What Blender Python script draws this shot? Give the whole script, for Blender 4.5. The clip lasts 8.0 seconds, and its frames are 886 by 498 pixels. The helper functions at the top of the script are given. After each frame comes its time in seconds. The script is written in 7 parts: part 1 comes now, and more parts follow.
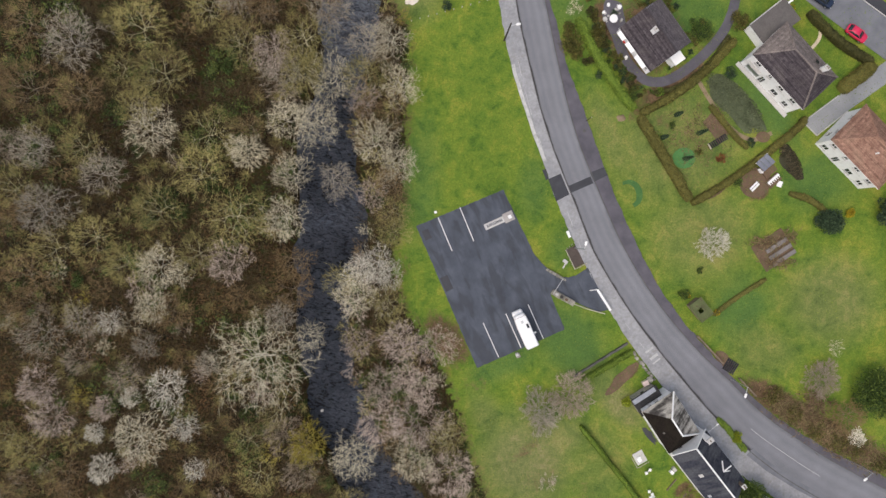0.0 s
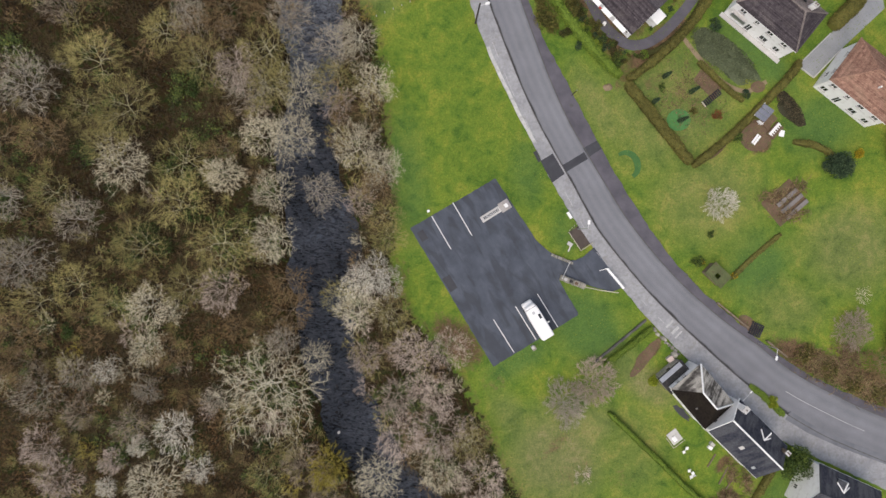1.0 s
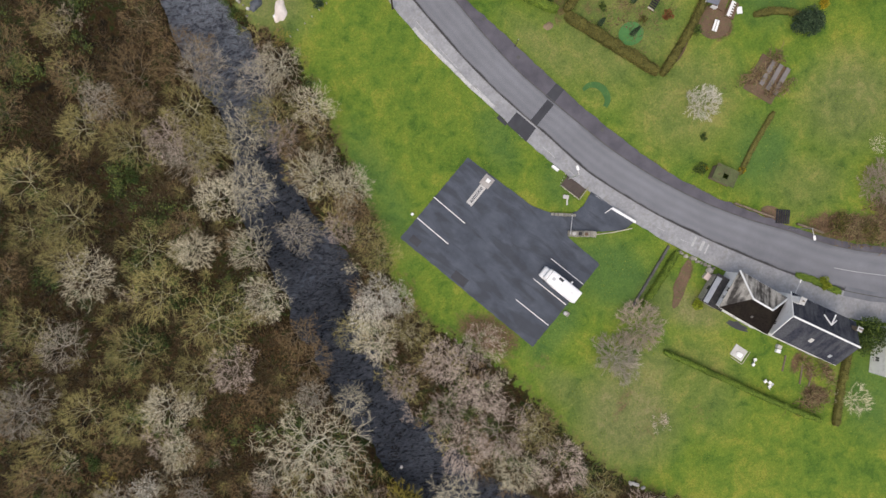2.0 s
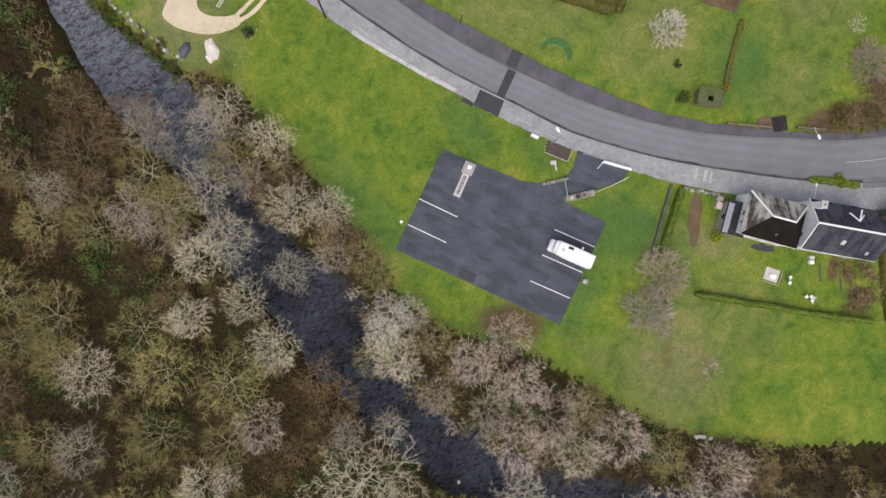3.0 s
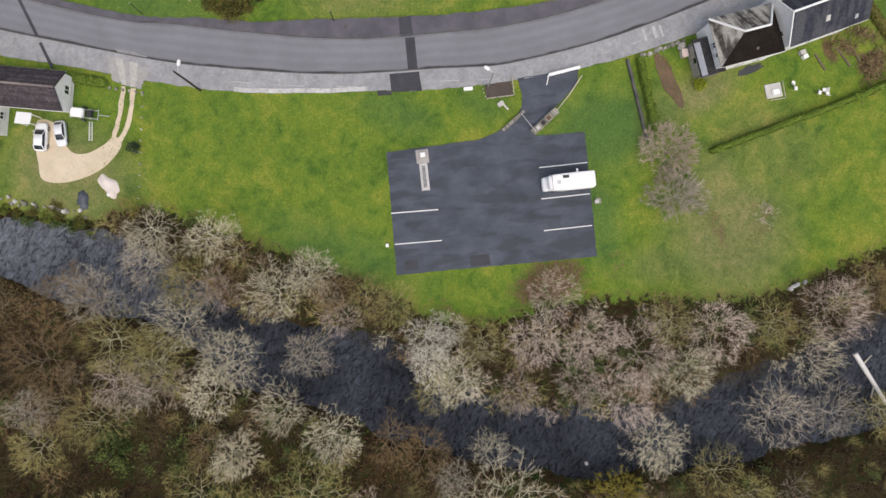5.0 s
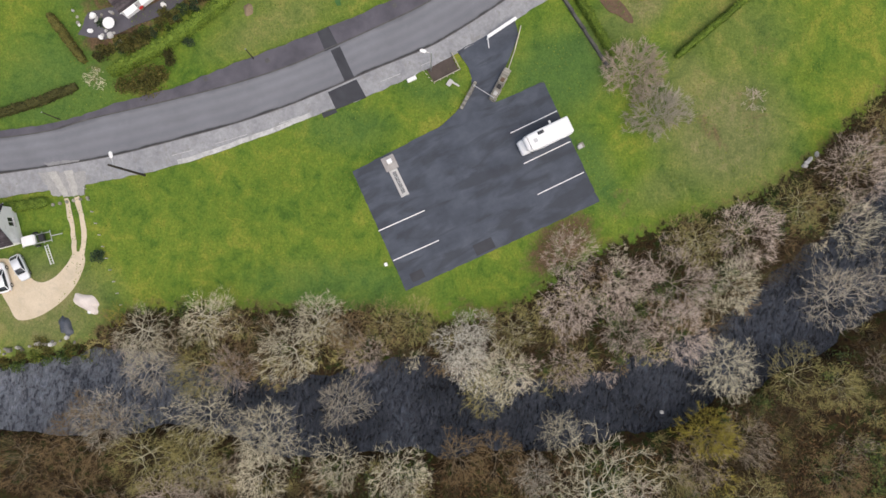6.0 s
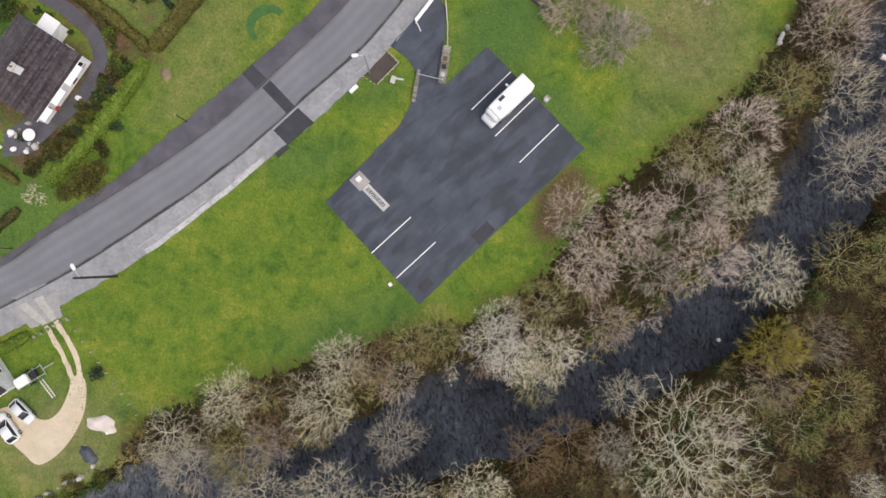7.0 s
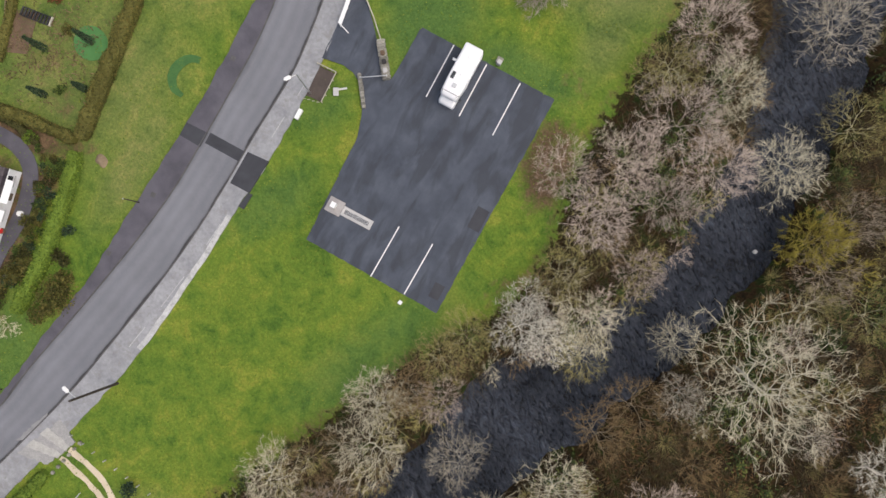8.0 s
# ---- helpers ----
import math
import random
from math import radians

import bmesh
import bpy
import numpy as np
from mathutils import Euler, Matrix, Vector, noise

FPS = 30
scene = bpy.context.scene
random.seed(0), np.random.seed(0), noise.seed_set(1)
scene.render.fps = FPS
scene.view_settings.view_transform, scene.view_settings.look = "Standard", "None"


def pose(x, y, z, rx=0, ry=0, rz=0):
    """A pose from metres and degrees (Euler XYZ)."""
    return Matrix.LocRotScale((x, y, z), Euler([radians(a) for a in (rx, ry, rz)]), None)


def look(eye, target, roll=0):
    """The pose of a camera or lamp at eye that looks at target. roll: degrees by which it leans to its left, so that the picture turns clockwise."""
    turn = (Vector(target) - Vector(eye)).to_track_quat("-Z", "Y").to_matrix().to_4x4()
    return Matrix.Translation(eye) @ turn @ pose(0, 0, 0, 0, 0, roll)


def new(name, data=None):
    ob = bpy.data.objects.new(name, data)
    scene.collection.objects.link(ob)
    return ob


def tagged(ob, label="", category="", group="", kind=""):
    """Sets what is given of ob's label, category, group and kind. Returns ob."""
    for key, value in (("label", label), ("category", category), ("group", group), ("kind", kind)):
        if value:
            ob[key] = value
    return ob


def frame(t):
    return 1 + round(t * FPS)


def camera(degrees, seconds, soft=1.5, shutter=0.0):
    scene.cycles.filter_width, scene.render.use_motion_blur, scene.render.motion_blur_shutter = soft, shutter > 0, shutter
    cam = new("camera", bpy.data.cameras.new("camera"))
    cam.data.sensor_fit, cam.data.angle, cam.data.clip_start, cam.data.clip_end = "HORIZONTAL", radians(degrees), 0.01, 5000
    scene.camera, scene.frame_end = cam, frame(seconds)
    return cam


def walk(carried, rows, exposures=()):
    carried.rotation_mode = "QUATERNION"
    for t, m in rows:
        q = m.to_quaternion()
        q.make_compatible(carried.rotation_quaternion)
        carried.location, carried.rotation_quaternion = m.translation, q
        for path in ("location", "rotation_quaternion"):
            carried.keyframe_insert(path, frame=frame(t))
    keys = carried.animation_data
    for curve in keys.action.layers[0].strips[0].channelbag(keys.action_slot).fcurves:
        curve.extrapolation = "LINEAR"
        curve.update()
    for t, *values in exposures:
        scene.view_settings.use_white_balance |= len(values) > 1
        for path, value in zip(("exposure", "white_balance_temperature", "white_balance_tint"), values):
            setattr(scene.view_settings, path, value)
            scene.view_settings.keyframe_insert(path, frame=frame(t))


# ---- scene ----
cam = camera(72.0, 8.0)
PATH = [
    (0, -3.32, 2.84, 109.75, -1.583, -1.667, 2.854),
    (0.5, -2.89, 2.77, 107.42, -1.569, -1.578, 1.458),
    (1, -2.50, 2.69, 104.91, -1.434, -1.663, -4.869),
    (1.5, -2.14, 2.60, 101.84, -1.280, -1.848, -15.257),
    (2.8, -1.37, 2.34, 94.49, -0.812, -2.123, -36.343),
    (3, -1.28, 2.29, 93.65, -0.686, -2.090, -39.270),
    (3.5, -1.06, 2.17, 91.22, -0.554, -2.068, -46.342),
    (4, -0.88, 2.04, 88.78, -0.312, -2.173, -53.443),
    (4.5, -0.73, 1.90, 86.54, -0.094, -2.033, -60.649),
    (6, -0.49, 1.43, 79.48, 0.703, -1.662, -88.642),
    (6.5, -0.49, 1.26, 77.09, 1.008, -1.415, -97.969),
    (7, -0.52, 1.08, 74.72, 1.260, -1.209, -107.215),
    (7.5, -0.58, 0.89, 72.05, 1.393, -0.778, -116.485),
    (8, -0.68, 0.69, 69.43, 1.598, -0.535, -124.918),
]
walk(cam, [(t, pose(*p)) for t, *p in PATH])

# ---- light: an overcast sky ----
SUN_UP, SUN_FROM = radians(64), radians(235)
world = bpy.data.worlds.new("overcast")
world.use_nodes = True
scene.world = world
wn = world.node_tree
sky = wn.nodes.new("ShaderNodeTexSky")
sky.sky_type, sky.sun_disc = "NISHITA", False
sky.sun_elevation, sky.sun_rotation = SUN_UP, SUN_FROM
sky.air_density, sky.dust_density, sky.ozone_density = 1.0, 6.0, 1.0
wn.links.new(sky.outputs[0], wn.nodes["Background"].inputs[0])
wn.nodes["Background"].inputs[1].default_value = 0.165
sun = new("sun", bpy.data.lights.new("sun", "SUN"))
sun.data.energy, sun.data.angle, sun.data.color = 1.3, radians(110), (1.0, 0.965, 0.91)
sun.matrix_world = look((math.sin(SUN_FROM) * math.cos(SUN_UP), math.cos(SUN_FROM) * math.cos(SUN_UP), math.sin(SUN_UP)), (0, 0, 0))
scene.view_settings.exposure = -0.12

# ---- materials ----
def node(nt, kind, **values):
    n = nt.nodes.new(kind)
    for key, value in values.items():
        n.inputs[key].default_value = value
    return n


def ramp(nt, fac, stops):
    n = nt.nodes.new("ShaderNodeValToRGB")
    e = n.color_ramp.elements
    e[0].position, e[0].color = stops[0][0], (*stops[0][1], 1)
    e[1].position, e[1].color = stops[-1][0], (*stops[-1][1], 1)
    for pos, col in stops[1:-1]:
        e.new(pos).color = (*col, 1)
    nt.links.new(fac, n.inputs[0])
    return n.outputs[0]


def blend(nt, fac, a, b, mode="MIX"):
    n = nt.nodes.new("ShaderNodeMix")
    n.data_type, n.blend_type = "RGBA", mode
    for value, slot in ((fac, 0), (a, 6), (b, 7)):
        if isinstance(value, (int, float)):
            n.inputs[slot].default_value = value
        elif isinstance(value, tuple):
            n.inputs[slot].default_value = (*value, 1)
        else:
            nt.links.new(value, n.inputs[slot])
    return n.outputs[2]


def mathn(nt, op, a, b=0.0):
    n = nt.nodes.new("ShaderNodeMath")
    n.operation = op
    for value, slot in ((a, 0), (b, 1)):
        if isinstance(value, (int, float)):
            n.inputs[slot].default_value = value
        else:
            nt.links.new(value, n.inputs[slot])
    return n.outputs[0]


def noisy(nt, co, scale, detail=4.0, rough=0.6, distort=0.0):
    n = node(nt, "ShaderNodeTexNoise", Scale=scale, Detail=detail, Roughness=rough, Distortion=distort)
    nt.links.new(co, n.inputs["Vector"])
    return n.outputs[0]


def stretched(nt, co, sx, sy, sz, turn=0.0):
    if turn:
        t = nt.nodes.new("ShaderNodeMapping")
        t.inputs["Rotation"].default_value = (0, 0, radians(turn))
        nt.links.new(co, t.inputs[0])
        co = t.outputs[0]
    n = nt.nodes.new("ShaderNodeMapping")
    n.inputs["Scale"].default_value = (sx, sy, sz)
    nt.links.new(co, n.inputs[0])
    return n.outputs[0]


def start(name, rough=0.8, metal=0.0, spec=0.5):
    m = bpy.data.materials.new(name)
    m.use_nodes = True
    nt = m.node_tree
    b = nt.nodes["Principled BSDF"]
    b.inputs["Roughness"].default_value, b.inputs["Metallic"].default_value = rough, metal
    b.inputs["Specular IOR Level"].default_value = spec
    co = nt.nodes.new("ShaderNodeTexCoord").outputs["Object"]
    return m, nt, b, co


def bumped(nt, b, height, strength, distance):
    n = node(nt, "ShaderNodeBump", Strength=strength, Distance=distance)
    nt.links.new(height, n.inputs["Height"])
    nt.links.new(n.outputs[0], b.inputs["Normal"])


def surface(name, dark, light, coarse=0.6, fine=12.0, rough=0.85, metal=0.0, bump=0.3, depth=0.02, vary=0.0, stain=None, spec=0.4):
    """A plain material: colour from two scales of noise, fine relief, some change from piece to piece, optional stains."""
    m, nt, b, co = start(name, rough, metal, spec)
    big, small = noisy(nt, co, coarse, 5.0, 0.65), noisy(nt, co, fine, 3.0, 0.7)
    fac = mathn(nt, "ADD", mathn(nt, "MULTIPLY", big, 0.55), mathn(nt, "MULTIPLY", small, 0.45))
    col = ramp(nt, fac, [(0.33, dark), (0.67, light)])
    if stain:
        col = blend(nt, ramp(nt, noisy(nt, co, coarse * 2.3, 6.0, 0.7, 0.5), [(0.52, (0, 0, 0)), (0.66, (1, 1, 1))]), col, stain)
    if vary:
        r = nt.nodes.new("ShaderNodeObjectInfo").outputs["Random"]
        col = blend(nt, 1.0, col, ramp(nt, r, [(0.0, (1 - vary,) * 3), (1.0, (1 + vary,) * 3)]), "MULTIPLY")
    nt.links.new(col, b.inputs["Base Color"])
    if bump:
        bumped(nt, b, fac, bump, depth)
    return m


def island_surface(name, stops, rough=0.8, spec=0.3):
    """Colour from leaf to leaf or blade to blade within one mesh."""
    m, nt, b, co = start(name, rough, 0.0, spec)
    r = nt.nodes.new("ShaderNodeNewGeometry").outputs["Random Per Island"]
    col = ramp(nt, r, stops)
    big = noisy(nt, co, 0.12, 3.0)
    col = blend(nt, 1.0, col, ramp(nt, big, [(0.3, (0.75, 0.75, 0.75)), (0.7, (1.2, 1.2, 1.2))]), "MULTIPLY")
    nt.links.new(col, b.inputs["Base Color"])
    return m


def ground_material():
    m, nt, b, co = start("ground_cover", 0.95, 0.0, 0.15)
    def layer(key):
        a = nt.nodes.new("ShaderNodeAttribute")
        a.attribute_name = key
        return a.outputs["Fac"]
    wood, mud, lush, dry = layer("wood"), layer("mud"), layer("lush"), layer("dry")
    n_big, n_mid = noisy(nt, co, 0.11, 5.0, 0.6, 0.6), noisy(nt, co, 0.75, 6.0, 0.72, 0.4)
    n_patch = noisy(nt, co, 0.32, 5.0, 0.66, 0.8)
    n_fine, n_grain = noisy(nt, co, 3.2, 5.0, 0.75), noisy(nt, co, 14.0, 3.0, 0.7)
    mixed = mathn(nt, "ADD", mathn(nt, "MULTIPLY", n_big, 0.35), mathn(nt, "MULTIPLY", n_mid, 0.65))
    sward = mathn(nt, "ADD", mathn(nt, "MULTIPLY", n_big, 0.35), mathn(nt, "ADD", mathn(nt, "MULTIPLY", n_patch, 0.4), mathn(nt, "MULTIPLY", n_mid, 0.25)))
    grass = ramp(nt, sward, [(0.4, (0.066, 0.128, 0.02)), (0.47, (0.11, 0.178, 0.025)), (0.53, (0.15, 0.208, 0.029)), (0.6, (0.225, 0.245, 0.04))])
    deep = ramp(nt, sward, [(0.36, (0.06, 0.12, 0.033)), (0.64, (0.105, 0.182, 0.04))])
    pale = ramp(nt, sward, [(0.38, (0.112, 0.136, 0.05)), (0.5, (0.175, 0.184, 0.075)), (0.62, (0.26, 0.225, 0.125))])
    tuft = noisy(nt, co, 1.1, 5.0, 0.7, 0.8)
    col = blend(nt, lush, grass, deep)
    col = blend(nt, dry, col, pale)
    col = blend(nt, 1.0, col, ramp(nt, n_fine, [(0.32, (0.72, 0.74, 0.7)), (0.68, (1.26, 1.24, 1.2))]), "MULTIPLY")
    col = blend(nt, 1.0, col, ramp(nt, n_grain, [(0.25, (0.7, 0.7, 0.7)), (0.75, (1.3, 1.3, 1.3))]), "MULTIPLY")
    col = blend(nt, ramp(nt, tuft, [(0.56, (0, 0, 0)), (0.68, (0.55, 0.55, 0.55))]), col, blend(nt, 1.0, col, (0.6, 0.74, 0.6), "MULTIPLY"))
    soil = ramp(nt, n_mid, [(0.36, (0.06, 0.04, 0.022)), (0.64, (0.16, 0.105, 0.06))])
    soil = blend(nt, 1.0, soil, ramp(nt, n_fine, [(0.3, (0.6, 0.6, 0.6)), (0.7, (1.4, 1.4, 1.4))]), "MULTIPLY")
    col = blend(nt, ramp(nt, mathn(nt, "ADD", mud, mathn(nt, "MULTIPLY", mathn(nt, "SUBTRACT", n_mid, 0.5), 1.2)), [(0.5, (0, 0, 0)), (0.85, (1, 1, 1))]), col, soil)
    # Leaf litter kept near black, the shade under the trees put into its colour.
    shaded_litter = ramp(nt, mixed, [(0.37, (0.006, 0.005, 0.003)), (0.44, (0.012, 0.009, 0.0045)), (0.49, (0.032, 0.019, 0.008)), (0.54, (0.022, 0.023, 0.007)), (0.6, (0.016, 0.03, 0.006))])
    shaded_litter = blend(nt, 1.0, shaded_litter, ramp(nt, n_fine, [(0.3, (0.45, 0.45, 0.45)), (0.7, (1.7, 1.6, 1.5))]), "MULTIPLY")
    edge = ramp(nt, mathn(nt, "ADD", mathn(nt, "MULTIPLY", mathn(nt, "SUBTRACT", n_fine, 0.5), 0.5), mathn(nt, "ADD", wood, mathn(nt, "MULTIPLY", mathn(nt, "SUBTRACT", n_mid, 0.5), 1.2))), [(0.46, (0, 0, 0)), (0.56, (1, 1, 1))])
    col = blend(nt, edge, col, shaded_litter)
    nt.links.new(col, b.inputs["Base Color"])
    bumped(nt, b, mathn(nt, "ADD", mathn(nt, "MULTIPLY", n_fine, 1.0), mathn(nt, "MULTIPLY", n_grain, 0.5)), 0.7, 0.12)
    return m


def asphalt_material(name, dark, light, streak=0.0, turn=0.0, patch=None, rough=0.85, long=0.05):
    """Bitumen with grain, broad mottling along one direction and damp patches."""
    m, nt, b, co = start(name, rough, 0.0, 0.35)
    grain = noisy(nt, co, 22.0, 3.0, 0.8)
    broad = noisy(nt, stretched(nt, co, 1.0, 1.0, 1.0, turn), 0.35, 5.0, 0.6, 0.3)
    lane = noisy(nt, stretched(nt, co, long, 0.55, 1.0, turn), 1.0, 4.0, 0.6)
    fac = mathn(nt, "ADD", mathn(nt, "MULTIPLY", grain, 0.3), mathn(nt, "ADD", mathn(nt, "MULTIPLY", broad, 0.7 - streak), mathn(nt, "MULTIPLY", lane, streak)))
    col = ramp(nt, fac, [(0.34, dark), (0.66, light)])
    if patch:
        wet = ramp(nt, noisy(nt, stretched(nt, co, 0.3, 1.0, 1.0, turn), 0.5, 4.0, 0.55, 0.6), [(0.48, (0, 0, 0)), (0.6, (1, 1, 1))])
        col = blend(nt, mathn(nt, "MULTIPLY", wet, 0.7), col, patch)
        nt.links.new(mathn(nt, "SUBTRACT", rough, mathn(nt, "MULTIPLY", wet, 0.15)), b.inputs["Roughness"])
    nt.links.new(col, b.inputs["Base Color"])
    bumped(nt, b, grain, 0.4, 0.01)
    return m


def road_material():
    """Old asphalt: wheel tracks along the lanes, grain, faint mottling and tar lines."""
    m, nt, b, co = start("road_asphalt", 0.85, 0.0, 0.35)
    a = nt.nodes.new("ShaderNodeAttribute")
    a.attribute_name = "lane"
    grain, broad = noisy(nt, co, 20.0, 3.0, 0.8), noisy(nt, co, 0.25, 4.0, 0.6)
    wander = mathn(nt, "ADD", a.outputs["Fac"], mathn(nt, "MULTIPLY", mathn(nt, "SUBTRACT", broad, 0.5), 0.16))
    track = ramp(nt, wander, [(0.0, (0.135, 0.138, 0.152)), (0.1, (0.19, 0.194, 0.21)), (0.22, (0.168, 0.173, 0.19)), (0.36, (0.195, 0.2, 0.217)), (0.5, (0.17, 0.174, 0.19)),
                              (0.64, (0.188, 0.192, 0.209)), (0.76, (0.165, 0.169, 0.186)), (0.9, (0.18, 0.184, 0.2)), (0.945, (0.155, 0.158, 0.17)), (0.97, (0.055, 0.055, 0.058)), (1.0, (0.035, 0.034, 0.034))])
    col = blend(nt, 1.0, track, ramp(nt, grain, [(0.25, (0.75, 0.75, 0.75)), (0.75, (1.25, 1.25, 1.25))]), "MULTIPLY")
    col = blend(nt, 1.0, col, ramp(nt, broad, [(0.3, (0.9, 0.9, 0.9)), (0.7, (1.08, 1.08, 1.08))]), "MULTIPLY")
    nt.links.new(col, b.inputs["Base Color"])
    bumped(nt, b, grain, 0.4, 0.01)
    return m


def water_material():
    m, nt, b, co = start("river_water", 0.07, 0.0, 1.0)
    b.inputs["IOR"].default_value = 1.38
    flow = stretched(nt, co, 0.55, 1.0, 1.0, 8.0)
    a, c = noisy(nt, flow, 1.3, 3.0, 0.6, 1.2), noisy(nt, flow, 4.0, 3.0, 0.65, 0.8)
    deep = noisy(nt, co, 0.09, 3.0, 0.6)
    place = nt.nodes.new("ShaderNodeSeparateXYZ")
    nt.links.new(co, place.inputs[0])
    # Paler to the north: the sky's reflection put into the base colour.
    sky_sheen = ramp(nt, mathn(nt, "ADD", mathn(nt, "MULTIPLY", place.outputs[1], 0.012), mathn(nt, "MULTIPLY", noisy(nt, co, 0.2, 3.0), 0.35)), [(0.42, (0, 0, 0)), (0.9, (1, 1, 1))])
    murk = ramp(nt, deep, [(0.35, (0.022, 0.026, 0.035)), (0.65, (0.064, 0.073, 0.092))])
    murk = blend(nt, sky_sheen, murk, (0.2, 0.218, 0.25))
    # Ripple reflections, dark and bright, put into the base colour.
    ripple_light = ramp(nt, mathn(nt, "ADD", mathn(nt, "MULTIPLY", a, 0.6), mathn(nt, "MULTIPLY", c, 0.4)), [(0.41, (0.35, 0.35, 0.38)), (0.48, (0.88, 0.88, 0.88)), (0.55, (1.1, 1.1, 1.1)), (0.64, (1.5, 1.5, 1.55))])
    nt.links.new(blend(nt, 1.0, murk, ripple_light, "MULTIPLY"), b.inputs["Base Color"])
    bumped(nt, b, mathn(nt, "ADD", mathn(nt, "MULTIPLY", a, 0.8), mathn(nt, "MULTIPLY", c, 0.35)), 1.0, 1.6)
    return m


def roof_material(name, dark, light, moss, along, streak=0.0):
    """Slates or tiles: courses across the slope, lichen and moss over them."""
    m, nt, b, co = start(name, 0.9, 0.0, 0.12)
    r = nt.nodes.new("ShaderNodeNewGeometry").outputs["Random Per Island"]
    col = ramp(nt, r, [(0.0, dark), (1.0, light)])
    big, small = noisy(nt, co, 0.35, 5.0, 0.65, 0.5), noisy(nt, co, 5.0, 4.0, 0.7)
    if along:
        big = mathn(nt, "ADD", mathn(nt, "MULTIPLY", big, 0.45), mathn(nt, "MULTIPLY", noisy(nt, stretched(nt, co, 1.2, 0.18, 0.18), 1.0, 3.0, 0.6), 0.55))
    col = blend(nt, ramp(nt, big, [(0.5 - 0.06 * (along > 0), (0, 0, 0)), (0.68 - 0.12 * (along > 0), (0.75 + 0.2 * (along > 0),) * 3)]), col, moss)
    col = blend(nt, 1.0, col, ramp(nt, small, [(0.3, (0.7, 0.7, 0.7)), (0.7, (1.3, 1.3, 1.3))]), "MULTIPLY")
    if streak:
        run = noisy(nt, stretched(nt, co, 0.05, 0.05, 6.5), 1.0, 2.0, 0.5)
        col = blend(nt, 1.0, col, ramp(nt, run, [(0.4, (1 - streak,) * 3), (0.6, (1 + streak,) * 3)]), "MULTIPLY")
    nt.links.new(col, b.inputs["Base Color"])
    bumped(nt, b, small, 0.4, 0.015)
    return m


GROUND = ground_material()
WATER = water_material()
ROAD = road_material()
CAR_PARK = asphalt_material("new_asphalt", (0.034, 0.04, 0.054), (0.098, 0.112, 0.139), 0.3, 63.0, (0.03, 0.035, 0.046), 0.8, 0.2)
DARK_PATCH = asphalt_material("patch_asphalt", (0.035, 0.036, 0.042), (0.06, 0.062, 0.07))
FOOTPATH = asphalt_material("footpath_asphalt", (0.068, 0.064, 0.076), (0.122, 0.116, 0.136))
ESTATE = asphalt_material("estate_asphalt", (0.12, 0.126, 0.142), (0.19, 0.197, 0.216))
CONCRETE = surface("old_concrete", (0.2, 0.204, 0.215), (0.36, 0.362, 0.37), 0.45, 2.2, 0.9, 0, 0.3, 0.01, 0.0, (0.235, 0.232, 0.226))
PALE_CONCRETE = surface("pale_concrete", (0.38, 0.375, 0.36), (0.58, 0.57, 0.55), 0.5, 9.0, 0.9, 0, 0.3, 0.01, 0.08)
EDGING = surface("worn_edging", (0.32, 0.32, 0.316), (0.6, 0.595, 0.58), 0.6, 5.0, 0.9, 0, 0.3, 0.01, 0.0, (0.3, 0.298, 0.29))
KERB = surface("kerb_stone", (0.045, 0.044, 0.044), (0.13, 0.126, 0.12), 0.8, 8.0)
LINE = surface("road_paint", (0.62, 0.62, 0.61), (0.85, 0.85, 0.84), 2.0, 18.0, 0.7, 0, 0.2, 0.004)
WORN_LINE = surface("worn_paint", (0.3, 0.3, 0.3), (0.52, 0.52, 0.51), 1.2, 8.0, 0.8)
WHITE = surface("white_paint", (0.74, 0.74, 0.73), (0.86, 0.86, 0.85), 0.5, 6.0, 0.45, 0, 0.05, 0.005)
RENDER_WHITE = surface("white_render", (0.74, 0.735, 0.73), (0.87, 0.87, 0.865), 0.4, 10.0, 0.9, 0, 0.25, 0.01, 0.0, (0.68, 0.67, 0.65))
GLASS = surface("window_glass", (0.012, 0.014, 0.017), (0.035, 0.04, 0.045), 0.8, 3.0, 0.06, 0, 0.0, 0.0, 0.0, None, 0.7)
BLACK = surface("black_plastic", (0.012, 0.012, 0.013), (0.03, 0.03, 0.032), 2.0, 12.0, 0.5, 0, 0.1, 0.004)
RUBBER = surface("tyre_rubber", (0.012, 0.012, 0.012), (0.028, 0.028, 0.028), 3.0, 20.0, 0.85)
STEEL = surface("galvanised_steel", (0.4, 0.41, 0.42), (0.6, 0.61, 0.62), 1.5, 14.0, 0.4, 0.8, 0.1, 0.004)
STONE = surface("field_stone", (0.16, 0.15, 0.13), (0.4, 0.38, 0.34), 1.5, 7.0, 0.95, 0, 0.5, 0.03, 0.35, (0.12, 0.13, 0.06))
TIMBER = surface("weathered_timber", (0.1, 0.075, 0.05), (0.24, 0.19, 0.14), 1.5, 14.0, 0.9, 0, 0.4, 0.01, 0.2)
PALE_TIMBER = surface("pale_timber", (0.36, 0.33, 0.26), (0.58, 0.54, 0.45), 1.2, 12.0, 0.85, 0, 0.3, 0.01, 0.15)
POLE_WOOD = surface("creosoted_pole", (0.03, 0.024, 0.02), (0.075, 0.06, 0.048), 1.5, 16.0, 0.9, 0, 0.4, 0.01)
BROWN_FELT = surface("brown_felt", (0.055, 0.042, 0.036), (0.1, 0.08, 0.068), 0.8, 10.0, 0.9)
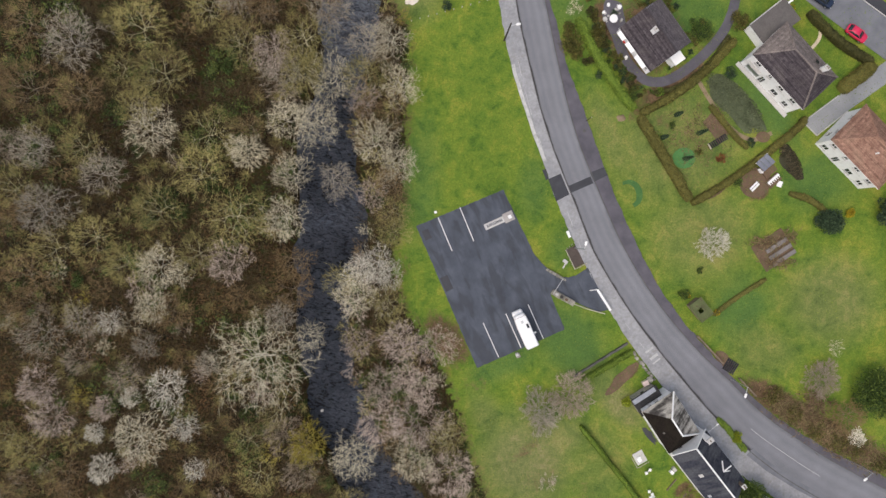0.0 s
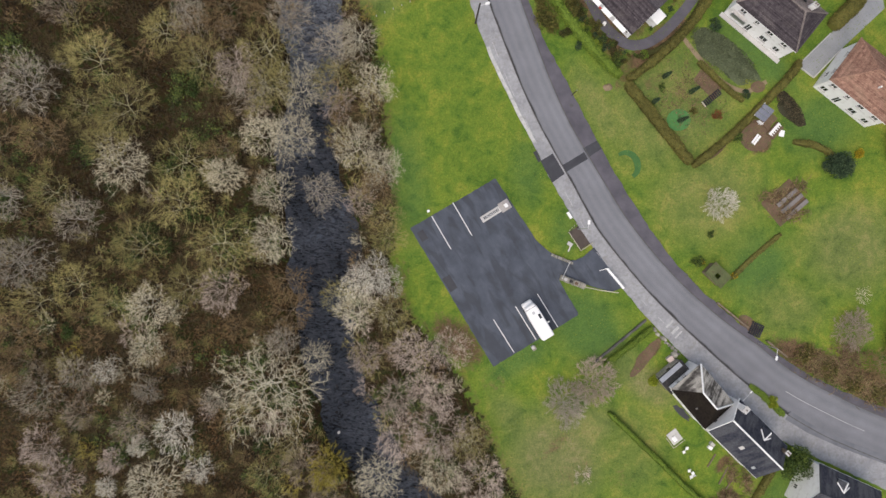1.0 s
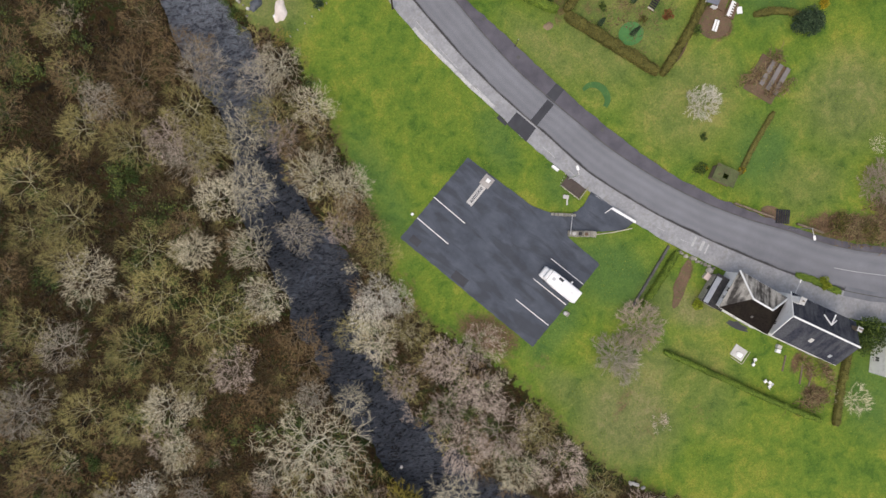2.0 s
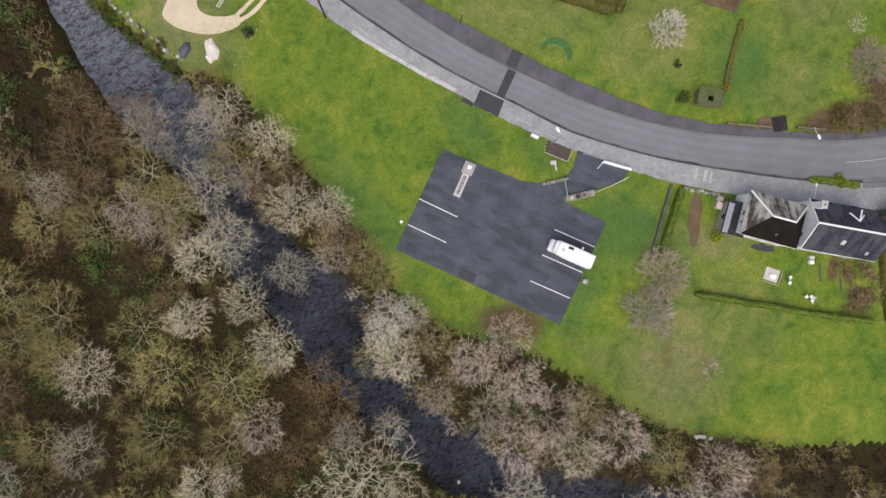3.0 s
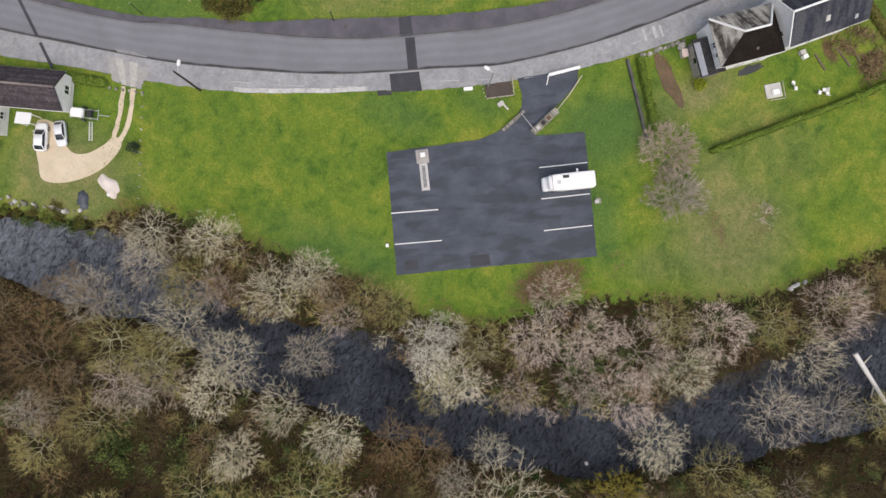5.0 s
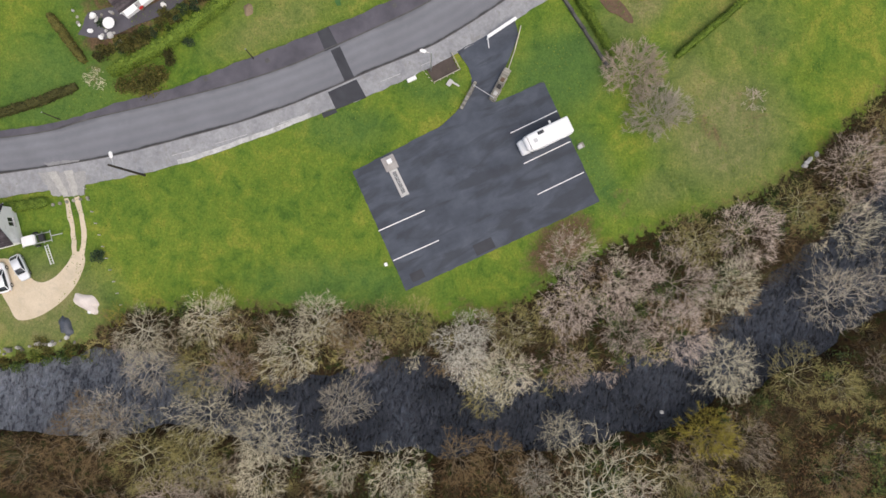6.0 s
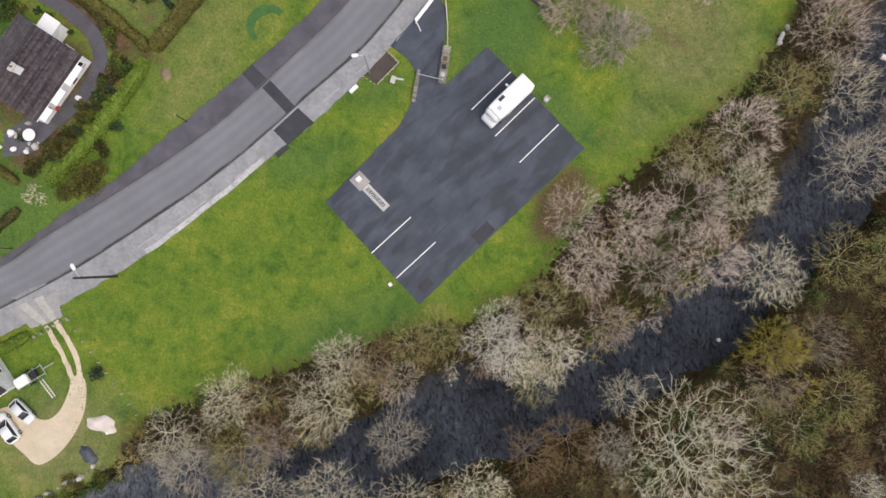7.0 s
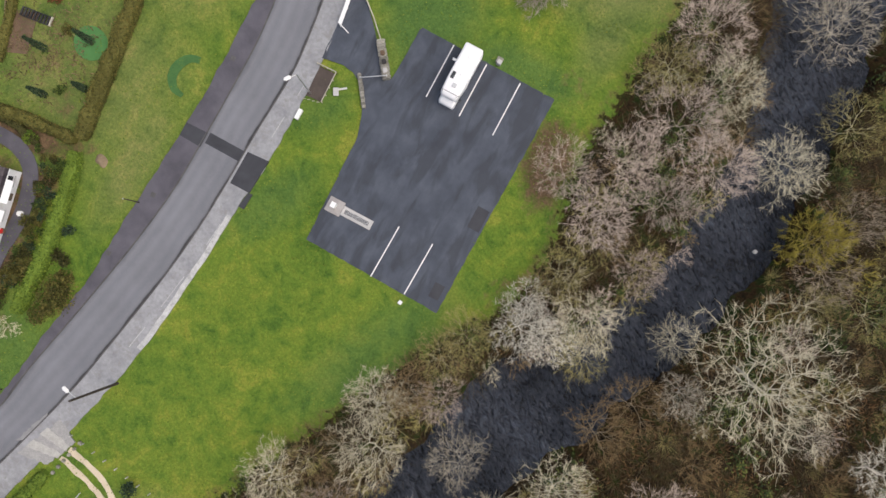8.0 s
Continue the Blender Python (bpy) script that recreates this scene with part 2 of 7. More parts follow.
DARK_FELT = surface("dark_felt", (0.018, 0.018, 0.02), (0.045, 0.044, 0.046), 0.6, 8.0, 0.9, 0, 0.3, 0.01, 0, (0.06, 0.06, 0.055), 0.2)
GREY_FELT = surface("grey_felt", (0.085, 0.077, 0.073), (0.15, 0.137, 0.13), 0.4, 7.0, 0.9, 0, 0.3, 0.01, 0, (0.09, 0.085, 0.08))
GRAVEL = surface("pale_gravel", (0.48, 0.4, 0.28), (0.68, 0.58, 0.44), 0.35, 9.0, 0.95, 0, 0.6, 0.03, 0, (0.5, 0.43, 0.32))
SAND = surface("sand_heap", (0.55, 0.48, 0.43), (0.78, 0.71, 0.65), 0.8, 9.0, 0.95, 0, 0.5, 0.03)
EARTH = surface("bare_earth", (0.075, 0.048, 0.03), (0.19, 0.125, 0.08), 0.5, 6.0, 0.95, 0, 0.6, 0.05, 0, (0.1, 0.1, 0.04))
PATH_EARTH = surface("trodden_path", (0.17, 0.125, 0.075), (0.3, 0.23, 0.15), 0.5, 6.0, 0.95, 0, 0.5, 0.03)
SLATE = roof_material("slate_roof", (0.026, 0.029, 0.04), (0.044, 0.047, 0.061), (0.075, 0.078, 0.088), 0.3)
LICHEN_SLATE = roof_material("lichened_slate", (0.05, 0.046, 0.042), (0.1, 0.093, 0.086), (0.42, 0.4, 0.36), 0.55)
DARK_SLATE = roof_material("dark_brown_slate", (0.009, 0.007, 0.006), (0.018, 0.014, 0.011), (0.024, 0.02, 0.013), 0)
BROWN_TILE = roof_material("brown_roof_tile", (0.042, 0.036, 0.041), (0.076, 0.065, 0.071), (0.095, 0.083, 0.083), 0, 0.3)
GREY_TILE = roof_material("grey_roof_tile", (0.13, 0.112, 0.108), (0.215, 0.183, 0.17), (0.26, 0.225, 0.205), 0, 0.18)
PURPLE_TILE = roof_material("purple_roof_tile", (0.075, 0.066, 0.072), (0.125, 0.11, 0.116), (0.14, 0.125, 0.125), 0, 0.15)
RED_TILE = roof_material("red_roof_tile", (0.185, 0.105, 0.078), (0.3, 0.18, 0.135), (0.26, 0.17, 0.125), 0, 0.2)
def bark(name, dark, light):
    return surface(name, dark, light, 0.9, 6.0, 0.95, 0, 0.4, 0.03, 0.15)


def twigs(name, dark, light):
    return surface(name, dark, light, 0.3, 3.0, 0.95, 0, 0, 0, 0.2)


BARKS = {
    "pale": bark("pale_bark", (0.4, 0.37, 0.27), (0.7, 0.66, 0.52)),
    "grey": bark("grey_bark", (0.27, 0.245, 0.2), (0.5, 0.46, 0.385)),
    "olive": bark("mossy_bark", (0.32, 0.295, 0.17), (0.58, 0.54, 0.36)),
    "brown": bark("brown_bark", (0.175, 0.14, 0.09), (0.34, 0.285, 0.2)),
    "pink": bark("reddish_bark", (0.3, 0.245, 0.2), (0.5, 0.42, 0.35)),
    "dun": bark("dun_bark", (0.2, 0.165, 0.12), (0.36, 0.305, 0.24)),
    "yellow": bark("yellow_bark", (0.25, 0.19, 0.04), (0.42, 0.33, 0.08)),
    "white": bark("lichen_bark", (0.52, 0.485, 0.4), (0.8, 0.76, 0.66)),
}
TWIGS = {
    "pale": twigs("pale_twigs", (0.42, 0.375, 0.25), (0.72, 0.655, 0.48)),
    "grey": twigs("grey_twigs", (0.24, 0.21, 0.155), (0.46, 0.41, 0.32)),
    "olive": twigs("mossy_twigs", (0.21, 0.18, 0.06), (0.4, 0.355, 0.14)),
    "brown": twigs("brown_twigs", (0.15, 0.1, 0.045), (0.29, 0.205, 0.1)),
    "pink": twigs("reddish_twigs", (0.4, 0.322, 0.26), (0.64, 0.53, 0.445)),
    "dun": twigs("dun_twigs", (0.22, 0.175, 0.125), (0.39, 0.325, 0.245)),
    "yellow": twigs("yellow_twigs", (0.26, 0.215, 0.035), (0.47, 0.395, 0.07)),
    "white": twigs("lichen_twigs", (0.55, 0.515, 0.41), (0.82, 0.775, 0.65)),
}
HEDGE = island_surface("hedge_leaves", [(0.0, (0.0638, 0.0952, 0.0153)), (0.5, (0.14, 0.178, 0.0255)), (1.0, (0.23, 0.255, 0.0382))])
BROWN_HEDGE = island_surface("clipped_hedge_leaves", [(0.0, (0.0506, 0.0562, 0.0135)), (0.5, (0.112, 0.112, 0.0248)), (1.0, (0.191, 0.152, 0.0394))])
DARK_HEDGE = island_surface("dark_hedge_leaves", [(0.0, (0.022, 0.026, 0.008)), (0.5, (0.055, 0.057, 0.015)), (1.0, (0.11, 0.1, 0.028))])
LIME_HEDGE = island_surface("lime_hedge_leaves", [(0.0, (0.052, 0.1, 0.0143)), (0.5, (0.12, 0.19, 0.024)), (1.0, (0.21, 0.275, 0.034))])
LIME_BALL = island_surface("lime_shrub_leaves", [(0.0, (0.15, 0.2, 0.015)), (0.5, (0.27, 0.33, 0.025)), (1.0, (0.4, 0.45, 0.04))])
CONIFER = island_surface("conifer_leaves", [(0.0, (0.014, 0.0308, 0.0168)), (0.6, (0.042, 0.077, 0.035)), (1.0, (0.098, 0.14, 0.07))])
EVERGREEN = island_surface("evergreen_leaves", [(0.0, (0.0225, 0.045, 0.012)), (0.6, (0.0675, 0.112, 0.0225)), (1.0, (0.15, 0.195, 0.03))])
GOLD_LEAF = island_surface("golden_leaves", [(0.0, (0.22, 0.17, 0.01)), (1.0, (0.55, 0.42, 0.02))])
IVY = island_surface("ivy_leaves", [(0.0, (0.02, 0.034, 0.01)), (0.6, (0.06, 0.088, 0.018)), (1.0, (0.15, 0.17, 0.035))])
BRUSH = island_surface("brushwood_shoots", [(0.0, (0.03, 0.018, 0.008)), (0.3, (0.085, 0.046, 0.02)), (0.55, (0.1, 0.078, 0.026)), (0.8, (0.145, 0.11, 0.066)), (1.0, (0.065, 0.07, 0.018))])
# Stem colours halved to hold the shade under the trees.
BRAMBLE = island_surface("undergrowth_stems", [(0.0, (0.018, 0.012, 0.006)), (0.3, (0.042, 0.026, 0.012)), (0.55, (0.048, 0.038, 0.013)), (0.8, (0.026, 0.033, 0.008)), (1.0, (0.075, 0.058, 0.034))])
SCRUB = island_surface("dead_scrub", [(0.0, (0.06, 0.038, 0.018)), (0.35, (0.15, 0.095, 0.05)), (0.7, (0.23, 0.17, 0.09)), (1.0, (0.13, 0.13, 0.04))])
BRACKEN = island_surface("dead_bracken", [(0.0, (0.07, 0.038, 0.014)), (0.4, (0.15, 0.08, 0.03)), (0.75, (0.185, 0.115, 0.048)), (1.0, (0.11, 0.1, 0.028))])
GRASS_BLADE = island_surface("grass_blades", [(0.0, (0.07, 0.125, 0.012)), (0.6, (0.13, 0.2, 0.02)), (1.0, (0.22, 0.25, 0.03))])

# ---- building tools ----
def mesh_of(name, verts, faces, material, smooth=False):
    me = bpy.data.meshes.new(name)
    me.from_pydata(verts, [], faces)
    me.materials.append(material)
    if smooth:
        me.polygons.foreach_set("use_smooth", [True] * len(me.polygons))
    me.update()
    return me


def part(name, bm, material, parent=None, label=""):
    """Links a bmesh as one mesh object under a thing or a part."""
    me = bpy.data.meshes.new(name)
    bmesh.ops.recalc_face_normals(bm, faces=bm.faces)
    bm.to_mesh(me)
    bm.free()
    me.materials.append(material)
    ob = new(name, me)
    ob.parent = parent
    return tagged(ob, label)


def thing(name, label, category, m, group=""):
    ob = tagged(new(name), label, category, group)
    ob.empty_display_size = 0.2
    ob.matrix_basis = m
    return ob


def setting(name, me, label, category=""):
    return tagged(new(name, me), label, category or name.split("_")[0], "", "structure")


def box(sx, sy, sz, at=(0, 0, 0), turn=0.0, bevel=0.0, bm=None, tilt=(0, 0)):
    """A box on its base centre; bevel rounds its edges."""
    own = bmesh.new()
    bmesh.ops.create_cube(own, size=1.0, matrix=Matrix.Diagonal((sx, sy, sz, 1)))
    if bevel:
        bmesh.ops.bevel(own, geom=own.edges[:], offset=bevel, segments=2, affect="EDGES")
    m = pose(at[0], at[1], at[2], tilt[0], tilt[1], turn) @ Matrix.Translation((0, 0, sz / 2))
    bmesh.ops.transform(own, matrix=m, verts=own.verts)
    return joined(bm, own)


def joined(bm, own):
    if bm is None:
        return own
    tmp = bpy.data.meshes.new("tmp")
    own.to_mesh(tmp)
    own.free()
    bm.from_mesh(tmp)
    bpy.data.meshes.remove(tmp)
    return bm


def rod(p, q, r0, r1=None, sides=10, bm=None):
    """A round bar from p to q."""
    p, q = Vector(p), Vector(q)
    own = bmesh.new()
    bmesh.ops.create_cone(own, cap_ends=True, segments=sides, radius1=r0, radius2=r0 if r1 is None else r1, depth=(q - p).length)
    m = Matrix.Translation((p + q) / 2) @ (q - p).to_track_quat("Z", "Y").to_matrix().to_4x4()
    bmesh.ops.transform(own, matrix=m, verts=own.verts)
    return joined(bm, own)


def slab(outline, z0, z1, bm=None):
    """An upright prism over an outline (counter-clockwise or not)."""
    own = bmesh.new()
    low = [own.verts.new((x, y, z0)) for x, y in outline]
    high = [own.verts.new((x, y, z1)) for x, y in outline]
    own.faces.new(high)
    own.faces.new(low[::-1])
    for i in range(len(outline)):
        j = (i + 1) % len(outline)
        own.faces.new((low[i], low[j], high[j], high[i]))
    return joined(bm, own)


def curve(points, n):
    """A smooth line of n points through the given ones, evenly spaced."""
    p = np.array([points[0], *points, points[-1]], float)
    out = []
    for i in range(1, len(p) - 2):
        for u in np.linspace(0, 1, 24, endpoint=False):
            a, b, c, d = p[i - 1], p[i], p[i + 1], p[i + 2]
            out.append(0.5 * (2 * b + (c - a) * u + (2 * a - 5 * b + 4 * c - d) * u * u + (3 * b - a - 3 * c + d) * u ** 3))
    out.append(p[-2])
    out = np.array(out)
    s = np.r_[0, np.cumsum(np.linalg.norm(np.diff(out, axis=0), axis=1))]
    t = np.linspace(0, s[-1], n)
    return np.c_[np.interp(t, s, out[:, 0]), np.interp(t, s, out[:, 1])]


def strip(name, left, right, z0, z1, material, across=1):
    """A band between two lines, with a thickness."""
    n, k = len(left), across + 1
    verts, faces = [], []
    for a, b in zip(left, right):
        for j in range(k):
            u = j / across
            verts.append((a[0] + (b[0] - a[0]) * u, a[1] + (b[1] - a[1]) * u, z1))
    for i in range(n - 1):
        for j in range(across):
            faces.append((i * k + j, i * k + j + 1, (i + 1) * k + j + 1, (i + 1) * k + j))
    base = len(verts)
    for a, b in zip(left, right):
        verts += [(a[0], a[1], z0), (b[0], b[1], z0)]
    for i in range(n - 1):
        faces.append((base + 2 * i, i * k, (i + 1) * k, base + 2 * i + 2))
        faces.append((i * k + across, base + 2 * i + 1, base + 2 * i + 3, (i + 1) * k + across))
    return mesh_of(name, verts, faces, material)


def offset(line, d):
    """The line moved d to its left."""
    t = np.gradient(line, axis=0)
    t /= np.linalg.norm(t, axis=1)[:, None]
    return line + d * np.c_[-t[:, 1], t[:, 0]]


def inside(px, py, poly):
    hit = np.zeros(px.shape, bool)
    n = len(poly)
    for i in range(n):
        (x0, y0), (x1, y1) = poly[i], poly[(i + 1) % n]
        if y0 != y1:
            hit ^= ((y0 > py) != (y1 > py)) & (px < (x1 - x0) * (py - y0) / (y1 - y0) + x0)
    return hit


def distance(px, py, line):
    """Distance from each point to an open line."""
    best = np.full(px.shape, 1e9)
    for (x0, y0), (x1, y1) in zip(line[:-1], line[1:]):
        dx, dy = x1 - x0, y1 - y0
        u = np.clip(((px - x0) * dx + (py - y0) * dy) / (dx * dx + dy * dy + 1e-9), 0, 1)
        best = np.minimum(best, np.hypot(px - x0 - u * dx, py - y0 - u * dy))
    return best

# ---- plan lines ----
WEST_BANK = curve([(-16, 130), (-20, 90), (-22.5, 60), (-24, 45), (-22.3, 33), (-24.2, 26), (-26.5, 18), (-25.7, 8), (-26, -3), (-25, -13),
                   (-23.5, -23), (-22, -31), (-18, -39), (-14, -47.5), (-8.6, -55.3), (-1.8, -66), (4.5, -74), (14, -88), (30, -115)], 190)
EAST_BANK = curve([(-10, 130), (-15.5, 90), (-17.4, 60), (-15.8, 50), (-14, 42), (-15, 34), (-17.2, 25), (-17.2, 16), (-15, 8), (-15, -1), (-16.6, -9),
                   (-16.2, -18), (-13.3, -29), (-9, -38), (-3, -45), (3, -52), (9.8, -59.6), (17, -66), (29, -80), (44, -105)], 190)
FIELD_EDGE = curve([(-13, 45.5), (-10.5, 42), (-8.2, 38), (-7.8, 30), (-7.8, 18), (-8, 6), (-9, -4), (-6.5, -11), (-1, -18), (3.5, -28), (7, -38), (11, -46), (17, -53), (24, -60)], 60)
KERB_EAST = curve([(8, 100), (11.5, 70), (14, 52), (16.1, 45), (18.3, 36.8), (21, 27.5), (23.6, 20.2), (26.3, 14.5), (29, 9), (33.3, 1), (39.9, -8.2), (47, -15.8),
                   (53.7, -21.6), (60, -27.2), (66.5, -31.5), (75, -36.3), (90, -43), (120, -55)], 150)
KERB_WEST = curve([(2.5, 99), (6.5, 70), (9.3, 53.5), (11.2, 43.5), (13, 36.8), (16, 27), (18.6, 20), (21.3, 14), (24, 8.3), (27, 1.6), (30, -3.2), (34.1, -9),
                   (38.1, -14), (43.9, -20.5), (50.3, -27.2), (56, -32.5), (62, -37), (68.3, -40.8), (84, -48.5), (114, -61)], 150)
PATH_EAST = curve([(9, 100), (12.5, 70), (15, 52), (16.8, 45.3), (18.9, 40), (20.7, 34), (24, 26.5), (27.3, 18.7), (30.8, 10.8), (35, 2.9), (39.9, -5.3), (46.6, -13.3),
                   (52.4, -19), (58.5, -24.6), (65, -29.2), (74, -34), (91, -41), (121, -53)], 150)
PATH_WEST = curve([(-1, 98), (3, 69), (5.9, 54.8), (7.6, 46), (9.3, 38), (11.4, 31), (13.2, 26.3), (15.7, 20.1), (18, 15), (20.1, 9.6), (24.1, 1.6), (27.5, -4.3),
                   (30.8, -9.6), (34.7, -15.1), (40.4, -22), (48.3, -31.4), (57.7, -39.4), (67.3, -45), (82, -53), (112, -66)], 150)


def cut(line, lo, hi, n):
    """The piece of a line between two values of y, from north to south."""
    keep = line[(line[:, 1] <= hi) & (line[:, 1] >= lo)]
    s = np.linspace(0, len(keep) - 1, n)
    i = np.arange(len(keep))
    return np.c_[np.interp(s, i, keep[:, 0]), np.interp(s, i, keep[:, 1])]


def ragged(line, amount, seed):
    """The line with a worn, uneven edge."""
    d = np.array([amount * noise.fractal(Vector((p[0] * 0.7, p[1] * 0.7, seed)), 1.0, 2.0, 3) for p in line])[:, None]
    return line + d * (offset(line, 1.0) - line)


PATH_EAST, PATH_WEST = ragged(curve(PATH_EAST[::3], 420), 0.22, 3), ragged(curve(PATH_WEST[::3], 420), 0.16, 8)

# ---- ground: one sheet, with the river's bed pressed into it ----
def axis(lo, hi, step):
    inner = np.arange(lo, hi + step / 2, step)
    far = np.array([4, 10, 22, 45, 90, 180, 400, 900, 2000.0])
    return np.r_[lo - far[::-1], inner, hi + far]


GX, GY = axis(-105, 105, 0.9), axis(-100, 85, 0.9)
XX, YY = np.meshgrid(GX, GY)
RIVER_OUTLINE = [tuple(p) for p in WEST_BANK] + [tuple(p) for p in EAST_BANK[::-1]]
in_river = inside(XX, YY, RIVER_OUTLINE)
to_bank = np.minimum(distance(XX, YY, WEST_BANK), distance(XX, YY, EAST_BANK))
signed = np.where(in_river, -to_bank, to_bank)
signed = signed + np.array([[1.3 * noise.fractal(Vector((x * 0.22, y * 0.22, 8)), 1.0, 2.0, 3) for x in GX] for y in GY])
WOOD_OUTLINE = [tuple(p) for p in WEST_BANK] + [(30, -2300), (-2300, -2300), (-2300, 2300), (-16, 2300)]
STRIP_OUTLINE = [tuple(p) for p in FIELD_EDGE] + [(44, -75), (60, -105)] + [tuple(p) for p in EAST_BANK[::-1] if p[1] < 47]
in_wood = inside(XX, YY, WOOD_OUTLINE) | in_river
in_strip = inside(XX, YY, STRIP_OUTLINE)


def soft_edge(mask, line, width):
    d = np.where(mask, 1, -1) * distance(XX, YY, line)
    return np.clip(0.5 + d / width, 0, 1)


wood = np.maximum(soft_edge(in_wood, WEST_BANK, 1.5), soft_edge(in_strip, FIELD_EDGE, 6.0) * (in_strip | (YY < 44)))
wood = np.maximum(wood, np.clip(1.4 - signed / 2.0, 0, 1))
rough_noise = np.array([[noise.fractal(Vector((x * 0.12, y * 0.12, 3)), 1.0, 2.0, 4) for x in GX] for y in GY])
height = np.clip((signed + 0.4) / 2.6, -0.0, 1.0)
height = -2.3 * (1 - height * height * (3 - 2 * height))
height += rough_noise * (0.02 + 0.3 * wood) - 0.04
KEEP_LEVEL = (wood < 0.05)
height = np.where(KEEP_LEVEL, np.clip(height, -0.07, -0.015), height)


def blob(cx, cy, rx, ry, turn=0.0):
    a = radians(turn)
    u, v = (XX - cx) * math.cos(a) + (YY - cy) * math.sin(a), -(XX - cx) * math.sin(a) + (YY - cy) * math.cos(a)
    return np.clip(1.6 - 1.2 * np.hypot(u / rx, v / ry), 0, 1)


mud = np.maximum.reduce([blob(17, -36, 5, 1.5, 40) * 0.62, blob(22, 37.5, 2, 4) * 0.6, blob(22, 44.5, 2, 2) * 0.6, np.clip(0.8 - distance(XX, YY, FIELD_EDGE) / 4.0, 0, 0.6), blob(45, 22, 4, 5) * 0.5, blob(39, 25, 3, 2) * 0.6, blob(1.6, -16.4, 7.5, 4.2, -50) * 0.85, blob(7, -24, 4, 3) * 0.5, blob(-7, -4, 2, 4) * 0.6, blob(28, -43, 4, 3) * 0.5, blob(20, -41, 5, 4) * 0.5,
                         blob(12, -48, 6, 2, -50) * 0.7, blob(63, -25, 9, 3, -30), blob(72, -30, 8, 3, -30), blob(57, 13.5, 2.6, 2.4), blob(21, 39, 3, 3) * 0.6,
                         blob(34.3, 27.2, 1.8, 4, -40) * 0.7, blob(38, -3, 1.5, 4, 35) * 0.55, blob(40, 32, 9, 2.4, 35), blob(28, 42, 3, 6, 30), blob(33, 33, 3, 3), blob(45, 40, 4, 4) * 0.6, blob(34, 40, 9, 9) * 0.85, blob(44, 25, 5, 7) * 0.45, blob(34.5, -21.6, 3.6, 1.2, 36), blob(47.0, -48.2, 3, 2, -50), blob(46.2, -42, 1.2, 3, -45) * 0.9])
lush = np.maximum.reduce([blob(20, 48, 8, 10, 20) * 0.8, blob(40, 45, 14, 6) * 0.8, blob(24, -16, 6, 9, 30), blob(12, -20, 7, 3, 30) * 0.9, blob(55, -8, 7, 5, 35), blob(68, 16, 7, 6) * 0.9, blob(-5, 12, 4, 12) * 0.7,
                          blob(58, 28, 3, 9, 45), blob(56, -52, 6, 8) * 0.8, blob(16, 12, 3, 6) * 0.7, blob(22, 1, 3, 4) * 0.6])
dry = np.maximum.reduce([blob(17, -38, 9, 9) * 0.85, blob(24, -33, 5, 4) * 0.6, blob(10, -31, 3, 6, 30) * 0.5, blob(31, -24, 4, 5, 40) * 0.4, blob(47, 5, 10, 9) * 0.45, blob(41, 21, 13, 12) * 0.5, blob(72, -6, 9, 8) * 0.6, blob(60, -16, 7, 5) * 0.4, blob(29, 22, 3, 9, 25) * 0.5, blob(-8, 50, 7, 9) * 0.8,
                         blob(34, -27, 6, 3, -40) * 0.8, blob(43, 22, 7, 9) * 0.4, blob(30, -38, 7, 9) * 0.35])
nx, ny = len(GX), len(GY)
idx = np.arange(nx * ny).reshape(ny, nx)
quads = np.stack([idx[:-1, :-1], idx[:-1, 1:], idx[1:, 1:], idx[1:, :-1]], -1).reshape(-1, 4)
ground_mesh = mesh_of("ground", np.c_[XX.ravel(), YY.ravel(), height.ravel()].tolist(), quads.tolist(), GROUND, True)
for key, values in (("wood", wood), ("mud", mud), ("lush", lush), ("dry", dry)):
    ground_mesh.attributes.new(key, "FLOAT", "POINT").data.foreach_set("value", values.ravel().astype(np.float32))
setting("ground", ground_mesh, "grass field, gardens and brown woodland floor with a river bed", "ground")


def ground_at(x, y):
    i, j = np.clip(np.searchsorted(GX, x) - 1, 0, nx - 2), np.clip(np.searchsorted(GY, y) - 1, 0, ny - 2)
    u, v = (x - GX[i]) / (GX[i + 1] - GX[i]), (y - GY[j]) / (GY[j + 1] - GY[j])
    h = height
    return float((h[j, i] * (1 - u) + h[j, i + 1] * u) * (1 - v) + (h[j + 1, i] * (1 - u) + h[j + 1, i + 1] * u) * v)


# ---- the river's surface, rippled ----
rows_n, cols_n = 620, 36
w_line, e_line = curve(WEST_BANK[::6], rows_n), curve(EAST_BANK[::6], rows_n)
w_line, e_line = offset(w_line, -1.2), offset(e_line, 1.2)
verts = []
for i in range(rows_n):
    for j in range(cols_n):
        u = j / (cols_n - 1)
        x, y = w_line[i] * (1 - u) + e_line[i] * u
        z = -1.35 + 0.05 * noise.fractal(Vector((x * 0.9, y * 0.6, 0)), 1.0, 2.0, 3) + 0.02 * noise.noise(Vector((x * 2.7, y * 2.0, 5)))
        verts.append((x, y, z))
faces = [(i * cols_n + j, i * cols_n + j + 1, (i + 1) * cols_n + j + 1, (i + 1) * cols_n + j) for i in range(rows_n - 1) for j in range(cols_n - 1)]
setting("water", mesh_of("water", verts, faces, WATER, True), "dark rippled river water between wooded banks", "river")

